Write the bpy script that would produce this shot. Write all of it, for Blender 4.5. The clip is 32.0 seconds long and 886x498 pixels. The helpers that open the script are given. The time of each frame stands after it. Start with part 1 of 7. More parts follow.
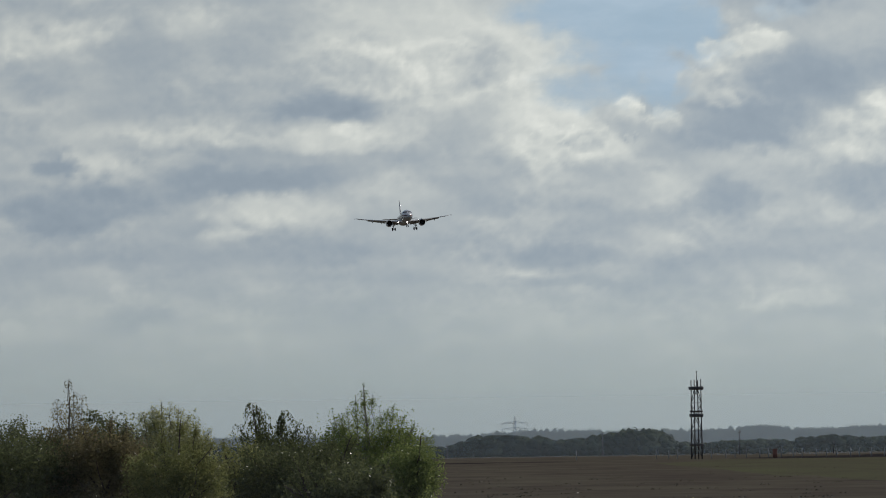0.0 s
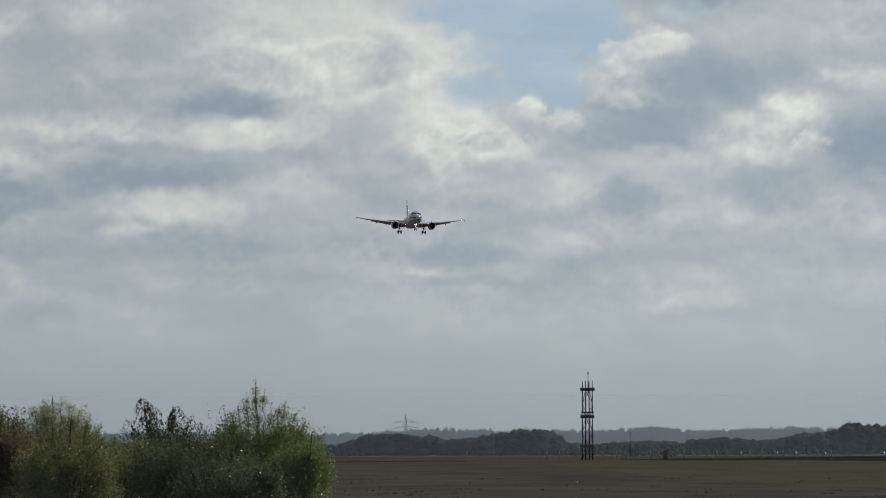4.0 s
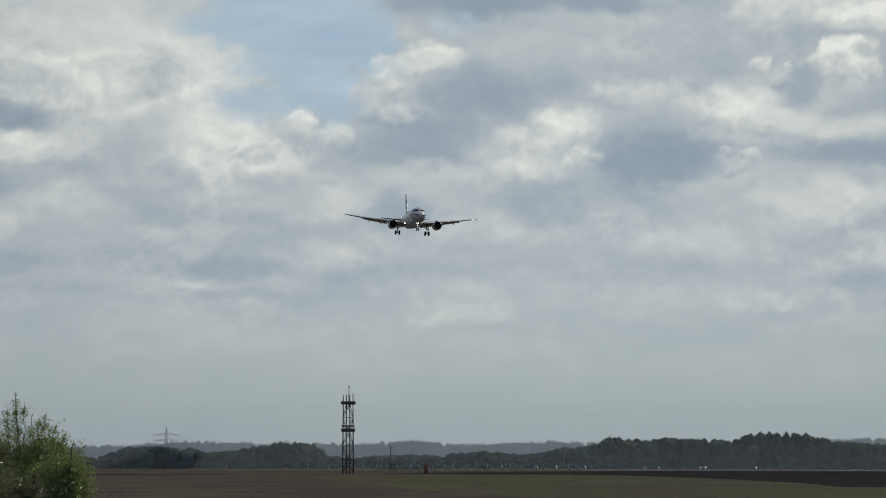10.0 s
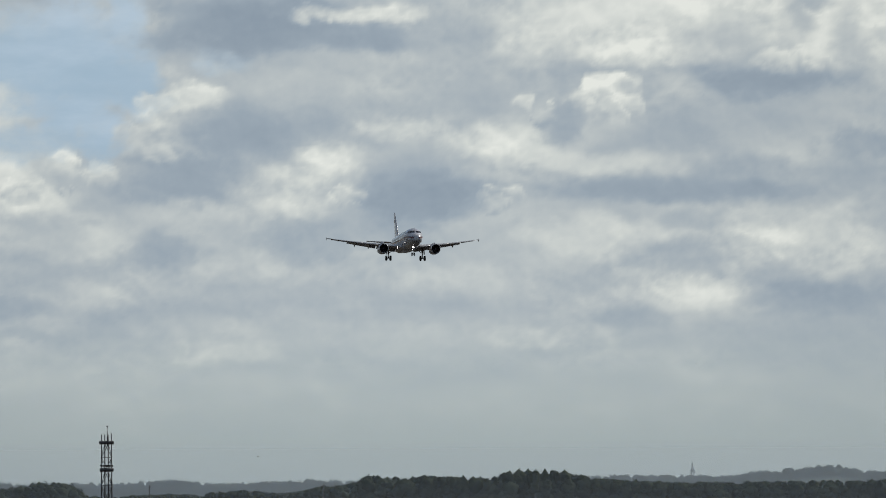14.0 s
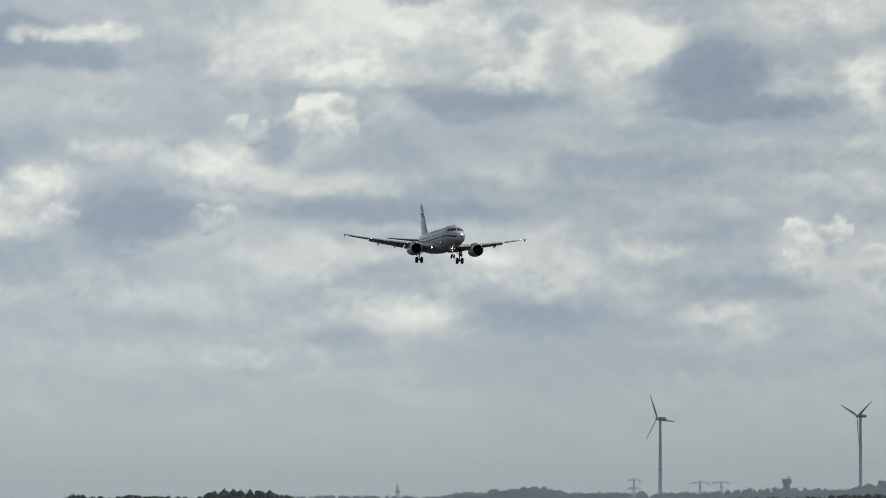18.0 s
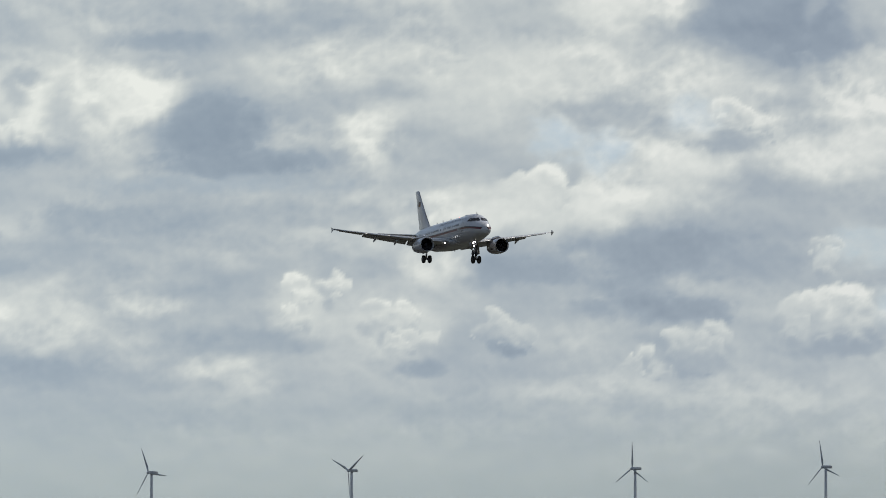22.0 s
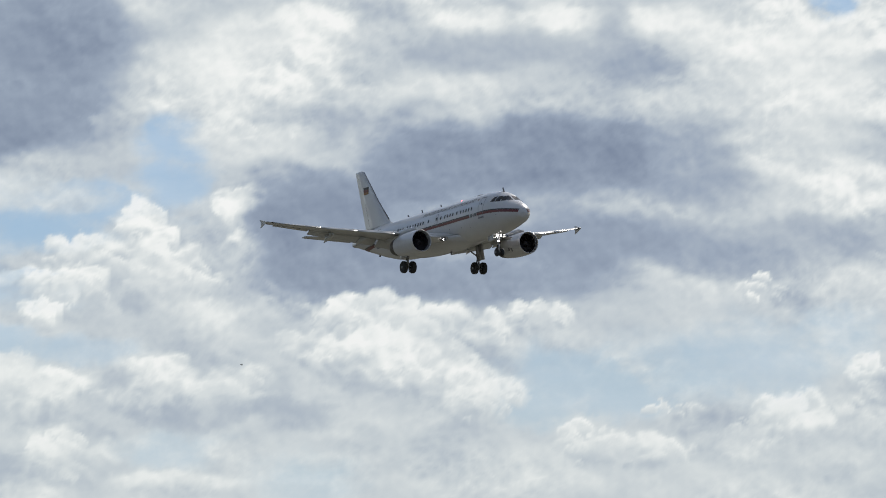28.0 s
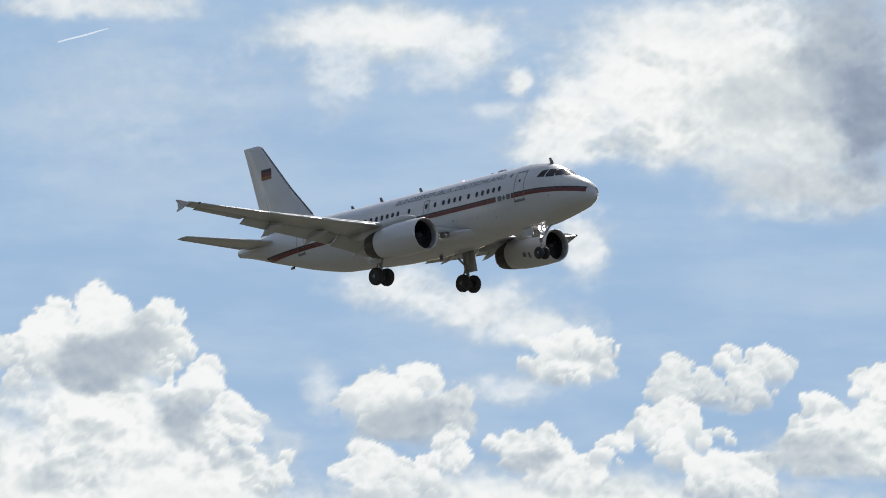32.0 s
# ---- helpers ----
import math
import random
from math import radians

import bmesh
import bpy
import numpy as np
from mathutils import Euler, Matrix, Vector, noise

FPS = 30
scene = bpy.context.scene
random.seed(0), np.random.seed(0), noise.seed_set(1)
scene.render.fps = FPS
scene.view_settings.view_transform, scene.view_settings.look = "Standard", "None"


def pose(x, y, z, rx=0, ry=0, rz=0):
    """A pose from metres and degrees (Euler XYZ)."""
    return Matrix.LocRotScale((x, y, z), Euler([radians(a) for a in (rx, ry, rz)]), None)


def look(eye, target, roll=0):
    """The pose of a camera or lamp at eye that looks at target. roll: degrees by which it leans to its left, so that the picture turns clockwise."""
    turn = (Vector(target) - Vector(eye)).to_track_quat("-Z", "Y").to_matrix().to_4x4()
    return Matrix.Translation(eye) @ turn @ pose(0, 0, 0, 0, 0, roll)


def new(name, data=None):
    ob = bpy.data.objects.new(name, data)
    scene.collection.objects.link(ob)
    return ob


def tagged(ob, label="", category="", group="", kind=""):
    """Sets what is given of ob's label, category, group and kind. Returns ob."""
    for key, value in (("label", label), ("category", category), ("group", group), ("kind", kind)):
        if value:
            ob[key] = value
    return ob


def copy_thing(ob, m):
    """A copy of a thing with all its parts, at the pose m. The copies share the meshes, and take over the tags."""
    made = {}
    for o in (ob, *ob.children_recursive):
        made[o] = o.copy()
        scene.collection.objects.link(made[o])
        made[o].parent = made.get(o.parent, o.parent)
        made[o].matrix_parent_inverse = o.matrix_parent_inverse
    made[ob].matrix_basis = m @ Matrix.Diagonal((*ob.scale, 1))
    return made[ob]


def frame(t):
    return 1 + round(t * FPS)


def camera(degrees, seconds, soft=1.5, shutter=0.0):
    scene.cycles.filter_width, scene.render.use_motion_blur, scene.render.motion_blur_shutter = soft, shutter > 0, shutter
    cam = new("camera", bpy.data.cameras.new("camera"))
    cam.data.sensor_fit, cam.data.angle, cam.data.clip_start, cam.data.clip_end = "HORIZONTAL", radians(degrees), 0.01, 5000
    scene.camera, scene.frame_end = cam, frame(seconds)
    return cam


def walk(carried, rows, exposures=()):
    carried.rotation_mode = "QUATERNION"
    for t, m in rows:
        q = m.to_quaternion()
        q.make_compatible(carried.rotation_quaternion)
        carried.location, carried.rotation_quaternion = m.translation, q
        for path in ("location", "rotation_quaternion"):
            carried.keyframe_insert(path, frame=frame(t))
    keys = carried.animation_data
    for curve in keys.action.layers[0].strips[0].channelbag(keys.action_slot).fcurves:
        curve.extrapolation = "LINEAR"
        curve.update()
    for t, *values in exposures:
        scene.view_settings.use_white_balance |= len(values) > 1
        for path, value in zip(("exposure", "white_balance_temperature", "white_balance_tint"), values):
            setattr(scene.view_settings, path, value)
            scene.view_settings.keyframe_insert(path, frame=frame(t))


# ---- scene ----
cam = camera(2 * math.degrees(math.atan(784 / 13500)), 32.0, soft=1.0)
EYE = 3.0  # the tripod stands on a low bank beside the field
# seconds, pan, tilt, lean
CAMERA_ROWS = [
    (0.0, 0.000, 1.485, 0.799),
    (0.5, -0.085, 1.483, 0.746),
    (1.0, -0.180, 1.497, 0.690),
    (1.5, -0.275, 1.519, 0.587),
    (2.0, -0.374, 1.539, 0.522),
    (2.5, -0.467, 1.540, 0.403),
    (3.0, -0.582, 1.522, 0.280),
    (3.5, -0.699, 1.496, 0.223),
    (4.0, -0.820, 1.469, 0.125),
    (4.5, -0.948, 1.444, -0.017),
    (5.0, -1.083, 1.423, -0.162),
    (5.5, -1.227, 1.411, -0.269),
    (6.0, -1.373, 1.406, -0.313),
    (6.5, -1.505, 1.408, -0.335),
    (7.0, -1.643, 1.422, -0.406),
    (7.5, -1.773, 1.441, -0.447),
    (8.0, -1.923, 1.466, -0.426),
    (8.5, -2.079, 1.484, -0.387),
    (9.0, -2.257, 1.507, -0.318),
    (9.5, -2.430, 1.535, -0.238),
    (10.0, -2.618, 1.570, -0.129),
    (10.5, -2.797, 1.608, -0.038),
    (11.0, -3.003, 1.647, 0.074),
    (11.5, -3.209, 1.687, 0.171),
    (12.0, -3.430, 1.732, 0.261),
    (12.5, -3.658, 1.779, 0.324),
    (13.0, -3.918, 1.822, 0.265),
    (13.5, -4.167, 1.847, 0.266),
    (14.0, -4.428, 1.858, 0.225),
    (14.5, -4.668, 1.867, 0.185),
    (15.0, -4.905, 1.876, 0.126),
    (15.5, -5.153, 1.888, 0.051),
    (16.0, -5.415, 1.903, -0.019),
    (16.5, -5.698, 1.924, -0.062),
    (17.0, -5.997, 1.951, -0.072),
    (17.5, -6.298, 1.979, -0.076),
    (18.0, -6.642, 2.008, -0.062),
    (18.5, -6.994, 2.041, -0.012),
    (19.0, -7.407, 2.075, 0.004),
    (19.5, -7.815, 2.123, 0.035),
    (20.0, -8.294, 2.178, -0.003),
    (20.5, -8.765, 2.230, -0.010),
    (21.0, -9.306, 2.284, 0.036),
    (21.5, -9.846, 2.346, -0.069),
    (22.0, -10.461, 2.421, -0.145),
    (22.5, -11.067, 2.496, -0.179),
    (23.0, -11.750, 2.566, -0.281),
    (23.5, -12.423, 2.630, -0.375),
    (24.0, -13.208, 2.706, -0.448),
    (24.5, -14.017, 2.789, -0.482),
    (25.0, -14.882, 2.885, -0.516),
    (25.5, -15.833, 3.004, -0.552),
    (26.0, -16.884, 3.156, -0.573),
    (26.5, -18.053, 3.349, -0.564),
    (27.0, -19.306, 3.583, -0.522),
    (27.5, -20.565, 3.838, -0.492),
    (28.0, -22.057, 4.133, -0.497),
    (28.5, -23.557, 4.426, -0.480),
    (29.0, -25.291, 4.742, -0.516),
    (29.5, -27.000, 5.040, -0.498),
    (30.0, -28.949, 5.360, -0.524),
    (30.5, -30.876, 5.685, -0.474),
    (31.0, -33.227, 6.105, -0.533),
    (31.3, -34.726, 6.365, -0.548),
    (31.5, -35.791, 6.560, -0.543),
    (31.7, -36.912, 6.780, -0.550),
    (32.0, -38.794, 7.122, -0.568),
]
walk(cam, [(t, pose(0, 0, EYE, 90 + tilt, lean, pan)) for t, pan, tilt, lean in CAMERA_ROWS],
     [(0, -0.5), (9, -0.48), (16.5, -0.43), (19, -0.39), (21, -0.36), (23, -0.27), (24.5, -0.19), (26.5, -0.12), (28, -0.04), (30, 0), (32, 0)])

# ---- world and sun ----
SUN_AZ, SUN_EL = 52.0, 37.0


def nodes_of(tree):
    tree.nodes.clear()
    return tree.nodes, tree.links


world = bpy.data.worlds.new("sky")
scene.world = world
world.use_nodes = True
wn, wl = nodes_of(world.node_tree)
w_out = wn.new("ShaderNodeOutputWorld")
w_bg = wn.new("ShaderNodeBackground")
w_sky = wn.new("ShaderNodeTexSky")
w_sky.sky_type = "NISHITA"
w_sky.sun_disc = False
w_sky.sun_elevation = radians(SUN_EL)
w_sky.sun_rotation = radians(SUN_AZ)
w_bg.inputs["Strength"].default_value = 0.12
w_co = wn.new("ShaderNodeTexCoord")
w_noise = wn.new("ShaderNodeTexNoise")
w_noise.inputs["Scale"].default_value = 3.5
w_noise.inputs["Detail"].default_value = 6.0
w_ramp = wn.new("ShaderNodeValToRGB")
w_ramp.color_ramp.elements[0].position = 0.42
w_ramp.color_ramp.elements[1].position = 0.6
w_mix = wn.new("ShaderNodeMix")
w_mix.data_type = "RGBA"
w_mix.inputs["B"].default_value = (2.9, 3.15, 3.6, 1)
wl.new(w_co.outputs["Generated"], w_noise.inputs["Vector"])
wl.new(w_noise.outputs["Fac"], w_ramp.inputs["Fac"])
wl.new(w_ramp.outputs["Color"], w_mix.inputs["Factor"])
wl.new(w_sky.outputs["Color"], w_mix.inputs["A"])
wl.new(w_mix.outputs["Result"], w_bg.inputs["Color"])
wl.new(w_bg.outputs["Background"], w_out.inputs["Surface"])

sun = new("sun", bpy.data.lights.new("sun", "SUN"))
sun.data.energy, sun.data.angle, sun.data.color = 3.2, radians(0.55), (1.0, 0.95, 0.87)
sun.matrix_world = look((0, 0, 200), (-math.sin(radians(SUN_AZ)) * math.cos(radians(SUN_EL)) * 200,
                                      -math.cos(radians(SUN_AZ)) * math.cos(radians(SUN_EL)) * 200,
                                      200 - 200 * math.sin(radians(SUN_EL))))

# ---- materials ----


def srgb(r, g, b):
    return tuple((c / 255 / 12.92 if c / 255 <= 0.04045 else ((c / 255 + 0.055) / 1.055) ** 2.4) for c in (r, g, b)) + (1.0,)


def material(name, base, rough=0.6, metal=0.0, other=None, scale=1.0, fine=12.0, bump=0.0, coat=0.0, glow=None, island=0.0, spec=0.5, stretch=None, coat_rough=0.03):
    """A surface with two scales of variation between base and other."""
    m = bpy.data.materials.new(name)
    m.use_nodes = True
    n, l = nodes_of(m.node_tree)
    out = n.new("ShaderNodeOutputMaterial")
    b = n.new("ShaderNodeBsdfPrincipled")
    b.inputs["Roughness"].default_value = rough
    b.inputs["Metallic"].default_value = metal
    b.inputs["Coat Weight"].default_value, b.inputs["Coat Roughness"].default_value = coat, coat_rough
    b.inputs["Specular IOR Level"].default_value = spec
    l.new(b.outputs["BSDF"], out.inputs["Surface"])
    if glow:
        b.inputs["Emission Color"].default_value = (*glow[:3], 1)
        b.inputs["Emission Strength"].default_value = glow[3]
    base = (*base[:3], 1)
    if other is None:
        b.inputs["Base Color"].default_value = base
        return m
    other = (*other[:3], 1)
    co = n.new("ShaderNodeTexCoord")
    big, small = n.new("ShaderNodeTexNoise"), n.new("ShaderNodeTexNoise")
    big.inputs["Scale"].default_value, big.inputs["Detail"].default_value = scale, 5
    small.inputs["Scale"].default_value, small.inputs["Detail"].default_value = scale * fine, 4
    add = n.new("ShaderNodeMath")
    add.operation = "MULTIPLY_ADD"
    add.inputs[1].default_value = 0.45
    ramp = n.new("ShaderNodeMapRange")
    ramp.inputs["From Min"].default_value, ramp.inputs["From Max"].default_value = 0.52, 0.95
    mix = n.new("ShaderNodeMix")
    mix.data_type = "RGBA"
    mix.inputs["A"].default_value, mix.inputs["B"].default_value = base, other
    where = co.outputs["Object"]
    if stretch:
        sv = n.new("ShaderNodeVectorMath")
        sv.operation = "MULTIPLY"
        sv.inputs[1].default_value = stretch
        l.new(where, sv.inputs[0])
        where = sv.outputs[0]
    for tex in (big, small):
        l.new(where, tex.inputs["Vector"])
    l.new(small.outputs["Fac"], add.inputs[0])
    l.new(big.outputs["Fac"], add.inputs[2])
    fac = add.outputs[0]
    if island:
        geo = n.new("ShaderNodeNewGeometry")
        add2 = n.new("ShaderNodeMath")
        add2.operation = "MULTIPLY_ADD"
        add2.inputs[1].default_value = island
        sub = n.new("ShaderNodeMath")
        sub.operation = "SUBTRACT"
        sub.inputs[1].default_value = 0.5
        l.new(geo.outputs["Random Per Island"], sub.inputs[0])
        l.new(sub.outputs[0], add2.inputs[0])
        l.new(fac, add2.inputs[2])
        fac = add2.outputs[0]
    l.new(fac, ramp.inputs["Value"])
    l.new(ramp.outputs["Result"], mix.inputs["Factor"])
    l.new(mix.outputs["Result"], b.inputs["Base Color"])
    if bump:
        bp = n.new("ShaderNodeBump")
        bp.inputs["Strength"].default_value = bump
        bp.inputs["Distance"].default_value = 0.05
        l.new(small.outputs["Fac"], bp.inputs["Height"])
        l.new(bp.outputs["Normal"], b.inputs["Normal"])
    return m


WHITE = material("white aircraft paint", (0.55, 0.55, 0.56), 0.3, 0, (0.48, 0.48, 0.485), 0.35, 14, coat=0.5, coat_rough=0.14)
BELLY = material("pale grey wing paint", (0.50, 0.50, 0.49), 0.42, 0, (0.42, 0.42, 0.41), 0.5, 12, coat=0.5, coat_rough=0.2)
METAL = material("bare metal lip", (0.62, 0.62, 0.63), 0.4, 0.7, (0.5, 0.5, 0.5), 2, 8)
STEEL = material("dull gear steel", (0.22, 0.22, 0.23), 0.45, 0.6, (0.14, 0.14, 0.14), 3, 8)
GEARWHITE = material("grey gear leg paint", (0.34, 0.34, 0.35), 0.45, 0.0, (0.22, 0.22, 0.22), 3, 8)
RUBBER = material("tyre rubber", (0.018, 0.018, 0.019), 0.75, 0, (0.03, 0.03, 0.03), 3, 8)
DARKMETAL = material("heat-stained exhaust metal", (0.11, 0.10, 0.095), 0.45, 0.8, (0.06, 0.055, 0.05), 2, 8)
FANDARK = material("dark fan blades", (0.05, 0.046, 0.05), 0.5, 0.2, (0.035, 0.032, 0.035), 3, 8)
GLASS = material("dark window glass", (0.012, 0.014, 0.018), 0.1, 0, None, spec=0.35)
RED = material("dark red stripe paint", (0.135, 0.020, 0.018), 0.35, 0, (0.10, 0.016, 0.015), 1, 10, coat=0.1)
BLACK = material("black stripe paint", (0.02, 0.017, 0.017), 0.35, 0, (0.03, 0.025, 0.025), 1, 10)
GOLD = material("gold stripe paint", (0.24, 0.11, 0.03), 0.4, 0, (0.2, 0.09, 0.03), 1, 10)
INK = material("black lettering paint", (0.11, 0.11, 0.115), 0.4, 0, None)
SEAM = material("grey door seam", (0.16, 0.16, 0.17), 0.5, 0, None)
LAMP = material("lit landing lamp", (0.9, 0.9, 0.9), 0.2, 0, None, glow=(1.0, 0.95, 0.93, 12.0))
BEACON = material("lit red beacon", (0.6, 0.05, 0.05), 0.3, 0, None, glow=(1.0, 0.12, 0.12, 8.0))

# ---- mesh helpers ----


def thing(name, m, label, category, group="", kind=""):
    ob = new(name)
    ob.matrix_world = m
    return tagged(ob, label, category, group, kind)


def mesh_of(name, verts, faces, mat, smooth=True):
    me = bpy.data.meshes.new(name)
    me.from_pydata([tuple(v) for v in verts], [], faces)
    me.validate()
    if smooth:
        me.shade_smooth()
    me.materials.append(mat)
    return me


def part(name, shape, mat, parent=None, label="", smooth=True):
    """Links (verts, faces) as one mesh object under a thing or a part."""
    ob = new(name, mesh_of(name, shape[0], shape[1], mat, smooth))
    ob.parent = parent
    return tagged(ob, label)


def join(*shapes):
    verts, faces = [], []
    for v, f in shapes:
        k = len(verts)
        verts += list(v)
        faces += [tuple(i + k for i in face) for face in f]
    return verts, faces


def loft(rings, caps=True):
    n = len(rings[0])
    verts = [p for r in rings for p in r]
    faces = []
    for i in range(len(rings) - 1):
        for j in range(n):
            faces.append((i * n + j, i * n + (j + 1) % n, (i + 1) * n + (j + 1) % n, (i + 1) * n + j))
    if caps:
        faces.append(tuple(range(n))[::-1])
        faces.append(tuple((len(rings) - 1) * n + j for j in range(n)))
    return verts, faces


def tube(p0, p1, r0, r1=None, n=10):
    p0, p1 = Vector(p0), Vector(p1)
    r1 = r0 if r1 is None else r1
    w = (p1 - p0).normalized()
    u = w.orthogonal().normalized()
    v = w.cross(u)
    ring = [(math.cos(2 * math.pi * k / n), math.sin(2 * math.pi * k / n)) for k in range(n)]
    return loft([[p + r * (c * u + s * v) for c, s in ring] for p, r in ((p0, r0), (p1, r1))])


def box(c, s, turn=None, bevel=0.0):
    """A bevelled box with its centre and full sizes."""
    x, y, z = (k / 2 for k in s)
    b = bevel or min(s) * 0.08
    rings = []
    for zz, k in ((-z, b), (-z + b, 0), (z - b, 0), (z, b)):
        xx, yy = x - k, y - k
        rings.append([Vector(p) for p in ((-xx, -yy + b, zz), (-xx + b, -yy, zz), (xx - b, -yy, zz), (xx, -yy + b, zz),
                                          (xx, yy - b, zz), (xx - b, yy, zz), (-xx + b, yy, zz), (-xx, yy - b, zz))])
    v, f = loft(rings)
    if turn:
        v = [turn @ p for p in v]
    return [p + Vector(c) for p in v], f


def spin(profile, n=40, centre=(0, 0, 0), axis="y", caps=True):
    """A lathe shape from (along, radius) pairs round the y (or x, z) axis."""
    rings = []
    for a, r in profile:
        ring = []
        for k in range(n):
            c, s = r * math.cos(2 * math.pi * k / n), r * math.sin(2 * math.pi * k / n)
            p = {"y": (c, a, s), "x": (a, c, s), "z": (c, s, a)}[axis]
            ring.append(Vector(p) + Vector(centre))
        rings.append(ring)
    return loft(rings, caps)


def ease(xs, ys):
    """A smooth monotone curve through a few stations."""
    xs, ys = np.array(xs, float), np.array(ys, float)
    h, d = np.diff(xs), np.diff(ys) / np.diff(xs)
    k = np.concatenate([[d[0]], np.where(d[:-1] * d[1:] > 0, 2 * d[:-1] * d[1:] / np.where(np.abs(d[:-1] + d[1:]) < 1e-9, 1, d[:-1] + d[1:]), 0), [d[-1]]])

    def at(x):
        i = int(np.clip(np.searchsorted(xs, x, side="right") - 1, 0, len(xs) - 2))
        u = min(max((x - xs[i]) / h[i], 0), 1)
        return float((2 * u**3 - 3 * u**2 + 1) * ys[i] + (u**3 - 2 * u**2 + u) * h[i] * k[i]
                     + (3 * u**2 - 2 * u**3) * ys[i + 1] + (u**3 - u**2) * h[i] * k[i + 1])
    return at


def polar(az, dist, z=0.0):
    return Vector((dist * math.sin(radians(az)), dist * math.cos(radians(az)), z))


# ---- noise on arrays, for the cloud layer and the woods ----
_table = np.random.RandomState(7).rand(64, 256, 256)


def grain(x, y, seed=0):
    xi, yi = np.floor(x).astype(int), np.floor(y).astype(int)
    u, v = x - xi, y - yi
    u, v = u * u * u * (u * (u * 6 - 15) + 10), v * v * v * (v * (v * 6 - 15) + 10)
    a = _table[seed % 64]
    g = [a[(xi + i) & 255, (yi + j) & 255] * 2 * math.pi for i in (0, 1) for j in (0, 1)]
    fx, fy = x - xi, y - yi
    d = [np.cos(gg) * (fx - i) + np.sin(gg) * (fy - j) for gg, (i, j) in zip(g, ((0, 0), (0, 1), (1, 0), (1, 1)))]
    return ((d[0] * (1 - u) + d[2] * u) * (1 - v) + (d[1] * (1 - u) + d[3] * u) * v) * 1.5


def fractal(x, y, octaves=5, seed=0, puffy=False):
    total, amp = np.zeros_like(x), 1.0
    for k in range(octaves):
        g = grain(x * 2**k + 17.3 * k, y * 2**k + 9.1 * k, seed + k)
        total += amp * (1 - 2.2 * np.abs(g) - 0.4 if puffy else g)
        amp *= 0.52
    return total


# ---- sky backdrop: the cloud field, 4.85 km off ----
STEP = 0.0185
AZ = np.arange(-6.0, 45.0, STEP)
RISE = np.interp(AZ, [-9, 0, 6, 12.2, 18.7, 24.5, 30, 36, 40.3, 48], [1.5, 1.55, 2.0, 2.67, 3.48, 4.6, 5.56, 6.6, 7.4, 8.8])  # the band of sky follows the flight
LOW = -2.5
NROW = 285
GX = np.tile(AZ, (NROW, 1))
GY = RISE[None, :] + (LOW + STEP * np.arange(NROW))[:, None]
WARP_X = GX + 0.07 * fractal(GX * 1.6, GY * 2.4, 3, 1) + 0.025 * fractal(GX * 7, GY * 9, 3, 9)
WARP_Y = GY + 0.045 * fractal(GX * 1.6, GY * 2.4, 3, 5) + 0.02 * fractal(GX * 7, GY * 9, 3, 13)
BILLOW = fractal(GX * 3.2, GY * 4.6, 4, 44, True)  # rounded lumps
BILLOW -= BILLOW.mean()
RAGGED = fractal(GX * 5.5 + 0.6 * BILLOW, GY * 8.0, 4, 30)  # torn, drawn out sideways
LUMPS = fractal(GX * 9.0, GY * 10.5, 3, 52, True)
LUMPS -= LUMPS.mean()
BROAD = fractal(GX * 1.7, GY * 3.4, 3, 36)  # slow wandering of the rims
COVER = np.interp(GX, [-9, 30, 31.5, 33.5, 49], [1.0, 1.0, 0.9, 0.0, 0.0])  # cloud over the blue
TONE = 0.44 + 0.13 * fractal(GX * 0.9, GY * 2.6, 3, 20) + 0.16 * np.interp(GX, [-9, 12, 24, 49], [0, 0, 1, 1])  # 0 grey, 1 white


def smooth(x):
    x = np.clip(x, 0, 1)
    return x * x * (3 - 2 * x)


def window(az, el, w, h):
    """The cells of the field round a place."""
    i0, i1 = np.searchsorted(AZ, (az - w, az + w))
    if i1 <= i0:
        return None
    rise = RISE[i0:i1]
    j0 = int(max(0, (el - h - rise.max() - LOW) / STEP))
    j1 = int(min(NROW, (el + h - rise.min() - LOW) / STEP + 2))
    return np.s_[j0:j1, i0:i1] if j1 > j0 else None


def layer(patches):
    """Sheets of cloud or gaps, each over the last: azimuth, elevation, half width, half height, tone, cover, firmness of the rim."""
    for az, el, w, h, tone, cover, firm in patches:
        q = window(az, el, 2.7 * w + 0.1, 2.7 * h + 0.1)
        if q is None:
            continue
        u, v = (WARP_X[q] - az) / w, (WARP_Y[q] - el) / h
        k = min(1.0, 0.2 / math.sqrt(w * h))
        r = np.sqrt(u * u + v * v) * (1.0 + 0.22 * BROAD[q]) + k * (0.13 * BILLOW[q] + 0.16 * RAGGED[q])
        a = np.exp(-0.75 * np.maximum(r, 0) ** (2.4 + 5.0 * firm))
        TONE[q] += (tone - TONE[q]) * a * (0.96 if cover > 0.3 else 0.3)
        COVER[q] += (cover - COVER[q]) * a


HEAPS = np.random.RandomState(77)


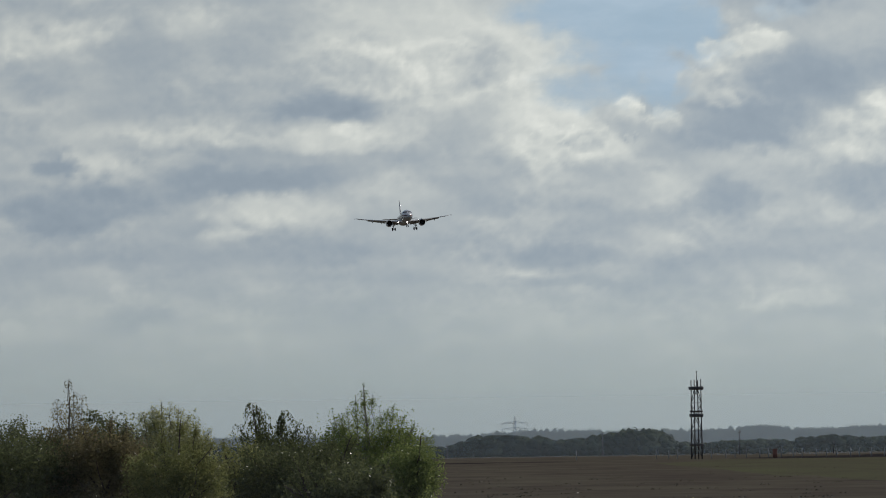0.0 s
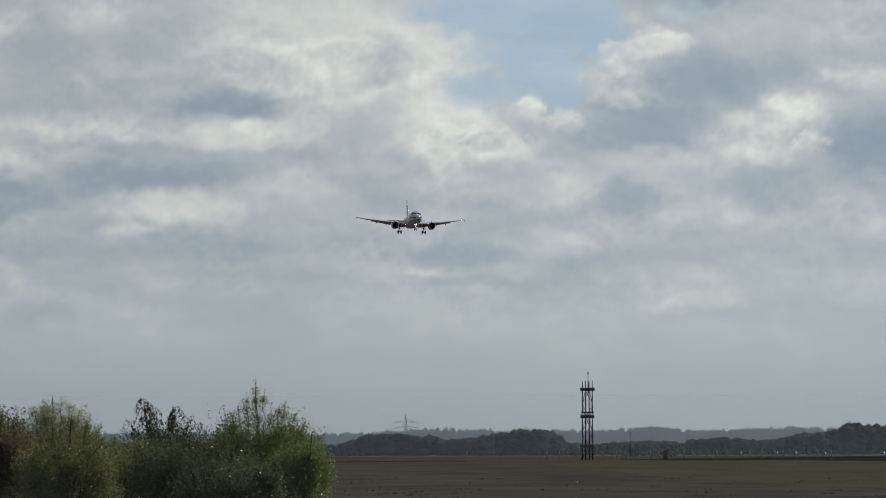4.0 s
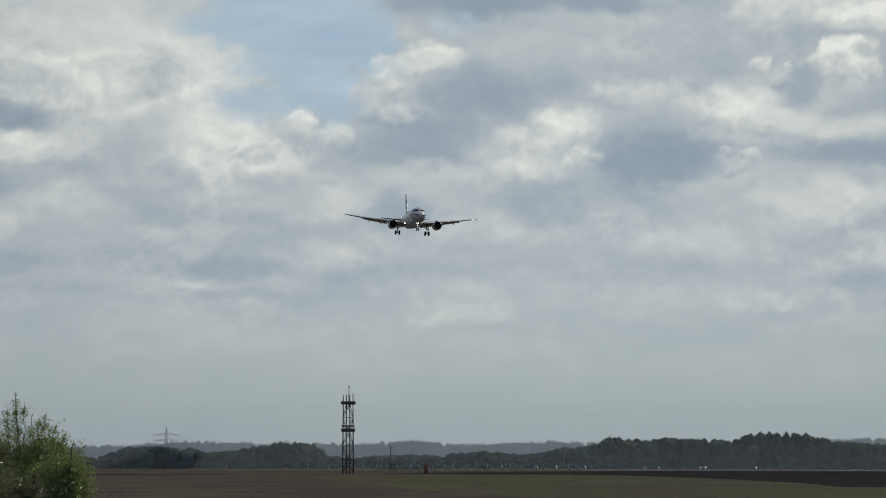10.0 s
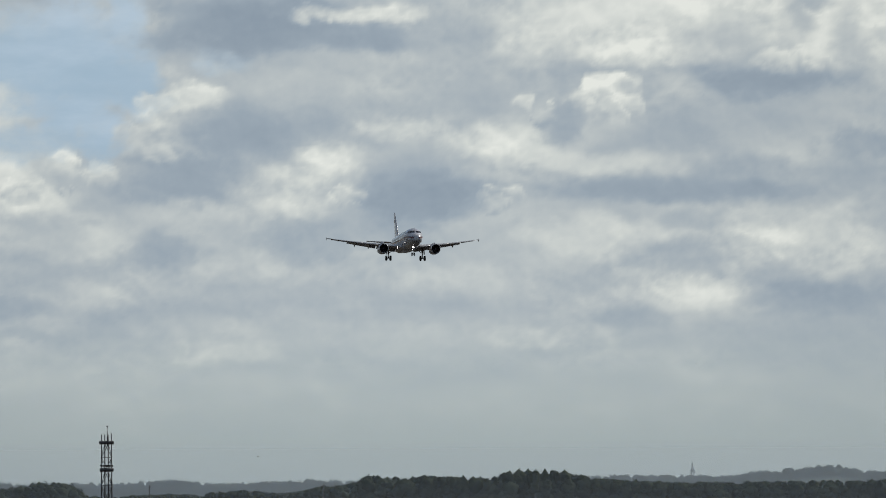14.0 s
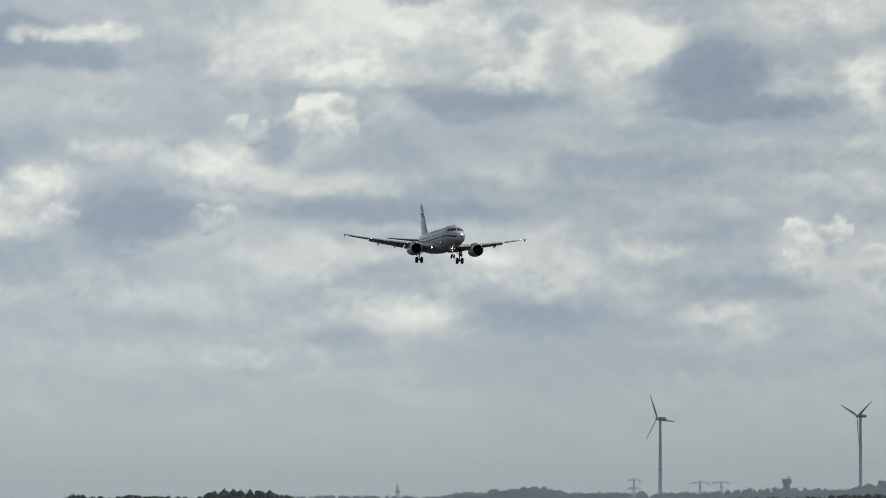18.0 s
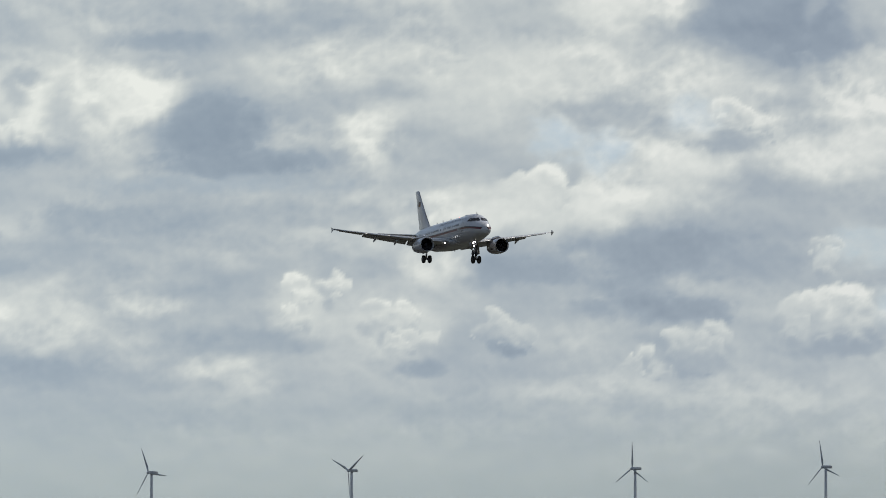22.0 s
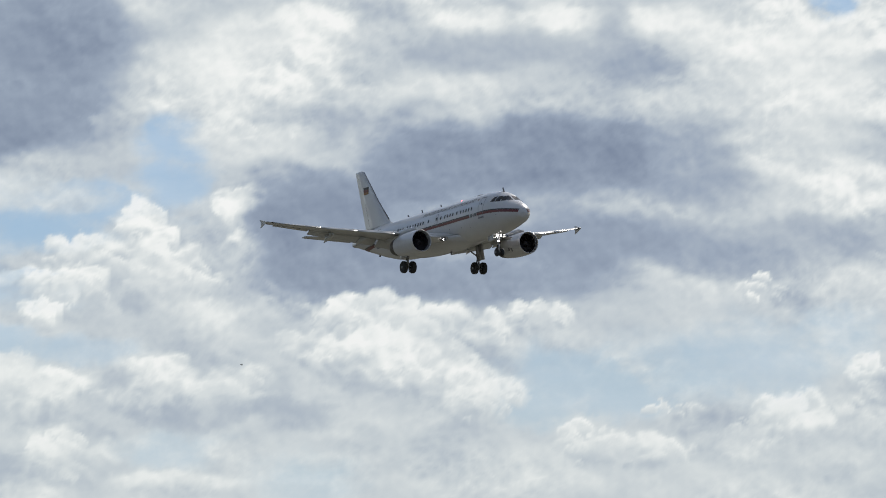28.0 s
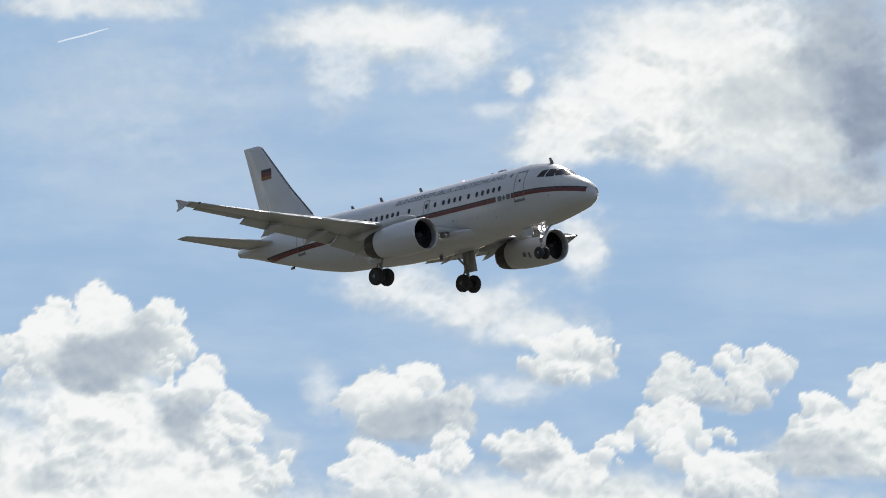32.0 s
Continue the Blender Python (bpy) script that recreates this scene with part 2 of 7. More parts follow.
def heap(clouds):
    """Heaped clouds built of rounded puffs, the upper ones first: azimuth, elevation, half width, half height, tone of the tops, tone below."""
    for az, el, w, h, tone, core in clouds:
        core -= 0.15
        puffs = []
        n = int(np.clip(10 + 260 * w * h, 12, 46))
        for k in range(n):
            ang, rad = HEAPS.uniform(0, 2 * math.pi), math.sqrt(HEAPS.uniform(0, 1)) * 0.86
            u, v = rad * math.cos(ang), rad * math.sin(ang)
            r = math.sqrt(w * h) * (0.20 + 0.52 * HEAPS.uniform(0, 1) ** 1.4) * (1.0 - 0.35 * rad)
            puffs.append((v, u, r, HEAPS.uniform(-0.10, 0.04)))
        puffs.sort(reverse=True)
        crisp = float(np.interp(az, [0, 14, 24, 30], [0.25, 0.4, 0.7, 1.0]))
        for v, u, r, vary in puffs:
            x, y = az + u * w, el + v * h
            q = window(x, y, 1.35 * r, 1.35 * r)
            if q is None:
                continue
            p, s = (WARP_X[q] - x) / r, (WARP_Y[q] - y) / r
            d = np.sqrt(p * p + s * s) + 0.10 * BILLOW[q] + 0.10 * LUMPS[q]
            rim = 0.75 - 0.55 * crisp
            a = smooth((1.0 + 0.5 * rim - d) / rim) * smooth((s + 1.1) / (1.6 - 0.3 * crisp)) * (0.78 + 0.2 * crisp)
            lit = core + (tone - core) * (0.5 + 0.5 * v)
            light = lit + vary + 0.21 * (s - 0.3) + 0.05 * p + 0.10 * smooth((d - 0.5) / 0.45) * smooth(s + 0.5) - 0.08 * (1 - np.clip(d, 0, 1))
            TONE[q] += (np.clip(light, 0, 1.05) - TONE[q]) * a
            COVER[q] = np.maximum(COVER[q], a)


layer(((0.11, 3.02, 1.02, 0.47, 0.82, 1, 0.1), (-2.65, 3.05, 0.38, 0.19, 0.85, 1, 0.2), (-3.03, 2.84, 0.38, 0.15, 0.4, 1, 0.2), (-2.23, 2.96, 0.47, 0.19, 0.33, 1, 0.2),
       (-1.42, 3.04, 0.34, 0.23, 0.4, 1, 0.2), (-1.80, 3.25, 0.25, 0.15, 0.7, 1, 0.2), (-3.20, 3.10, 0.17, 0.17, 0.75, 1, 0.1), (-0.66, 2.54, 0.64, 0.11, 0.18, 1, 0.4),
       (-1.89, 2.36, 0.81, 0.09, 0.68, 1, 0.2), (-1.51, 2.21, 0.34, 0.08, 0.33, 1, 0.3), (-0.75, 2.31, 0.40, 0.10, 0.82, 1, 0.3), (-1.39, 2.00, 0.98, 0.12, 0.2, 1, 0.3),
       (-2.58, 2.07, 0.47, 0.19, 0.68, 1, 0.2)))
layer(((-2.89, 2.16, 0.16, 0.08, 0.22, 1, 0.4), (-2.83, 1.78, 0.45, 0.18, 0.18, 1, 0.3), (-2.41, 1.90, 0.59, 0.14, 0.25, 1, 0.3), (-1.31, 1.78, 0.47, 0.12, 0.78, 1, 0.3),
       (-1.57, 1.57, 0.25, 0.08, 0.75, 1, 0.2), (-0.93, 1.50, 0.64, 0.10, 0.28, 1, 0.2), (-2.29, 1.46, 0.81, 0.08, 0.34, 1, 0.2), (-0.24, 1.96, 0.47, 0.13, 0.62, 1, 0.1),
       (0.35, 1.80, 0.34, 0.13, 0.35, 1, 0.2), (0.10, 1.98, 0.25, 0.08, 0.38, 1, 0.2), (0.78, 2.50, 0.40, 0.16, 0.88, 1, 0.3), (0.53, 2.82, 0.47, 0.25, 0.82, 1, 0.2),
       (0.32, 2.84, 0.19, 0.17, 0.55, 1, 0.2)))
layer(((0.95, 2.24, 0.51, 0.16, 0.82, 1, 0.3), (-0.19, 2.51, 0.30, 0.15, 0.7, 1, 0.2)))
layer(((1.22, 3.25, 0.68, 0.16, 0.6, 0.05, 0.5), (1.51, 2.89, 0.26, 0.26, 0.6, 0.05, 0.5), (1.17, 2.68, 0.34, 0.13, 0.7, 0.3, 0.3), (1.96, 3.09, 0.23, 0.21, 0.6, 0.08, 0.5),
       (2.62, 3.28, 0.17, 0.06, 0.6, 0.4, 0.3), (1.72, 2.69, 0.17, 0.17, 0.6, 0.1, 0.5)))
heap(((1.32, 3.04, 0.17, 0.10, 0.9, 0.75), (1.08, 2.32, 0.19, 0.12, 0.92, 0.7), (1.55, 2.42, 0.26, 0.18, 0.95, 0.65), (2.27, 2.73, 0.45, 0.34, 0.9, 0.5)))
layer(((2.78, 2.72, 0.45, 0.25, 0.2, 1, 0.4), (2.39, 2.34, 0.55, 0.15, 0.2, 1, 0.4), (3.07, 2.29, 0.34, 0.19, 0.72, 1, 0.2), (3.04, 3.08, 0.36, 0.19, 0.5, 1, 0.1),
       (3.29, 2.80, 0.17, 0.17, 0.3, 1, 0.2), (2.13, 1.86, 0.34, 0.12, 0.28, 1, 0.3), (3.19, 1.91, 0.25, 0.16, 0.32, 1, 0.2), (1.67, 1.93, 0.25, 0.16, 0.68, 1, 0.2),
       (1.33, 1.94, 0.17, 0.13, 0.5, 1, 0.1), (0.94, 1.43, 0.53, 0.11, 0.26, 1, 0.3), (1.70, 1.51, 0.34, 0.11, 0.62, 1, 0.2), (2.80, 1.53, 0.59, 0.10, 0.38, 1, 0.2),
       (-2.29, 0.97, 0.23, 0.09, 0.28, 1, 0.3)))
layer(((0.93, 1.22, 0.51, 0.05, 0.33, 1, 0.3), (1.95, 1.08, 0.25, 0.08, 0.38, 1, 0.2), (-0.60, 1.16, 0.51, 0.06, 0.42, 1, 0.2), (0.34, 0.93, 0.25, 0.06, 0.4, 1, 0.2),
       (2.63, 1.11, 0.47, 0.08, 0.6, 1, 0.1)))
layer(((1.43, 3.28, 0.53, 0.47, 0.6, 0.03, 0.5), (1.90, 3.57, 0.17, 0.21, 0.6, 0.1, 0.5), (2.88, 3.55, 0.83, 0.20, 0.1, 1, 0.4), (3.72, 3.42, 0.51, 0.09, 0.17, 1, 0.3),
       (2.24, 3.66, 0.23, 0.12, 0.28, 1, 0.2), (4.32, 3.48, 0.36, 0.19, 0.38, 1, 0.2), (5.00, 3.48, 0.34, 0.23, 0.72, 1, 0.2), (5.64, 3.56, 0.51, 0.15, 0.9, 1, 0.3),
       (5.85, 3.35, 0.51, 0.11, 0.9, 1, 0.3), (6.49, 3.56, 0.47, 0.21, 0.6, 1, 0.2), (7.12, 3.47, 0.30, 0.19, 0.82, 1, 0.3), (7.67, 3.30, 0.25, 0.19, 0.7, 1, 0.2),
       (6.06, 2.76, 0.30, 0.19, 0.33, 1, 0.2)))
layer(((4.83, 2.63, 0.45, 0.17, 0.85, 1, 0.3), (3.64, 2.72, 0.25, 0.15, 0.32, 1, 0.3), (3.47, 2.53, 0.25, 0.14, 0.82, 1, 0.3), (3.98, 2.77, 0.34, 0.09, 0.72, 1, 0.2),
       (3.68, 3.62, 0.42, 0.07, 0.82, 1, 0.5)))
heap(((5.47, 2.95, 0.25, 0.22, 1, 0.8), (6.87, 3.22, 0.34, 0.13, 0.9, 0.6), (5.00, 2.89, 0.17, 0.11, 0.85, 0.5), (3.59, 2.26, 0.19, 0.13, 0.95, 0.7),
      (4.70, 2.21, 0.19, 0.11, 0.85, 0.6)))
layer(((5.19, 2.79, 0.15, 0.19, 0.28, 1, 0.3), (6.70, 3.11, 0.55, 0.12, 0.15, 1, 0.4), (4.12, 2.25, 0.42, 0.21, 0.13, 1, 0.4), (6.06, 2.32, 1.12, 0.10, 0.2, 1, 0.4),
       (6.52, 2.44, 0.47, 0.08, 0.33, 1, 0.3), (7.54, 2.64, 0.34, 0.10, 0.22, 1, 0.3), (7.46, 2.41, 0.30, 0.17, 0.34, 1, 0.2), (5.42, 1.95, 0.55, 0.15, 0.74, 1, 0.2),
       (5.42, 2.50, 0.51, 0.08, 0.72, 1, 0.2), (6.14, 1.81, 0.34, 0.11, 0.28, 1, 0.3), (6.18, 2.08, 0.25, 0.08, 0.35, 1, 0.3), (6.86, 1.93, 0.59, 0.21, 0.74, 1, 0.2),
       (7.20, 1.47, 0.59, 0.14, 0.22, 1, 0.3)))
layer(((6.18, 1.52, 0.36, 0.11, 0.85, 1, 0.3), (5.67, 1.34, 0.25, 0.08, 0.28, 1, 0.3), (4.40, 1.62, 0.51, 0.11, 0.62, 1, 0.2), (3.30, 1.87, 0.38, 0.11, 0.33, 1, 0.2),
       (6.82, 1.10, 0.23, 0.14, 0.34, 1, 0.2), (3.80, 1.36, 0.59, 0.06, 0.4, 1, 0.2), (4.99, 1.19, 0.59, 0.07, 0.6, 1, 0.2)))
layer(((5.91, 3.84, 0.72, 0.23, 0.95, 1, 0.3), (6.21, 3.93, 0.23, 0.08, 0.33, 1, 0.3), (7.57, 3.80, 0.25, 0.15, 0.6, 1, 0.2), (7.19, 3.61, 0.49, 0.25, 0.95, 1, 0.3),
       (7.95, 3.55, 0.38, 0.20, 1, 1, 0.4), (8.08, 3.97, 0.38, 0.09, 0.22, 1, 0.3), (8.89, 3.76, 0.42, 0.21, 0.5, 1, 0.2), (9.27, 3.80, 0.49, 0.15, 0.78, 1, 0.2)))
layer(((6.62, 3.98, 0.14, 0.10, 0.7, 0.35, 0.4), (6.95, 3.61, 0.11, 0.17, 0.45, 1, 0.1), (7.31, 3.46, 0.13, 0.17, 0.5, 1, 0.1), (7.06, 3.72, 0.13, 0.07, 0.4, 1, 0.2),
       (8.46, 3.32, 0.40, 0.26, 0.1, 1, 0.5), (8.67, 3.06, 0.62, 0.11, 0.13, 1, 0.4), (9.61, 3.29, 0.23, 0.23, 0.88, 1, 0.3), (9.27, 3.51, 0.25, 0.15, 0.42, 1, 0.2),
       (8.55, 2.90, 0.87, 0.07, 0.34, 0.9, 0.2), (7.95, 2.64, 0.66, 0.11, 0.28, 1, 0.3), (10.08, 3.85, 0.81, 0.21, 0.68, 1, 0.1), (10.29, 3.46, 0.51, 0.15, 0.68, 1, 0.2),
       (10.63, 3.67, 0.62, 0.17, 0.8, 1, 0.3)))
layer(((11.14, 3.86, 0.59, 0.14, 0.74, 1, 0.2), (11.60, 3.84, 0.23, 0.30, 0.38, 1, 0.2), (10.12, 3.12, 0.36, 0.25, 0.45, 1, 0.2), (11.05, 3.23, 0.18, 0.15, 0.8, 0.5, 0.3)))
heap(((10.29, 2.62, 0.25, 0.17, 0.92, 0.7), (10.92, 2.83, 0.36, 0.17, 0.98, 0.6), (11.35, 2.70, 0.30, 0.18, 0.92, 0.6)))
layer(((10.75, 2.56, 0.25, 0.16, 0.24, 1, 0.5), (11.26, 2.61, 0.13, 0.11, 0.35, 1, 0.4), (10.50, 2.27, 0.83, 0.12, 0.18, 1, 0.4), (11.64, 2.18, 0.25, 0.21, 0.22, 1, 0.3),
       (9.48, 2.49, 0.38, 0.14, 0.62, 1, 0.2), (9.29, 2.28, 0.15, 0.17, 0.36, 1, 0.4), (9.80, 1.85, 0.40, 0.21, 0.78, 1, 0.1), (7.19, 1.17, 1.27, 0.21, 0.33, 1, 0.1),
       (9.14, 1.98, 0.21, 0.25, 0.72, 1, 0.1)))
heap(((9.11, 1.98, 0.14, 0.20, 0.95, 0.7), (9.37, 2.10, 0.12, 0.14, 0.9, 0.65), (9.78, 1.87, 0.26, 0.15, 0.92, 0.65), (9.95, 1.72, 0.21, 0.10, 0.85, 0.6),
      (10.63, 1.79, 0.30, 0.16, 0.8, 0.4), (11.73, 1.55, 0.21, 0.10, 0.92, 0.6)))
layer(((10.07, 1.50, 0.17, 0.08, 0.22, 1, 0.4), (8.80, 1.72, 0.49, 0.10, 0.28, 1, 0.3), (8.59, 1.47, 0.32, 0.14, 0.68, 1, 0.2), (8.46, 1.38, 0.17, 0.07, 0.42, 1, 0.2),
       (11.68, 1.29, 0.34, 0.07, 0.33, 1, 0.2), (11.13, 1.38, 0.36, 0.11, 0.62, 1, 0.2), (11.47, 1.96, 0.30, 0.09, 0.28, 1, 0.3), (7.91, 1.98, 0.25, 0.10, 0.78, 1, 0.2),
       (7.91, 1.39, 0.38, 0.07, 0.35, 1, 0.2)))
layer(((10.19, 4.38, 0.81, 0.19, 0.64, 1, 0.1), (10.87, 4.20, 0.59, 0.13, 0.5, 1, 0.2), (10.96, 4.43, 0.38, 0.14, 0.68, 1, 0.2), (11.94, 4.31, 0.20, 0.16, 0.97, 1, 0.4),
       (11.55, 4.31, 0.47, 0.23, 0.92, 1, 0.2), (12.11, 3.64, 0.51, 0.19, 0.86, 1, 0.2), (11.18, 3.80, 0.64, 0.19, 0.8, 1, 0.1), (13.39, 3.71, 0.34, 0.17, 0.88, 1, 0.2),
       (13.81, 4.33, 0.51, 0.25, 0.82, 1, 0.2), (14.19, 4.14, 0.36, 0.17, 0.97, 1, 0.3), (12.75, 4.11, 0.64, 0.25, 0.13, 1, 0.4), (13.09, 3.94, 0.36, 0.11, 0.18, 1, 0.3),
       (12.45, 4.32, 0.28, 0.19, 0.22, 1, 0.2)))
layer(((12.96, 4.32, 0.07, 0.21, 0.36, 1, 0.2), (13.38, 4.33, 0.17, 0.25, 0.5, 1, 0.1), (14.62, 3.95, 0.51, 0.20, 0.88, 1, 0.2), (13.81, 3.82, 0.47, 0.12, 0.82, 1, 0.2),
       (14.66, 3.49, 0.81, 0.23, 0.8, 1, 0.2), (12.11, 3.43, 0.17, 0.17, 0.8, 0.65, 0.3), (11.95, 3.08, 0.47, 0.21, 0.86, 1, 0.2), (13.14, 3.22, 0.64, 0.25, 0.93, 1, 0.2),
       (13.64, 3.35, 0.42, 0.23, 0.92, 1, 0.2), (11.48, 2.76, 0.42, 0.19, 0.92, 1, 0.3), (10.63, 2.73, 0.55, 0.21, 0.86, 1, 0.3), (10.13, 2.35, 0.30, 0.21, 0.82, 1, 0.3)))
heap(((15.30, 4.36, 0.47, 0.18, 1, 0.85), (15.72, 4.17, 0.32, 0.20, 0.97, 0.85), (15.76, 3.85, 0.45, 0.21, 0.97, 0.8)))
layer(((14.93, 4.28, 0.23, 0.12, 0.3, 1, 0.5), (15.25, 4.00, 0.23, 0.16, 0.25, 1, 0.5), (15.08, 4.17, 0.15, 0.11, 0.32, 1, 0.4), (16.12, 4.36, 0.15, 0.23, 0.2, 1, 0.4),
       (15.43, 3.51, 0.26, 0.19, 0.36, 1, 0.3), (15.85, 3.58, 0.23, 0.21, 0.85, 1, 0.3), (15.09, 3.19, 0.20, 0.20, 0.4, 1, 0.3), (14.83, 3.44, 0.08, 0.05, 0.45, 1, 0.5),
       (16.13, 3.20, 0.22, 0.36, 0.5, 0.2, 0.5), (16.15, 2.82, 0.19, 0.25, 0.6, 0.2, 0.4), (16.13, 2.48, 0.11, 0.25, 0.6, 0.3, 0.3)))
heap(((12.47, 3.41, 0.26, 0.12, 1, 0.7), (12.71, 3.30, 0.25, 0.10, 0.9, 0.7)))
layer(((12.31, 3.22, 0.23, 0.08, 0.32, 1, 0.4), (12.96, 3.37, 0.21, 0.10, 0.62, 1, 0.2), (13.82, 3.14, 0.51, 0.14, 0.8, 1, 0.2), (14.54, 2.62, 0.59, 0.11, 0.2, 1, 0.4),
       (13.61, 2.67, 0.34, 0.10, 0.38, 1, 0.3), (11.95, 2.43, 0.70, 0.20, 0.17, 1, 0.4), (11.96, 1.97, 0.45, 0.11, 0.14, 1, 0.4), (12.57, 2.33, 0.40, 0.14, 0.28, 1, 0.3),
       (11.39, 3.16, 0.17, 0.13, 0.8, 0.5, 0.3)))
layer(((13.76, 2.04, 0.30, 0.18, 0.7, 0.5, 0.3), (13.40, 2.46, 0.25, 0.13, 0.7, 0.6, 0.2), (15.09, 2.89, 0.25, 0.10, 0.7, 0.6, 0.2)))
heap(((13.10, 2.37, 0.15, 0.17, 0.8, 0.6), (13.84, 2.31, 0.37, 0.16, 0.92, 0.35), (14.46, 2.34, 0.23, 0.12, 0.82, 0.5), (15.52, 2.69, 0.32, 0.17, 0.85, 0.6),
      (15.73, 2.39, 0.21, 0.25, 0.88, 0.6), (14.21, 1.96, 0.18, 0.11, 0.9, 0.5), (13.17, 1.86, 0.49, 0.22, 0.97, 0.4), (12.13, 1.66, 0.36, 0.14, 0.82, 0.4),
      (13.83, 1.66, 0.17, 0.09, 0.75, 0.5)))
layer(((13.86, 2.24, 0.31, 0.09, 0.2, 1, 0.4), (14.91, 1.91, 0.57, 0.11, 0.16, 1, 0.4), (13.13, 1.67, 0.36, 0.08, 0.24, 1, 0.3), (12.13, 1.60, 0.23, 0.07, 0.33, 1, 0.3),
       (16.07, 1.88, 0.19, 0.13, 0.78, 1, 0.2), (14.29, 1.43, 0.30, 0.07, 0.65, 1, 0.2), (12.77, 1.35, 1.19, 0.13, 0.56, 1, 0.1), (15.31, 1.54, 0.68, 0.10, 0.6, 1, 0.1)))
layer(((16.69, 5.09, 2.12, 0.28, 0.02, 1, 0.5), (18.18, 4.97, 0.72, 0.23, 0.04, 1, 0.4), (14.99, 4.76, 0.81, 0.18, 0.18, 1, 0.3), (15.45, 5.00, 0.14, 0.20, 0.75, 1, 0.3),
       (18.99, 4.85, 0.32, 0.20, 0.42, 1, 0.2)))
layer(((17.68, 4.12, 0.53, 0.26, 0.7, 0, 0.5), (18.61, 4.25, 0.47, 0.17, 0.7, 0.05, 0.4), (17.25, 4.22, 0.15, 0.34, 0.7, 0, 0.5), (19.08, 4.47, 0.25, 0.15, 0.7, 0.15, 0.4),
       (19.63, 4.92, 0.25, 0.20, 0.7, 0.1, 0.4), (19.68, 4.60, 0.25, 0.20, 0.7, 0.08, 0.4), (17.85, 3.76, 0.72, 0.13, 0.8, 0.22, 0.3), (17.01, 3.22, 0.53, 0.38, 0.7, 0.12, 0.4),
       (17.52, 3.35, 0.38, 0.25, 0.7, 0.12, 0.4), (16.53, 2.58, 0.42, 0.36, 0.7, 0.12, 0.4), (16.38, 2.24, 0.26, 0.21, 0.7, 0.1, 0.4), (17.10, 2.86, 0.38, 0.13, 0.7, 0.15, 0.3),
       (18.88, 3.36, 0.59, 0.09, 0.8, 0.3, 0.3)))
layer(((18.41, 3.42, 0.25, 0.09, 0.8, 0.2, 0.3),))
layer(((17.93, 4.56, 0.59, 0.15, 0.85, 0.85, 0.4), (17.59, 4.40, 0.19, 0.08, 0.9, 0.7, 0.3), (18.83, 4.50, 0.30, 0.09, 0.65, 0.75, 0.3), (17.77, 3.87, 0.64, 0.030, 0.95, 0.5, 0.4),
       (18.45, 3.90, 0.38, 0.030, 0.95, 0.45, 0.4)))
heap(((16.36, 4.51, 0.21, 0.13, 0.97, 0.8), (16.91, 4.30, 0.21, 0.18, 0.97, 0.8), (17.02, 3.90, 0.15, 0.38, 0.97, 0.75), (16.75, 3.81, 0.25, 0.34, 0.9, 0.5),
      (16.66, 4.36, 0.25, 0.17, 0.95, 0.7)))
layer(((16.72, 3.94, 0.20, 0.29, 0.08, 1, 0.6), (16.49, 3.68, 0.20, 0.24, 0.16, 1, 0.4), (16.35, 3.42, 0.23, 0.21, 0.14, 1, 0.4), (16.20, 3.17, 0.25, 0.15, 0.12, 1, 0.5),
       (16.17, 4.33, 0.11, 0.10, 0.34, 1, 0.4), (15.43, 4.13, 0.47, 0.17, 0.22, 1, 0.4), (16.58, 3.55, 0.17, 0.17, 0.5, 1, 0.2)))
heap(((19.42, 4.22, 0.25, 0.22, 0.95, 0.8), (19.00, 4.04, 0.40, 0.15, 0.9, 0.75), (19.64, 3.84, 0.47, 0.25, 0.8, 0.65), (18.87, 3.79, 0.34, 0.17, 0.92, 0.8),
      (18.71, 3.63, 0.23, 0.09, 0.97, 0.9), (20.19, 4.33, 0.25, 0.28, 0.97, 0.85)))
layer(((20.72, 4.25, 0.40, 0.49, 0.1, 1, 0.5), (20.91, 3.85, 0.32, 0.18, 0.16, 1, 0.3), (20.82, 5.07, 0.25, 0.20, 0.4, 1, 0.2), (20.01, 4.98, 0.25, 0.15, 0.8, 1, 0.2),
       (20.48, 4.99, 0.23, 0.15, 0.75, 1, 0.2), (19.94, 3.63, 0.38, 0.13, 0.75, 1, 0.2)))
heap(((18.29, 3.02, 0.74, 0.22, 0.88, 0.75), (19.69, 3.01, 0.72, 0.23, 0.8, 0.6), (20.75, 3.38, 0.34, 0.17, 0.88, 0.7), (17.27, 2.46, 0.45, 0.20, 0.9, 0.75),
      (18.84, 2.51, 0.36, 0.23, 0.85, 0.65), (18.47, 1.98, 0.25, 0.13, 0.88, 0.7)))
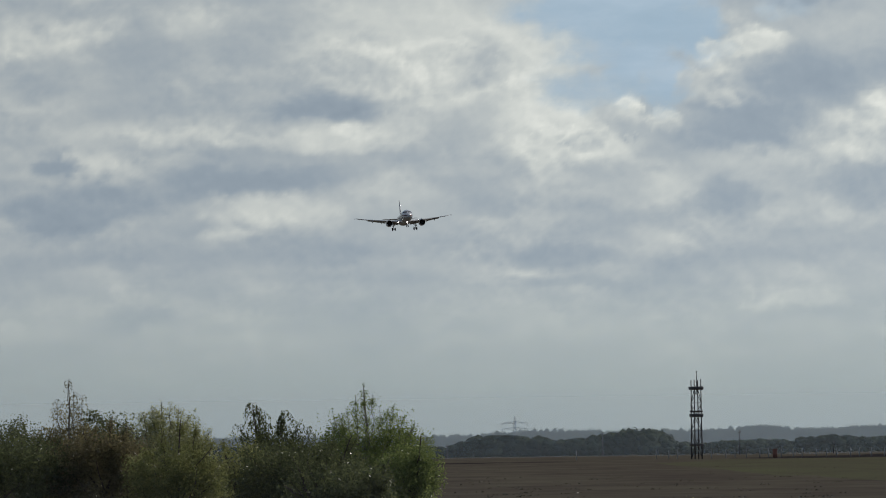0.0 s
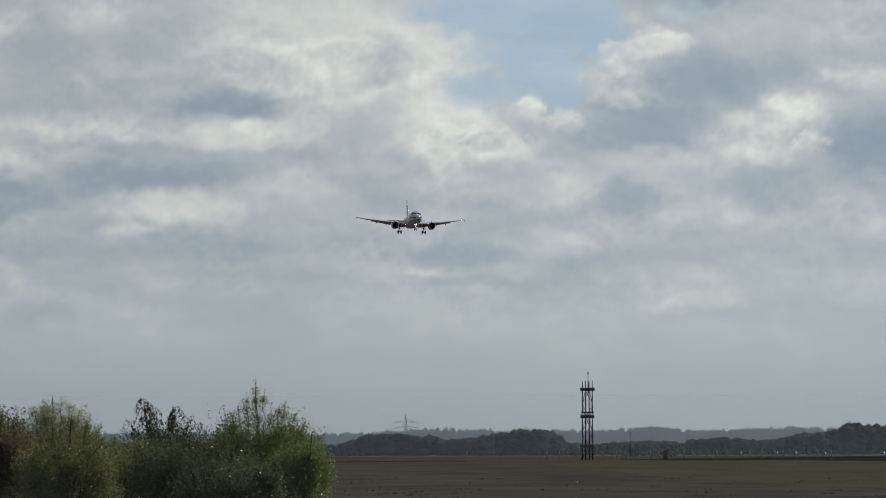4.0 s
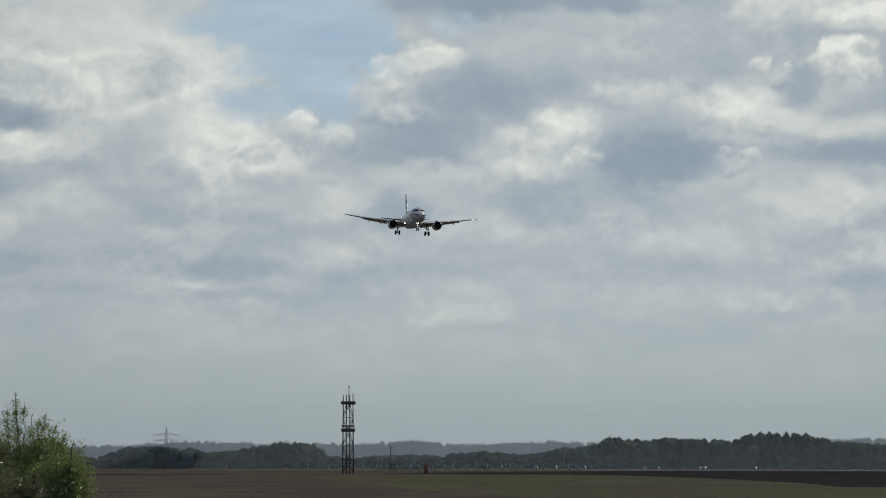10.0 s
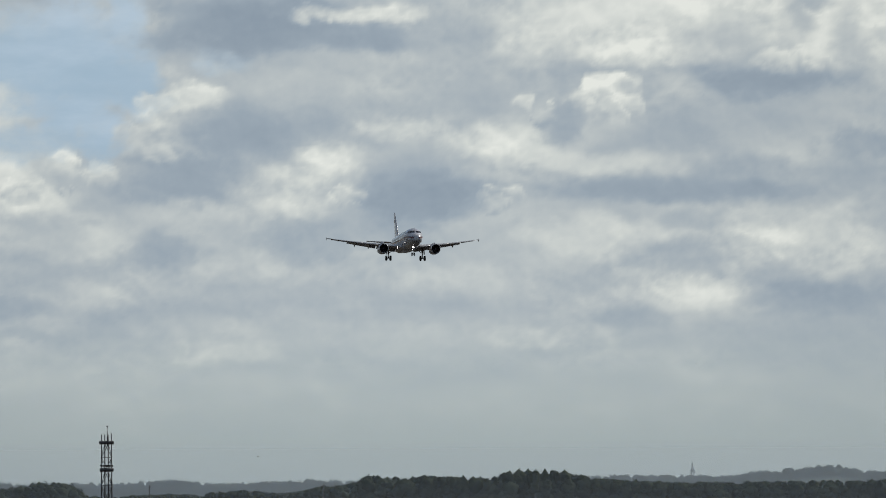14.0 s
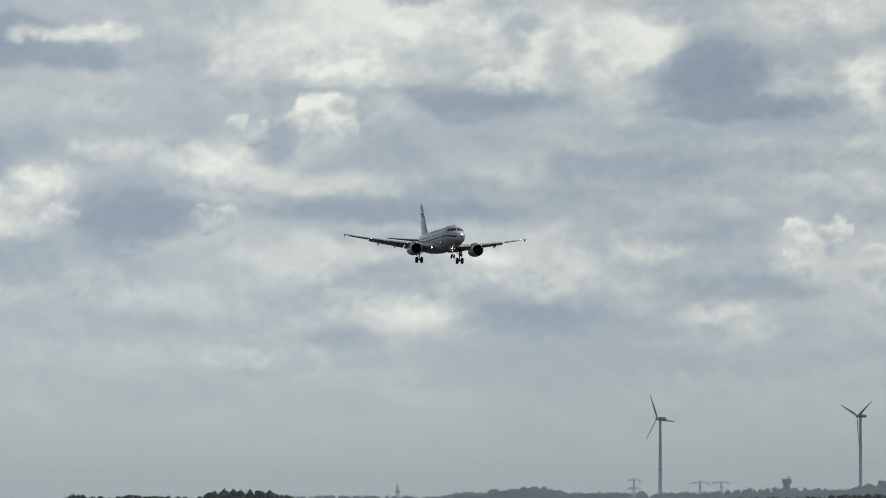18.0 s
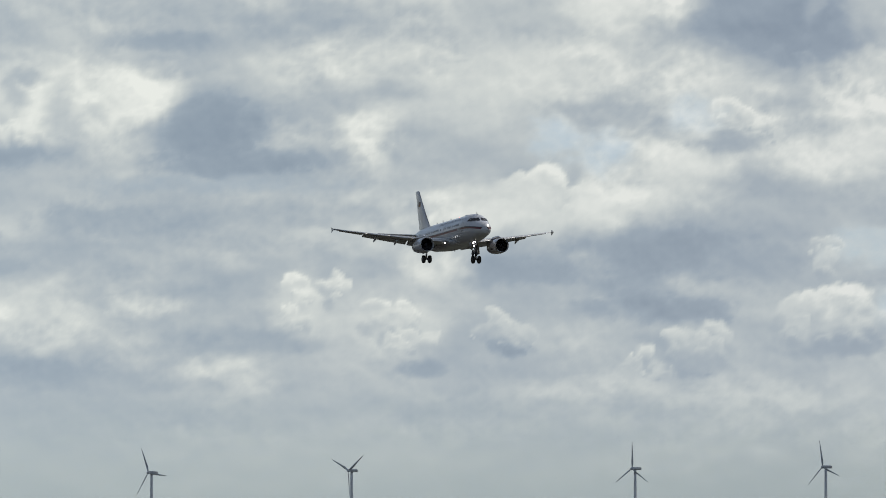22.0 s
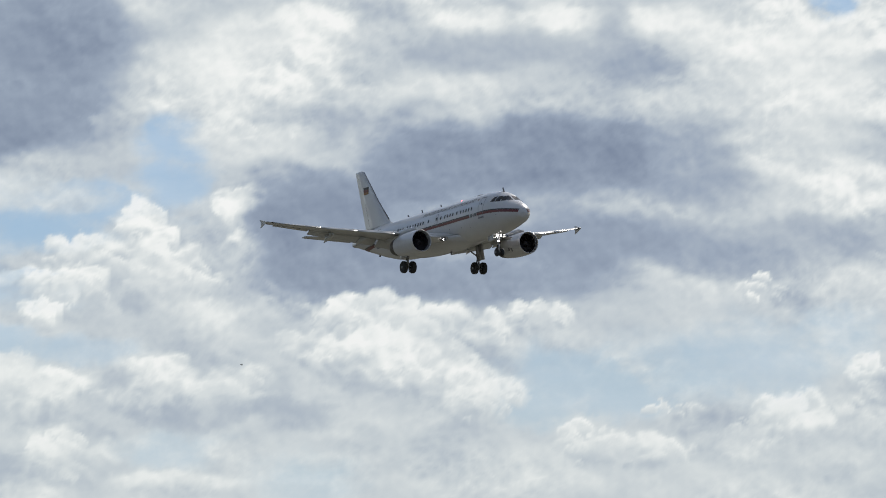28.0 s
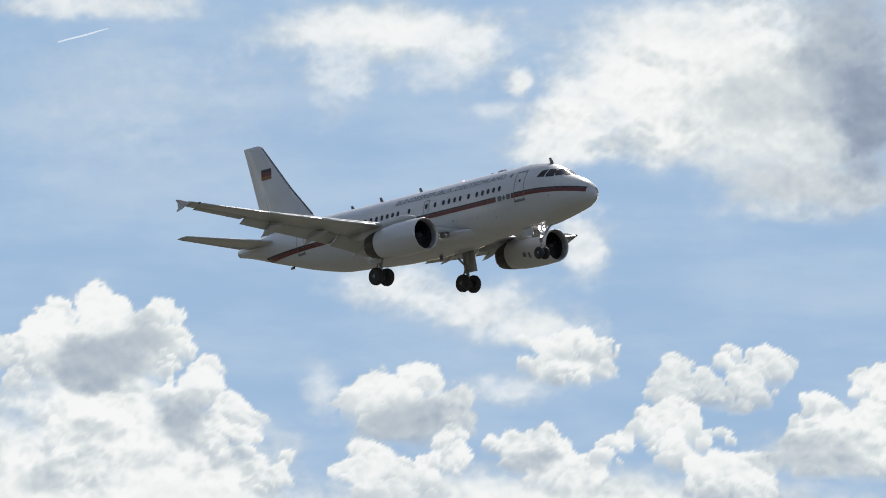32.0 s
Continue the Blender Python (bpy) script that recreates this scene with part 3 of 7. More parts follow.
layer(((20.49, 2.90, 0.40, 0.10, 0.33, 1, 0.3), (19.22, 3.15, 0.15, 0.11, 0.5, 1, 0.3), (19.65, 2.61, 0.36, 0.14, 0.75, 0.35, 0.3), (18.12, 2.44, 0.30, 0.15, 0.28, 1, 0.3),
       (19.65, 2.36, 0.47, 0.07, 0.9, 1, 0.4), (18.63, 2.17, 0.81, 0.14, 0.7, 1, 0.2), (17.36, 2.08, 0.49, 0.11, 0.8, 1, 0.2), (18.17, 1.89, 0.23, 0.14, 0.34, 1, 0.3),
       (19.91, 2.06, 0.49, 0.15, 0.7, 1, 0.2), (20.58, 2.11, 0.40, 0.19, 0.7, 0.6, 0.2), (16.43, 1.85, 0.55, 0.25, 0.7, 0.3, 0.2), (18.64, 1.69, 0.85, 0.08, 0.75, 0.5, 0.1),
       (20.71, 2.36, 0.34, 0.21, 0.75, 0.35, 0.2)))
layer(((16.52, 1.60, 0.38, 0.09, 0.75, 0.5, 0.2), (16.98, 1.61, 0.40, 0.08, 0.78, 0.9, 0.2)))
layer(((18.76, 5.63, 0.72, 0.42, 0.1, 1, 0.4), (18.64, 5.12, 0.47, 0.23, 0.14, 1, 0.3), (20.17, 5.50, 0.66, 0.34, 0.88, 1, 0.2), (20.72, 5.83, 0.34, 0.15, 0.97, 1, 0.3),
       (19.62, 5.35, 0.23, 0.23, 0.72, 1, 0.2), (19.52, 5.90, 0.23, 0.11, 0.6, 1, 0.2), (21.87, 5.88, 0.34, 0.12, 0.92, 1, 0.2), (22.59, 5.84, 0.30, 0.15, 0.97, 1, 0.2),
       (23.23, 5.89, 0.42, 0.12, 0.92, 1, 0.2), (24.00, 5.72, 0.49, 0.20, 0.9, 1, 0.2), (24.51, 5.39, 0.49, 0.23, 0.85, 1, 0.2), (24.72, 5.77, 0.25, 0.15, 0.9, 1, 0.2),
       (24.22, 4.88, 0.53, 0.23, 0.72, 1, 0.2)))
layer(((24.73, 4.58, 0.32, 0.23, 0.85, 1, 0.2),))
layer(((22.17, 5.62, 0.91, 0.14, 0.38, 1, 0.3), (23.11, 5.51, 0.32, 0.15, 0.26, 1, 0.3), (22.94, 5.84, 0.13, 0.20, 0.42, 1, 0.1), (21.57, 5.62, 0.23, 0.10, 0.36, 1, 0.3),
       (21.66, 5.33, 0.49, 0.10, 0.78, 1, 0.3), (22.60, 4.87, 0.93, 0.35, 0.08, 1, 0.5), (21.58, 4.73, 0.59, 0.35, 0.12, 1, 0.4), (20.90, 4.26, 0.64, 0.45, 0.13, 1, 0.5),
       (22.82, 4.19, 1.02, 0.23, 0.17, 1, 0.4), (21.76, 3.90, 1.32, 0.18, 0.15, 1, 0.5), (23.62, 4.75, 0.34, 0.38, 0.28, 1, 0.3), (24.52, 4.24, 0.81, 0.19, 0.34, 1, 0.3),
       (23.88, 4.07, 0.47, 0.14, 0.28, 1, 0.3)))
layer(((24.68, 5.99, 0.12, 0.038, 0.7, 0.15, 0.5),))
layer(((22.61, 3.17, 0.45, 0.23, 0.75, 0.15, 0.4), (23.80, 3.30, 0.81, 0.25, 0.75, 0.25, 0.3), (23.04, 3.04, 0.36, 0.15, 0.75, 0.12, 0.4), (22.40, 2.95, 0.23, 0.15, 0.75, 0.18, 0.4),
       (24.74, 3.48, 0.32, 0.21, 0.8, 0.5, 0.2)))
heap(((21.08, 3.58, 0.51, 0.14, 0.88, 0.75), (21.76, 3.50, 0.59, 0.17, 0.82, 0.7), (22.40, 3.59, 0.30, 0.14, 0.85, 0.7), (24.10, 3.82, 0.15, 0.14, 0.88, 0.7),
      (21.34, 3.24, 0.62, 0.23, 0.88, 0.75), (21.98, 2.99, 0.36, 0.22, 0.85, 0.7), (23.42, 2.95, 0.22, 0.08, 0.88, 0.75), (22.79, 2.74, 0.22, 0.11, 0.92, 0.75),
      (23.04, 2.60, 0.64, 0.11, 0.82, 0.7), (24.27, 2.81, 0.48, 0.23, 0.95, 0.7), (24.91, 3.14, 0.16, 0.20, 0.9, 0.75)))
layer(((23.68, 2.43, 0.59, 0.11, 0.65, 1, 0.2), (22.20, 2.40, 0.62, 0.11, 0.75, 1, 0.2), (24.32, 2.67, 0.21, 0.08, 0.6, 1, 0.3)))
layer(((25.81, 6.51, 0.47, 0.17, 0.7, 0, 0.5), (24.19, 6.53, 0.25, 0.14, 0.7, 0, 0.5), (24.66, 6.29, 0.16, 0.32, 0.7, 0.03, 0.5), (22.95, 6.34, 0.36, 0.20, 0.28, 1, 0.3),
       (22.10, 6.24, 0.59, 0.20, 0.97, 1, 0.3), (23.42, 6.43, 0.23, 0.15, 0.6, 1, 0.2), (27.39, 6.55, 0.15, 0.07, 0.7, 0.25, 0.4)))
heap(((24.36, 6.33, 0.22, 0.20, 0.98, 0.7), (25.08, 6.36, 0.34, 0.25, 1, 0.9), (25.51, 6.30, 0.23, 0.20, 0.97, 0.8), (26.09, 6.24, 0.25, 0.20, 0.97, 0.85),
      (27.98, 6.42, 0.25, 0.20, 0.97, 0.85), (27.52, 6.21, 0.40, 0.25, 0.85, 0.65), (27.05, 5.99, 0.47, 0.30, 0.9, 0.7)))
layer(((24.34, 6.23, 0.11, 0.11, 0.38, 1, 0.4), (24.66, 6.06, 0.15, 0.11, 0.7, 0.2, 0.4), (25.56, 5.90, 0.34, 0.17, 0.36, 1, 0.3), (25.22, 6.11, 0.21, 0.11, 0.5, 1, 0.2),
       (25.18, 5.75, 0.42, 0.18, 0.88, 1, 0.2), (26.58, 6.16, 0.32, 0.23, 0.33, 1, 0.3), (26.75, 5.97, 0.23, 0.18, 0.33, 1, 0.3), (27.09, 6.51, 0.49, 0.11, 0.82, 1, 0.2),
       (28.03, 6.08, 0.25, 0.15, 0.88, 1, 0.2), (27.39, 5.42, 0.72, 0.28, 0.2, 1, 0.4), (27.95, 5.66, 0.36, 0.22, 0.16, 1, 0.3), (27.74, 5.15, 0.62, 0.12, 0.22, 1, 0.3),
       (27.69, 5.51, 0.17, 0.030, 0.6, 1, 0.2)))
layer(((26.16, 5.22, 0.51, 0.30, 0.9, 1, 0.2), (25.61, 5.01, 0.15, 0.22, 0.8, 0.45, 0.3), (25.91, 4.75, 0.20, 0.18, 0.8, 0.5, 0.3), (26.46, 4.76, 0.49, 0.18, 0.6, 1, 0.2),
       (27.10, 4.85, 0.53, 0.14, 0.9, 1, 0.3), (27.95, 4.77, 0.36, 0.15, 0.85, 1, 0.2)))
heap(((25.91, 4.25, 0.32, 0.23, 0.95, 0.8), (26.59, 3.91, 0.49, 0.28, 0.85, 0.65), (27.53, 4.26, 0.62, 0.23, 0.92, 0.75), (27.95, 3.88, 0.34, 0.32, 0.88, 0.7),
      (26.89, 4.25, 0.23, 0.12, 0.95, 0.8), (27.79, 3.52, 0.34, 0.23, 0.9, 0.7), (27.32, 3.58, 0.47, 0.25, 0.8, 0.6)))
layer(((26.29, 4.50, 0.28, 0.14, 0.6, 1, 0.2), (26.89, 4.55, 0.36, 0.14, 0.5, 1, 0.2), (26.97, 4.46, 0.15, 0.08, 0.8, 0.7, 0.3), (27.49, 3.99, 0.10, 0.18, 0.28, 0.75, 0.4),
       (25.66, 3.65, 0.36, 0.22, 0.55, 1, 0.2), (26.38, 3.57, 0.23, 0.22, 0.42, 1, 0.3), (25.54, 3.14, 0.49, 0.18, 0.28, 1, 0.3), (27.02, 3.15, 0.49, 0.14, 0.55, 1, 0.2),
       (26.68, 3.32, 0.25, 0.17, 0.75, 1, 0.2)))
layer(((25.44, 6.81, 0.42, 0.38, 0.7, 0, 0.6), (25.74, 6.67, 0.36, 0.32, 0.7, 0, 0.6), (25.89, 6.46, 0.16, 0.15, 0.7, 0, 0.6), (28.68, 6.64, 0.38, 0.10, 0.7, 0.05, 0.5),
       (29.96, 7.03, 0.93, 0.42, 0.7, 0, 0.6), (29.24, 6.60, 0.30, 0.21, 0.7, 0, 0.6), (30.73, 7.03, 0.38, 0.34, 0.7, 0, 0.6), (31.78, 6.83, 0.21, 0.40, 0.7, 0, 0.6)))
heap(((25.25, 6.61, 0.09, 0.08, 0.95, 0.85), (26.38, 6.80, 0.59, 0.25, 0.95, 0.8), (27.40, 7.01, 0.55, 0.25, 0.97, 0.8), (28.60, 6.97, 0.53, 0.28, 0.98, 0.9)))
layer(((27.14, 6.95, 0.26, 0.18, 0.7, 1, 0.2), (27.07, 5.86, 0.51, 0.30, 0.95, 1, 0.2), (29.89, 5.80, 1.36, 0.57, 0.95, 1, 0.3), (28.82, 5.88, 0.62, 0.40, 0.86, 1, 0.2)))
heap(((28.52, 6.28, 0.47, 0.31, 0.97, 0.85), (29.24, 6.22, 0.36, 0.21, 0.97, 0.9), (29.58, 6.33, 0.26, 0.21, 0.97, 0.9), (30.10, 6.39, 0.34, 0.31, 1, 0.92),
      (30.61, 6.42, 0.42, 0.27, 1, 0.92), (31.27, 6.72, 0.31, 0.36, 1, 0.75), (31.59, 6.30, 0.23, 0.25, 0.92, 0.75), (29.71, 6.05, 0.59, 0.22, 0.98, 0.9),
      (31.12, 6.15, 0.38, 0.21, 0.98, 0.88)))
layer(((31.29, 6.65, 0.22, 0.21, 0.12, 1, 0.5), (31.35, 6.46, 0.15, 0.11, 0.35, 1, 0.4), (31.59, 6.08, 0.21, 0.14, 0.42, 1, 0.3), (31.78, 5.81, 0.14, 0.22, 0.4, 1, 0.3),
       (28.18, 6.10, 0.21, 0.21, 0.55, 1, 0.2), (30.78, 5.51, 0.76, 0.31, 0.6, 1, 0.2), (30.10, 5.33, 0.62, 0.18, 0.78, 1, 0.2), (30.66, 5.02, 0.93, 0.25, 0.18, 1, 0.4),
       (31.55, 5.21, 0.34, 0.47, 0.22, 1, 0.3), (29.68, 5.03, 0.59, 0.17, 0.33, 1, 0.3), (30.32, 4.66, 1.23, 0.10, 0.28, 1, 0.3), (31.47, 4.82, 0.19, 0.08, 0.8, 1, 0.4),
       (28.83, 4.75, 0.64, 0.21, 0.8, 1, 0.3)))
layer(((28.75, 4.59, 0.25, 0.09, 0.9, 1, 0.3), (30.75, 4.51, 1.02, 0.08, 0.72, 1, 0.2), (29.47, 4.40, 0.62, 0.14, 0.66, 1, 0.2), (30.88, 4.19, 0.40, 0.18, 0.2, 0.95, 0.3),
       (29.05, 3.84, 0.49, 0.21, 0.33, 1, 0.3), (30.41, 3.72, 0.59, 0.18, 0.22, 1, 0.3), (29.69, 3.67, 0.47, 0.14, 0.45, 1, 0.2), (28.31, 4.27, 0.09, 0.12, 0.7, 0.35, 0.4),
       (28.10, 5.07, 1.61, 0.18, 0.2, 1, 0.3), (27.42, 5.23, 0.93, 0.20, 0.22, 1, 0.3), (26.74, 5.34, 0.30, 0.21, 0.32, 1, 0.2)))
heap(((29.98, 4.15, 0.36, 0.20, 0.92, 0.7), (28.47, 4.13, 0.21, 0.22, 0.92, 0.75), (28.35, 3.86, 0.20, 0.15, 0.85, 0.65), (30.58, 4.07, 0.20, 0.07, 0.8, 0.6),
      (31.43, 3.99, 0.40, 0.28, 0.92, 0.7), (31.68, 4.30, 0.20, 0.15, 0.97, 0.8), (29.18, 3.66, 0.23, 0.08, 0.85, 0.7)))
layer(((33.28, 7.73, 2.55, 0.51, 0.7, 0, 0.6), (30.07, 7.77, 1.49, 0.47, 0.7, 0, 0.6), (30.72, 7.49, 0.93, 0.32, 0.7, 0, 0.5), (31.88, 7.05, 0.30, 0.30, 0.7, 0, 0.5),
       (33.09, 5.77, 0.34, 0.30, 0.7, 0, 0.5), (32.47, 5.04, 0.13, 0.17, 0.7, 0.2, 0.4)))
layer(((32.74, 5.73, 0.21, 0.20, 0.92, 0.75, 0.3), (32.75, 5.47, 0.14, 0.14, 0.92, 0.6, 0.2), (33.53, 5.88, 0.14, 0.12, 0.95, 0.3, 0.2)))
heap(((32.02, 5.66, 0.32, 0.40, 0.97, 0.75), (32.24, 5.47, 0.22, 0.32, 0.95, 0.8), (32.28, 5.19, 0.18, 0.23, 0.92, 0.8), (32.20, 4.87, 0.21, 0.21, 0.9, 0.75)))
layer(((31.83, 5.46, 0.22, 0.38, 0.26, 1, 0.4), (31.99, 4.74, 0.19, 0.23, 0.28, 1, 0.3)))
layer(((34.80, 5.02, 1.40, 0.85, 0.92, 1, 0.5), (33.52, 4.59, 0.93, 0.55, 0.88, 1, 0.4), (35.77, 5.79, 0.55, 0.64, 0.92, 1, 0.4), (34.49, 5.61, 0.47, 0.47, 0.92, 1, 0.4)))
heap(((35.73, 6.36, 0.57, 0.33, 1, 0.85), (35.21, 6.25, 0.30, 0.25, 1, 0.85), (34.62, 6.21, 0.40, 0.33, 1, 0.85), (34.23, 6.12, 0.30, 0.25, 1, 0.85),
      (33.98, 5.86, 0.32, 0.26, 0.98, 0.85), (33.56, 5.52, 0.38, 0.25, 0.98, 0.85), (33.11, 5.26, 0.34, 0.28, 0.98, 0.85), (32.79, 5.05, 0.30, 0.25, 0.97, 0.85),
      (32.46, 4.75, 0.32, 0.28, 0.97, 0.85), (32.20, 4.45, 0.25, 0.21, 0.92, 0.8), (34.41, 5.55, 0.40, 0.23, 0.98, 0.8), (35.73, 5.64, 0.49, 0.31, 0.98, 0.8),
      (33.86, 5.27, 0.47, 0.25, 0.97, 0.8), (34.71, 5.02, 0.47, 0.34, 0.97, 0.75), (33.14, 4.75, 0.51, 0.30, 0.95, 0.75)))
heap(((35.52, 5.03, 0.47, 0.25, 0.92, 0.75),))
layer(((35.64, 6.21, 0.22, 0.17, 0.42, 1, 0.4), (34.64, 5.87, 0.23, 0.10, 0.45, 1, 0.4), (34.00, 5.69, 0.14, 0.08, 0.45, 1, 0.4), (34.50, 5.25, 0.21, 0.18, 0.52, 1, 0.3),
       (33.99, 4.87, 0.55, 0.23, 0.28, 1, 0.3), (35.10, 4.64, 0.81, 0.32, 0.18, 1, 0.4), (34.29, 4.45, 0.59, 0.18, 0.34, 1, 0.3), (35.82, 4.73, 0.34, 0.25, 0.42, 1, 0.3),
       (32.71, 4.64, 0.23, 0.14, 0.55, 1, 0.2), (34.84, 5.48, 0.15, 0.11, 0.44, 1, 0.4), (33.23, 4.39, 0.59, 0.14, 0.4, 1, 0.3), (35.43, 5.36, 0.21, 0.13, 0.6, 1, 0.3)))
layer(((36.00, 8.20, 1.10, 0.55, 0.8, 0.2, 0.1), (35.60, 8.92, 0.81, 0.10, 0.92, 0.8, 0.2), (37.88, 8.75, 0.81, 0.23, 0.95, 0.95, 0.3), (37.54, 8.41, 0.23, 0.20, 0.95, 0.6, 0.2),
       (38.52, 8.63, 0.28, 0.20, 0.93, 0.85, 0.2), (38.23, 8.44, 0.32, 0.12, 0.93, 0.5, 0.2), (38.89, 8.36, 0.10, 0.13, 0.95, 0.85, 0.3), (38.70, 8.15, 0.15, 0.09, 0.92, 0.4, 0.2),
       (37.46, 8.18, 0.11, 0.13, 0.92, 0.3, 0.1)))
layer(((39.94, 8.41, 0.62, 0.55, 0.98, 1, 0.5), (40.54, 8.50, 0.81, 0.62, 0.92, 1, 0.4), (39.26, 8.09, 0.34, 0.25, 0.96, 1, 0.4), (39.15, 7.86, 0.31, 0.15, 0.93, 0.9, 0.3),
       (40.97, 8.03, 0.68, 0.38, 0.8, 1, 0.3), (40.87, 7.70, 0.32, 0.25, 0.75, 0.85, 0.2), (41.19, 7.59, 0.59, 0.18, 0.55, 1, 0.2), (40.03, 7.97, 0.49, 0.18, 0.8, 1, 0.2),
       (40.71, 8.27, 0.38, 0.21, 0.62, 1, 0.2), (40.97, 7.42, 0.36, 0.08, 0.7, 0.6, 0.2), (41.40, 8.54, 0.40, 0.59, 0.34, 1, 0.3), (41.55, 8.16, 0.22, 0.45, 0.17, 1, 0.3)))
layer(((37.99, 6.83, 0.42, 0.18, 0.9, 0.8, 0.2), (38.63, 6.70, 0.53, 0.15, 0.9, 0.85, 0.2), (39.42, 7.14, 0.19, 0.23, 0.95, 0.85, 0.3), (39.06, 6.50, 0.38, 0.14, 0.9, 0.9, 0.2),
       (38.85, 6.07, 0.32, 0.10, 0.9, 0.6, 0.1), (37.44, 6.03, 0.15, 0.20, 0.9, 0.5, 0.2)))
heap(((39.27, 6.29, 0.42, 0.22, 0.92, 0.8), (39.53, 6.35, 0.21, 0.14, 0.92, 0.8), (40.13, 6.08, 0.32, 0.20, 0.85, 0.65), (40.68, 6.23, 0.36, 0.15, 0.95, 0.75),
      (40.60, 6.04, 0.40, 0.12, 0.75, 0.6)))
layer(((36.47, 5.36, 0.81, 0.38, 0.92, 1, 0.4), (39.28, 5.20, 1.82, 0.25, 0.92, 1, 0.4)))
heap(((36.24, 6.40, 0.25, 0.30, 0.97, 0.85), (36.48, 6.04, 0.26, 0.28, 0.97, 0.85), (36.74, 5.75, 0.24, 0.28, 0.97, 0.85), (37.04, 5.41, 0.26, 0.20, 0.95, 0.85),
      (38.10, 5.89, 0.48, 0.26, 0.98, 0.6), (37.96, 5.38, 0.42, 0.24, 0.97, 0.85), (38.43, 5.56, 0.22, 0.18, 0.97, 0.85), (38.96, 5.63, 0.30, 0.18, 0.97, 0.85),
      (39.28, 5.44, 0.36, 0.20, 0.97, 0.85), (39.62, 5.61, 0.20, 0.14, 0.97, 0.85), (40.00, 5.78, 0.24, 0.21, 0.98, 0.85), (40.28, 5.66, 0.32, 0.20, 0.97, 0.85),
      (40.56, 5.40, 0.47, 0.21, 0.95, 0.8), (41.19, 5.87, 0.26, 0.14, 0.98, 0.85), (41.58, 6.05, 0.23, 0.23, 0.95, 0.8)))
heap(((41.41, 5.62, 0.51, 0.26, 0.93, 0.75),))
layer(((38.12, 5.83, 0.30, 0.14, 0.42, 1, 0.4), (35.77, 6.25, 0.32, 0.21, 0.38, 1, 0.4), (36.42, 5.81, 0.19, 0.17, 0.45, 1, 0.3), (41.11, 5.64, 0.36, 0.14, 0.5, 1, 0.3),
       (39.04, 5.56, 0.17, 0.08, 0.55, 1, 0.3), (36.11, 6.42, 0.17, 0.15, 0.4, 1, 0.3)))
HEIGHT = fractal(WARP_X * 1.5, WARP_Y * 2.3, 4, 24, True) + 0.5 * fractal(WARP_X * 2.0, WARP_Y * 3.6, 3, 27)
HEIGHT -= HEIGHT.mean()
SLOPE = HEIGHT - np.roll(np.roll(HEIGHT, -5, 0), -3, 1)  # against the cloud a little nearer the sun
SLOPE[-6:], SLOPE[:, -4:] = 0, 0
LATE = np.interp(GX, [-9, 8, 26, 49], [0.0, 0.2, 1.0, 1.0])
PATCHY = (0.25 + 0.75 * smooth((TONE - 0.3) / 0.4)) * (0.35 + 0.65 * smooth(0.5 + 1.1 * fractal(GX * 0.8, GY * 1.3, 2, 58)))  # thick grey cloud is smooth
TONE += PATCHY * ((0.125 + 0.02 * LATE) * np.clip(SLOPE, -0.7, 0.9) + 0.07 * HEIGHT + (0.055 + 0.035 * LATE) * LUMPS) + 0.012 * RAGGED
SKY_R = 4850.0


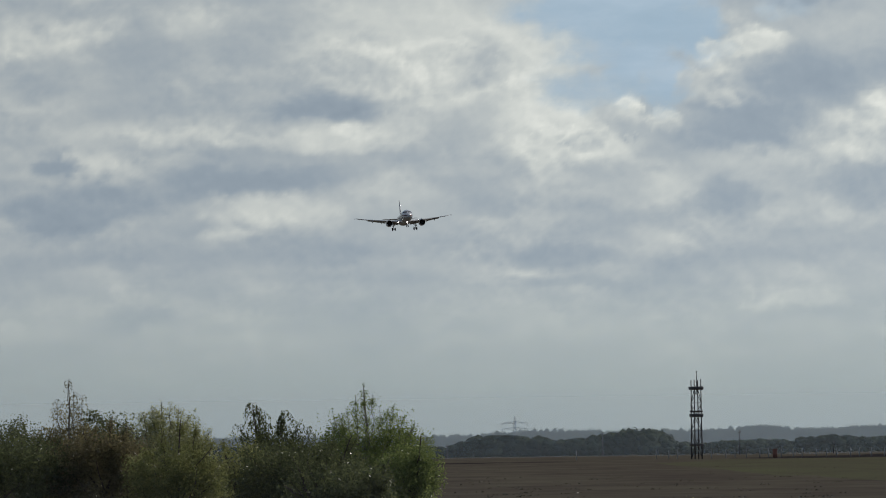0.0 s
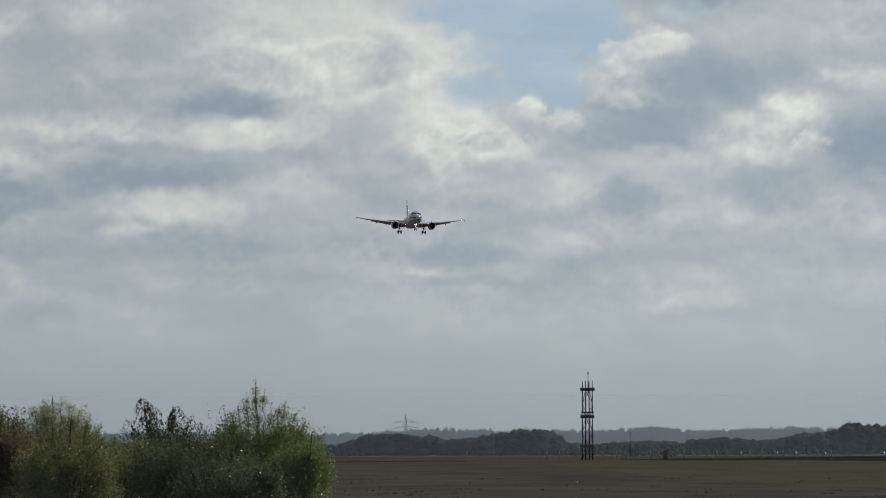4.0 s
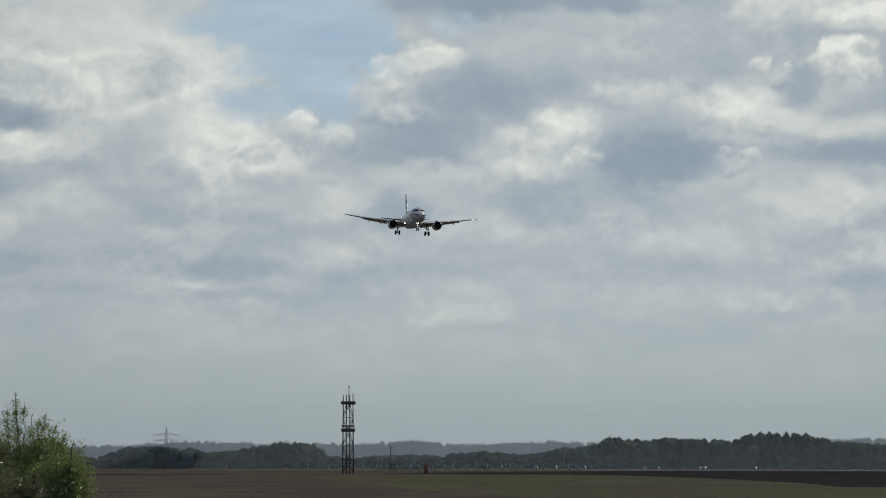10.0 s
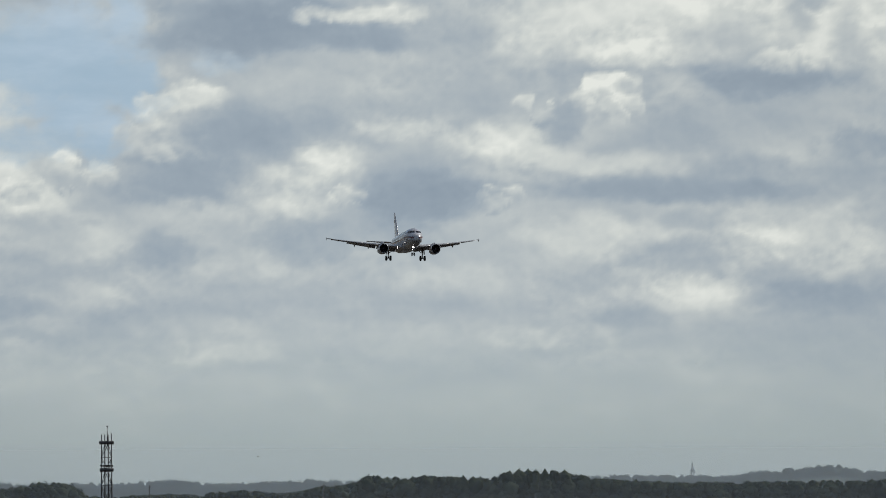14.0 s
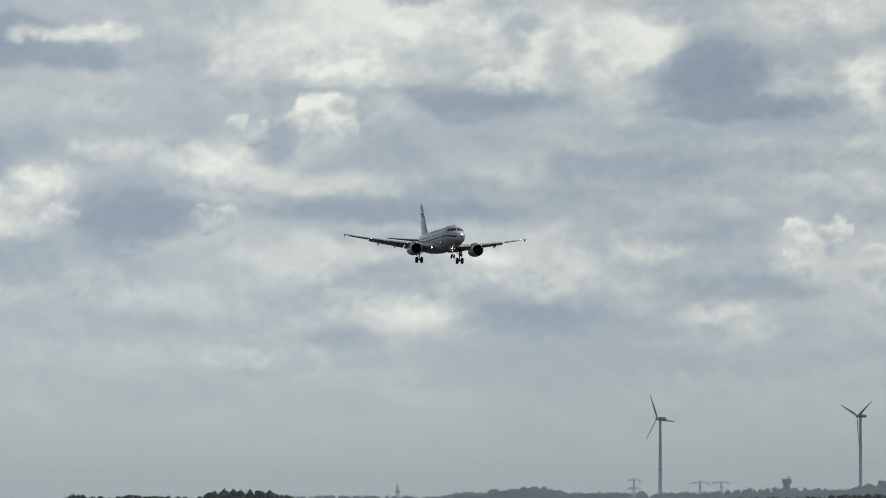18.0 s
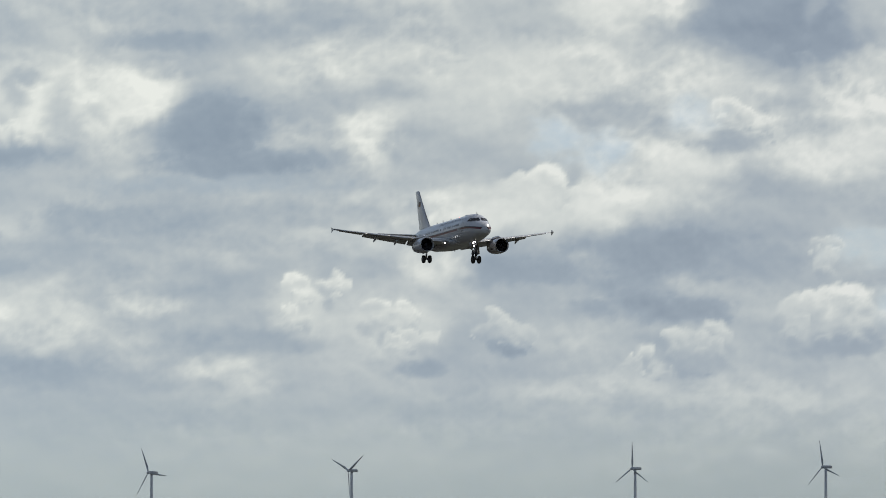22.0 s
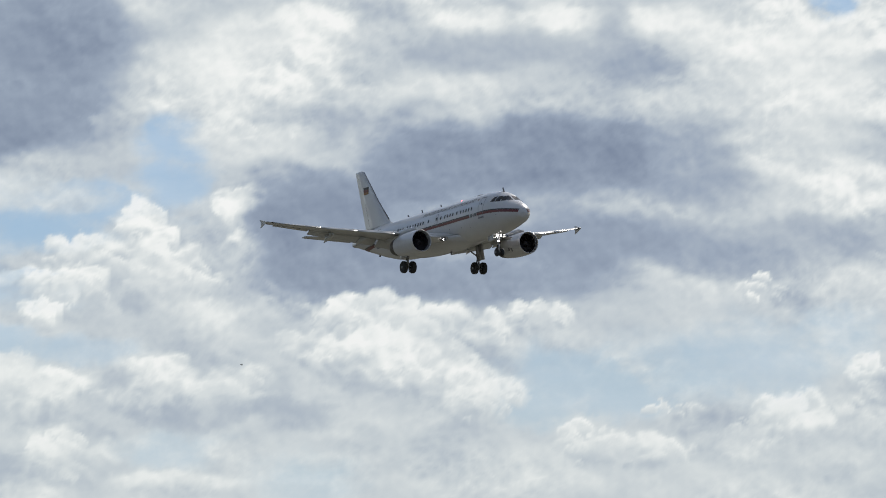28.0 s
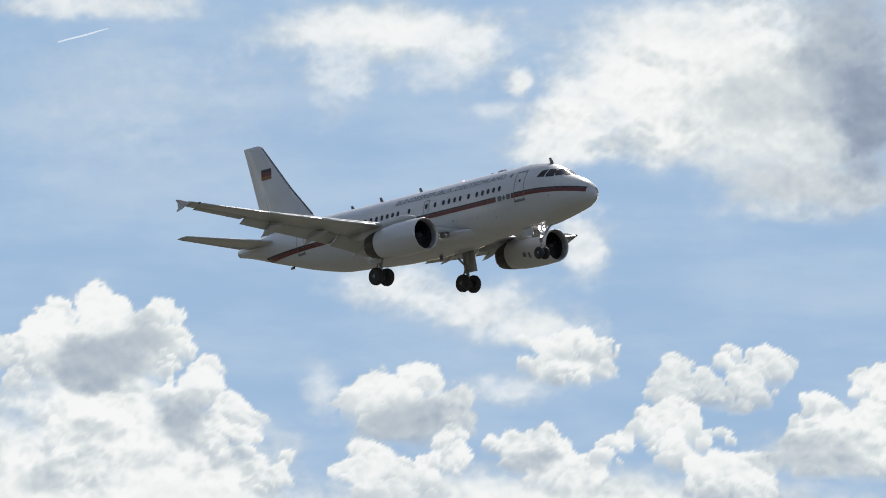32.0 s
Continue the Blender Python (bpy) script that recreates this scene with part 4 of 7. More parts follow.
def sky_material():
    m = bpy.data.materials.new("broken cloud and blue sky")
    m.use_nodes = True
    n, l = nodes_of(m.node_tree)

    def math_node(op, a, b=None, c=None):
        q = n.new("ShaderNodeMath")
        q.operation = op
        for i, v in enumerate((a, b, c)):
            if v is None:
                continue
            if isinstance(v, (int, float)):
                q.inputs[i].default_value = v
            else:
                l.new(v, q.inputs[i])
        return q.outputs[0]

    def span(v, lo, hi, to0=0.0, to1=1.0):
        q = n.new("ShaderNodeMapRange")
        q.interpolation_type = "SMOOTHSTEP"
        for k, x in (("From Min", lo), ("From Max", hi), ("To Min", to0), ("To Max", to1)):
            q.inputs[k].default_value = x
        l.new(v, q.inputs["Value"])
        return q.outputs["Result"]

    def ramp(v, stops):
        q = n.new("ShaderNodeValToRGB")
        e = q.color_ramp.elements
        while len(e) < len(stops):
            e.new(0.5)
        for k, (at, col) in zip(e, stops):
            k.position, k.color = at, srgb(*col)
        l.new(v, q.inputs["Fac"])
        return q.outputs["Color"]

    def mixed(f, a, b):
        q = n.new("ShaderNodeMix")
        q.data_type = "RGBA"
        l.new(f, q.inputs["Factor"])
        for k, v in (("A", a), ("B", b)):
            if isinstance(v, tuple):
                q.inputs[k].default_value = v
            else:
                l.new(v, q.inputs[k])
        return q.outputs["Result"]

    def stored(name):
        q = n.new("ShaderNodeAttribute")
        q.attribute_name = name
        return q.outputs["Fac"]

    uv = n.new("ShaderNodeUVMap")
    uv.uv_map = "sky"
    sep = n.new("ShaderNodeSeparateXYZ")
    l.new(uv.outputs["UV"], sep.inputs[0])
    az, el = sep.outputs[0], sep.outputs[1]

    def stretched(sx, sy, dx=0.0, dy=0.0):
        q = n.new("ShaderNodeVectorMath")
        q.operation = "MULTIPLY_ADD"
        q.inputs[1].default_value, q.inputs[2].default_value = (sx, sy, 0), (dx, dy, 0)
        l.new(uv.outputs["UV"], q.inputs[0])
        return q.outputs[0]

    def wisps(vec, scale, detail):
        q = n.new("ShaderNodeTexNoise")
        q.inputs["Scale"].default_value, q.inputs["Detail"].default_value, q.inputs["Roughness"].default_value = scale, detail, 0.56
        l.new(vec, q.inputs["Vector"])
        return q

    def lumps(vec):
        """Small rounded swellings on a bent grid."""
        w = wisps(vec, 9.0, 3.0)
        sc = n.new("ShaderNodeVectorMath")
        sc.operation = "MULTIPLY_ADD"
        sc.inputs[1].default_value = (0.10, 0.10, 0)
        l.new(w.outputs["Color"], sc.inputs[0])
        l.new(vec, sc.inputs[2])
        q = n.new("ShaderNodeTexVoronoi")
        q.feature = "SMOOTH_F1"
        q.voronoi_dimensions = "2D"
        q.normalize = True
        for k, x in (("Scale", 5.5), ("Detail", 1.0), ("Roughness", 0.5), ("Lacunarity", 2.2), ("Smoothness", 0.5)):
            q.inputs[k].default_value = x
        l.new(sc.outputs[0], q.inputs["Vector"])
        return math_node("SUBTRACT", 1.0, q.outputs["Distance"])

    late = span(az, 7, 22)
    fine = math_node("SUBTRACT", wisps(stretched(1, 1.4), 6.0, 4.0).outputs["Fac"], 0.5)
    # torn rims: the finest shreds show only where cloud thins out
    thin = stored("cover")
    edge = math_node("MULTIPLY", thin, math_node("SUBTRACT", 1.0, thin))
    cover = math_node("MULTIPLY_ADD", math_node("MULTIPLY", fine, edge), 3.2, thin)
    cover = math_node("MINIMUM", math_node("MAXIMUM", cover, 0.0), 1.0)
    # relief: the side towards the sun is the lighter one
    relief = math_node("SUBTRACT", lumps(stretched(1, 1)), lumps(stretched(1, 1, 0.02, 0.04)))
    tone = math_node("MULTIPLY_ADD", fine, 0.06, stored("tone"))
    tone = math_node("MULTIPLY_ADD", relief, span(az, 6, 26, 0.09, 0.16), tone)
    soft = ramp(tone, ((0.0, (129, 144, 159)), (0.25, (151, 164, 175)), (0.5, (178, 186, 189)), (0.78, (203, 208, 205)), (1.0, (225, 228, 222))))
    crisp = ramp(tone, ((0.0, (122, 135, 158)), (0.25, (157, 170, 188)), (0.5, (194, 203, 210)), (0.72, (217, 223, 225)), (0.9, (238, 241, 240)), (1.0, (246, 247, 246))))
    cloud = mixed(late, soft, crisp)
    # the blue, paler towards the horizon, with a thin streaky veil
    blue = mixed(span(el, 2.2, 6.4), srgb(177, 198, 212), srgb(141, 180, 219))
    blue = mixed(span(az, 31, 36), blue, srgb(158, 187, 219))
    blue = mixed(span(az, 4, 17), srgb(157, 180, 198), blue)
    veil = span(wisps(stretched(0.22, 0.7), 2.2, 6.0).outputs["Fac"], 0.38, 0.70, 0.0, 0.42)
    col = mixed(cover, mixed(veil, blue, srgb(200, 215, 229)), cloud)
    mist = mixed(span(el, 1.2, 4.6, 0.30, 0.0), col, srgb(205, 213, 213))
    col = mixed(span(az, 8, 18), col, mist)
    low = span(math_node("MULTIPLY_ADD", fine, 0.5, el), 0.3, 1.55, 0.93, 0.0)
    haze = mixed(span(el, -0.1, 1.6), srgb(160, 171, 171), srgb(177, 187, 186))
    col = mixed(low, col, haze)
    bright = math_node("MULTIPLY", span(az, 1, 22, 1.46, 1.0), span(az, -5, 5, 0.86, 1.0))
    em = n.new("ShaderNodeEmission")
    l.new(col, em.inputs["Color"])
    l.new(bright, em.inputs["Strength"])
    out = n.new("ShaderNodeOutputMaterial")
    l.new(em.outputs["Emission"], out.inputs["Surface"])
    return m


def build_sky():
    ny, nx = GX.shape
    a, e = np.radians(GX), np.radians(GY)
    co = np.stack([np.sin(a) * np.cos(e), np.cos(a) * np.cos(e), np.sin(e)], -1) * SKY_R
    me = bpy.data.meshes.new("sky_backdrop")
    me.vertices.add(nx * ny)
    me.vertices.foreach_set("co", co.astype(np.float32).ravel())
    i = (np.arange(ny - 1)[:, None] * nx + np.arange(nx - 1)[None, :]).ravel()
    quads = np.stack([i, i + nx, i + nx + 1, i + 1], -1)
    me.loops.add(quads.size)
    me.loops.foreach_set("vertex_index", quads.astype(np.int32).ravel())
    me.polygons.add(len(quads))
    me.polygons.foreach_set("loop_start", np.arange(0, quads.size, 4, dtype=np.int32))
    me.update(calc_edges=True)
    me.attributes.new("cover", "FLOAT", "POINT").data.foreach_set("value", COVER.astype(np.float32).ravel())
    me.attributes.new("tone", "FLOAT", "POINT").data.foreach_set("value", TONE.astype(np.float32).ravel())
    uv = me.uv_layers.new(name="sky")
    flat = np.stack([GX, GY], -1).reshape(-1, 2)[quads.ravel()]
    uv.data.foreach_set("uv", flat.astype(np.float32).ravel())
    me.materials.append(sky_material())
    ob = new("sky_backdrop", me)
    ob.location = (0, 0, EYE)
    return tagged(ob, "broken white and grey cloud drifting over pale blue sky", "sky", "", "structure")


sky_backdrop = build_sky()


def vapour_trail(az0, el0, az1, el1):
    """A short thin trail of ice cloud, thicker at its young end."""
    a, b = (Vector((math.sin(radians(az)) * math.cos(radians(el)), math.cos(radians(az)) * math.cos(radians(el)), math.sin(radians(el)))) * (SKY_R - 12) for az, el in ((az0, el0), (az1, el1)))
    rings, across = [], (b - a).cross(a).normalized()
    for k in range(13):
        u = k / 12
        r = 0.12 + 0.42 * math.sin(math.pi * min(1.0, 0.15 + 0.8 * u)) ** 0.7
        c = a.lerp(b, u) + across * 0.12 * math.sin(u * 9)
        rings.append([c + r * (math.cos(t) * across + math.sin(t) * a.normalized()) for t in np.linspace(0, 2 * math.pi, 9)[:-1]])
    ice = material("glowing white ice cloud", (0.2, 0.2, 0.2), 1.0, 0, (0.15, 0.15, 0.16), 0.2, 6, spec=0.0, glow=srgb(214, 224, 236)[:3] + (1.0,))  # glows as the backdrop does, in place of sunlight coming through
    part("vapour_trail", loft(rings), ice, sky_backdrop, "thin white vapour trail")


vapour_trail(35.407, 8.635, 35.786, 8.743)

# ---- ground, fields and far country ----
FIELD = material("dry brown grassland", (0.056, 0.046, 0.039), 0.95, 0, (0.096, 0.086, 0.064), 1.0, 5, bump=0.03, spec=0.0, stretch=(0.07, 0.022, 1))
GREENS = material("short green grass", (0.084, 0.086, 0.050), 0.95, 0, (0.070, 0.062, 0.046), 1.0, 5, bump=0.03, spec=0.0, stretch=(0.05, 0.009, 1))
BOUNCE_GREEN = material("green ground toned for bounce", (0.062, 0.065, 0.052), 0.95, 0, (0.072, 0.072, 0.06), 1.0, 7, bump=0.4, spec=0.0, stretch=(0.03, 0.02, 1))
# pale tone chosen for the light it throws up, not for a seen surface
BOUNCE_GROUND = material("pale bounce ground", (0.16, 0.155, 0.125), 0.95, 0, (0.13, 0.125, 0.10), 1.0, 7, bump=0.4, spec=0.0, stretch=(0.03, 0.02, 1))
PLOUGH = material("dark ploughed soil", (0.022, 0.020, 0.021), 0.95, 0, (0.034, 0.030, 0.029), 1.0, 8, bump=0.5, spec=0.0, stretch=(0.04, 0.012, 1))
TARMAC = material("pale worn runway", (0.13, 0.135, 0.14), 0.8, 0, (0.10, 0.105, 0.11), 0.02, 10, spec=0.0)
WOOD_MID = material("dark hedgerow foliage", (0.034, 0.046, 0.038), 0.95, 0, (0.066, 0.080, 0.056), 0.05, 10, island=0.14, spec=0.0)
WOOD_FAR = material("wooded ridge foliage", (0.045, 0.060, 0.042), 0.95, 0, (0.075, 0.088, 0.06), 0.02, 10, island=0.10, spec=0.0)
HILL_FAR = material("far hill foliage", (0.045, 0.060, 0.048), 0.95, 0, (0.070, 0.085, 0.06), 0.02, 10, island=0.08, spec=0.0)
FARSTEEL = material("weathered galvanised steel", (0.10, 0.10, 0.105), 0.6, 0.4, (0.07, 0.065, 0.065), 0.5, 8)
FARMIST = material("grey painted steel", (0.16, 0.17, 0.18), 0.6, 0, (0.13, 0.14, 0.15), 0.1, 8)
POSTS = material("pale concrete", (0.30, 0.30, 0.29), 0.85, 0, (0.2, 0.2, 0.19), 1, 8)
ORANGE = material("orange painted sheet", (0.20, 0.075, 0.05), 0.6, 0, (0.15, 0.065, 0.045), 1, 8)
REDPAINT = material("dull red platform paint", (0.10, 0.06, 0.06), 0.6, 0, (0.075, 0.05, 0.05), 1, 8)


def flat_sheet(name, points, z, mat, label, category):
    ob = new(name, mesh_of(name, [(x, y, z) for x, y in points], [tuple(range(len(points)))], mat, False))
    return tagged(ob, label, category, "", "structure")


def build_ground():
    xs = np.concatenate([-np.geomspace(6000, 60, 26), np.linspace(-40, 40, 5), np.geomspace(60, 6000, 26)])
    ys = np.concatenate([-np.geomspace(6000, 60, 12), np.linspace(-40, 200, 8), np.geomspace(230, 6000, 60)])
    gx, gy = np.meshgrid(xs, ys)
    gz = -0.10 * np.abs(fractal(gx / 60, gy / 60, 3, 50)) * np.clip((gy - 300) / 100, 0, 1) * np.clip((530 - gy) / 100, 0, 1)
    n = len(xs)
    verts = np.stack([gx, gy, gz], -1).reshape(-1, 3)
    faces = [(j * n + i, j * n + i + 1, (j + 1) * n + i + 1, (j + 1) * n + i) for j in range(len(ys) - 1) for i in range(n - 1)]
    ob = new("ground", mesh_of("ground", verts, faces, FIELD))
    tagged(ob, "flat brown autumn grassland with darker patches", "field", "", "structure")


build_ground()


def wedge(near, far, wobble=0.0, seed=0, n=60):
    """A field between two edges, each given as (azimuth, distance) stations, with ragged rims."""
    a0, a1 = near[0][0], near[-1][0]
    out = []
    for edge, azs in ((near, np.linspace(a0, a1, n)), (far, np.linspace(a1, a0, n))):
        d = ease([p[0] for p in edge], [p[1] for p in edge])
        out += [polar(a, d(a) + wobble * (math.sin(a * 9.1 + seed) + 0.6 * math.sin(a * 31 + seed * 2) + 0.4 * math.sin(a * 83))).xy for a in azs]
    return out


flat_sheet("grass_strip", wedge(((1.6, 1150), (2.3, 760), (3.5, 560), (5.0, 470), (9.5, 420)), ((1.6, 1180), (2.3, 1400), (3.5, 1395), (5.2, 990), (9.5, 720)), 16, 1), 0.010, GREENS, "short green grass beside the ploughed strip", "grass")
# mostly unseen ground, added to set the light bounced up at the airliner
flat_sheet("meadow", wedge(((9.6, 40), (30, 40), (60, 40)), ((9.6, 3600), (30, 3600), (60, 3600)), 5, 2), 0.006, BOUNCE_GREEN, "mostly unseen green ground sheet, toned for bounce onto the airliner", "meadow")
# out of view; added to brighten the airliner's underside late in its approach
flat_sheet("bounce_ground", [(90, -300), (620, -300), (560, 980), (195, 980), (112, 560)], 0.012, BOUNCE_GROUND, "unseen pale ground sheet, added to bounce light onto the airliner", "grass")
flat_sheet("ploughed_strip", wedge(((2.15, 1470), (2.7, 1410), (3.5, 1395), (4.0, 1320), (5.2, 975), (5.6, 830), (9.5, 700)), ((2.15, 1500), (2.7, 1590), (3.5, 1740), (4.7, 1880), (6.0, 1880), (9.5, 1880)), 13, 3), 0.020, PLOUGH, "dark bare ploughed soil along the far edge", "field")
flat_sheet("ploughed_strip", wedge(((-2.6, 1300), (-0.4, 1290), (1.0, 1340)), ((-2.6, 1360), (-0.4, 1370), (1.0, 1350)), 8, 4), 0.020, PLOUGH, "dark bare ploughed soil before the wood", "field")
flat_sheet("runway", wedge(((3.6, 2010), (6, 1960), (9.5, 1960)), ((3.6, 2040), (6, 2080), (9.5, 2090)), 3, 5), 0.024, TARMAC, "pale grey runway far across the field", "runway")


def ball(sub=1):
    bm = bmesh.new()
    bmesh.ops.create_icosphere(bm, subdivisions=sub, radius=1.0)
    v = np.array([p.co[:] for p in bm.verts])
    f = np.array([[q.index for q in p.verts] for p in bm.faces])
    bm.free()
    return v, f


BALL_V, BALL_F = ball(1)


def wood(name, profile, dist, mat, label, width=6.0, rows=2, seed=0, leaves=140, kind="stuff", lumpy=0.25, tree=1e6):
    """A far belt of trees whose tops follow (azimuth, elevation) stations: lumpy cores with ragged leaf clumps."""
    rng = np.random.RandomState(seed)
    top = ease([p[0] for p in profile], [p[1] for p in profile])
    verts, faces, count = [], [], 0
    az0, az1 = profile[0][0], profile[-1][0]
    step = math.degrees(width * (0.5 if dist < 3000 else 0.4) / dist)
    for row in range(rows):
        for az in np.arange(az0, az1, step):
            a = az + rng.uniform(-0.4, 0.4) * step
            d = dist + row * width * 2.5 + rng.uniform(-1, 1) * width
            h = EYE + math.tan(radians(top(a))) * d
            h = max(h * (1 - abs(rng.normal(0, 0.10 if row == 0 else 0.06))), h - 5.0)
            h = max(h, 1.2)
            foot = max(0.0, h - tree)
            h -= foot
            w = min(width * rng.uniform(0.7, 1.35), h * 1.1)
            c = np.array(polar(a, d, foot))
            for k in range(3):
                zc = h * (0.25 + 0.27 * k) * rng.uniform(0.92, 1.05)
                r = np.array([w * (0.56 - 0.09 * k), w * (0.56 - 0.09 * k), h * 0.25])
                zc = min(zc, h - r[2])
                o = c + np.array([rng.uniform(-0.35, 0.35) * w, rng.uniform(-0.3, 0.3) * w, zc])
                bump = 1 + lumpy * 0.6 * np.sin(BALL_V @ rng.normal(0, 3, 3) + rng.uniform(0, 6)) * rng.uniform(0.4, 1)
                pts = BALL_V * bump[:, None] * r + o
                verts.append(pts)
                faces.append(BALL_F + count)
                count += len(pts)
                if leaves > 100:
                    for _ in range(7):
                        d1 = rng.normal(0, 1, 3)
                        d1 /= np.linalg.norm(d1)
                        r2 = rng.uniform(0.16, 0.30) * w * np.array([1.15, 1.15, 0.9])
                        verts.append(BALL_V * (1 + 0.18 * np.sin(BALL_V @ rng.normal(0, 4, 3)))[:, None] * r2 + o + d1 * (r - 0.7 * r2).clip(0.1))
                        faces.append(BALL_F + count)
                        count += len(BALL_V)
                m = leaves // 3
                dirs = rng.normal(0, 1, (m, 3))
                dirs /= np.linalg.norm(dirs, axis=1)[:, None]
                q = dirs * r * rng.uniform(0.9, 1.2, (m, 1)) + o
                s = rng.uniform(0.03, 0.09, (m, 1)) * width
                u, v = rng.normal(0, 1, (m, 3)), rng.normal(0, 1, (m, 3))
                tri = np.stack([q + u * s * 0.5, q + v * s * 0.5, q - (u + v) * s * 0.4], 1).reshape(-1, 3)
                verts.append(tri)
                faces.append(np.arange(len(tri)).reshape(-1, 3) + count)
                count += len(tri)
    if tree < 1000:
        ridge = []
        azs = np.arange(az0 - 0.3, az1 + 0.3, 0.05)
        for a in azs:
            h = max(0.0, EYE + math.tan(radians(top(min(max(a, az0), az1)))) * dist - tree * 0.75)
            ridge += [tuple(polar(a, dist - 130, 0)), tuple(polar(a, dist - 60, h * 0.6)), tuple(polar(a, dist, h)), tuple(polar(a, dist + 90, 0))]
        for i in range(len(azs) - 1):
            for j in range(3):
                p = count + i * 4 + j
                faces.append(np.array([(p, p + 4, p + 5), (p, p + 5, p + 1)]))
        verts.append(np.array(ridge))
    v, f = np.concatenate(verts), np.concatenate(faces)
    me = bpy.data.meshes.new(name)
    me.vertices.add(len(v))
    me.vertices.foreach_set("co", v.astype(np.float32).ravel())
    me.loops.add(f.size)
    me.loops.foreach_set("vertex_index", f.astype(np.int32).ravel())
    me.polygons.add(len(f))
    me.polygons.foreach_set("loop_start", np.arange(0, f.size, 3, dtype=np.int32))
    me.update(calc_edges=True)
    me.materials.append(mat)
    return tagged(new(name, me), label, "woodland", "", kind)


wood("far_wood", ((-5.0, 0.09), (-1.7, 0.10), (0.07, 0.095), (0.75, 0.128), (1.6, 0.118), (2.0, 0.113), (2.4, 0.142), (2.7, 0.112), (3.3, 0.132), (3.8, 0.135), (5.0, 0.12)),
     4200, HILL_FAR, "pale blue wooded ridge in the haze", 5, 2, 1, 70, lumpy=0.5)
wood("far_wood", ((4.6, 0.10), (6.0, 0.165), (6.5, 0.155), (6.9, 0.20), (7.4, 0.228), (7.6, 0.192), (8.0, 0.188), (8.6, 0.198), (9.1, 0.225), (9.7, 0.215), (10.2, 0.24)),
     4150, WOOD_FAR, "grey wooded ridge in the haze", 5.5, 2, 2, 70, tree=9.0, lumpy=0.5)
wood("far_wood", ((9.6, 0.20), (9.98, 0.285), (10.36, 0.375), (10.7, 0.397), (10.9, 0.412), (11.4, 0.405), (12.1, 0.392), (13.0, 0.38), (15.0, 0.3)),
     4350, HILL_FAR, "long blue-grey hill with a wooded top", 5, 2, 3, 60, lumpy=0.3, tree=6.0)
wood("hedgerow", ((-5.0, 0.02), (-1.0, 0.02), (0.03, 0.0), (0.20, 0.06), (0.32, 0.085), (0.66, 0.068), (0.92, 0.04), (1.17, 0.07), (1.43, 0.12), (1.66, 0.10), (1.74, 0.03), (1.9, -0.005)),
     2050, WOOD_MID, "dark green hedgerow trees beyond the field", 4.2, 3, 4, 260, lumpy=0.5)
wood("hedgerow", ((1.85, -0.01), (2.2, 0.02), (2.5, 0.024), (2.62, -0.01), (2.66, 0.02), (2.76, 0.04), (2.97, 0.05), (3.18, 0.026), (3.35, 0.04), (3.52, 0.08), (3.74, 0.10), (3.88, 0.165), (4.04, 0.143), (4.38, 0.158), (4.81, 0.14), (4.93, 0.185), (5.12, 0.203), (5.44, 0.165), (5.61, 0.136), (5.9, 0.12), (6.3, 0.10), (7.2, 0.11), (8.4, 0.13), (9.6, 0.16), (10.0, 0.18)),
     2250, WOOD_MID, "dark green hedgerow trees beyond the field", 4.2, 3, 5, 260, lumpy=0.5)
wood("hedge", ((2.20, -0.03), (2.24, 0.025), (2.38, 0.032), (2.52, 0.02), (2.57, -0.04)), 1950, WOOD_MID, "low dark hedge before the wood", 3.5, 2, 7, 90)
wood("scrub", ((1.6, -0.07), (2.6, -0.075), (3.4, -0.06), (4.4, -0.055), (5.0, -0.07), (5.6, -0.05), (7.0, -0.05)),
     2110, WOOD_MID, "low scrub at the foot of the wood", 4, 1, 6, 110)


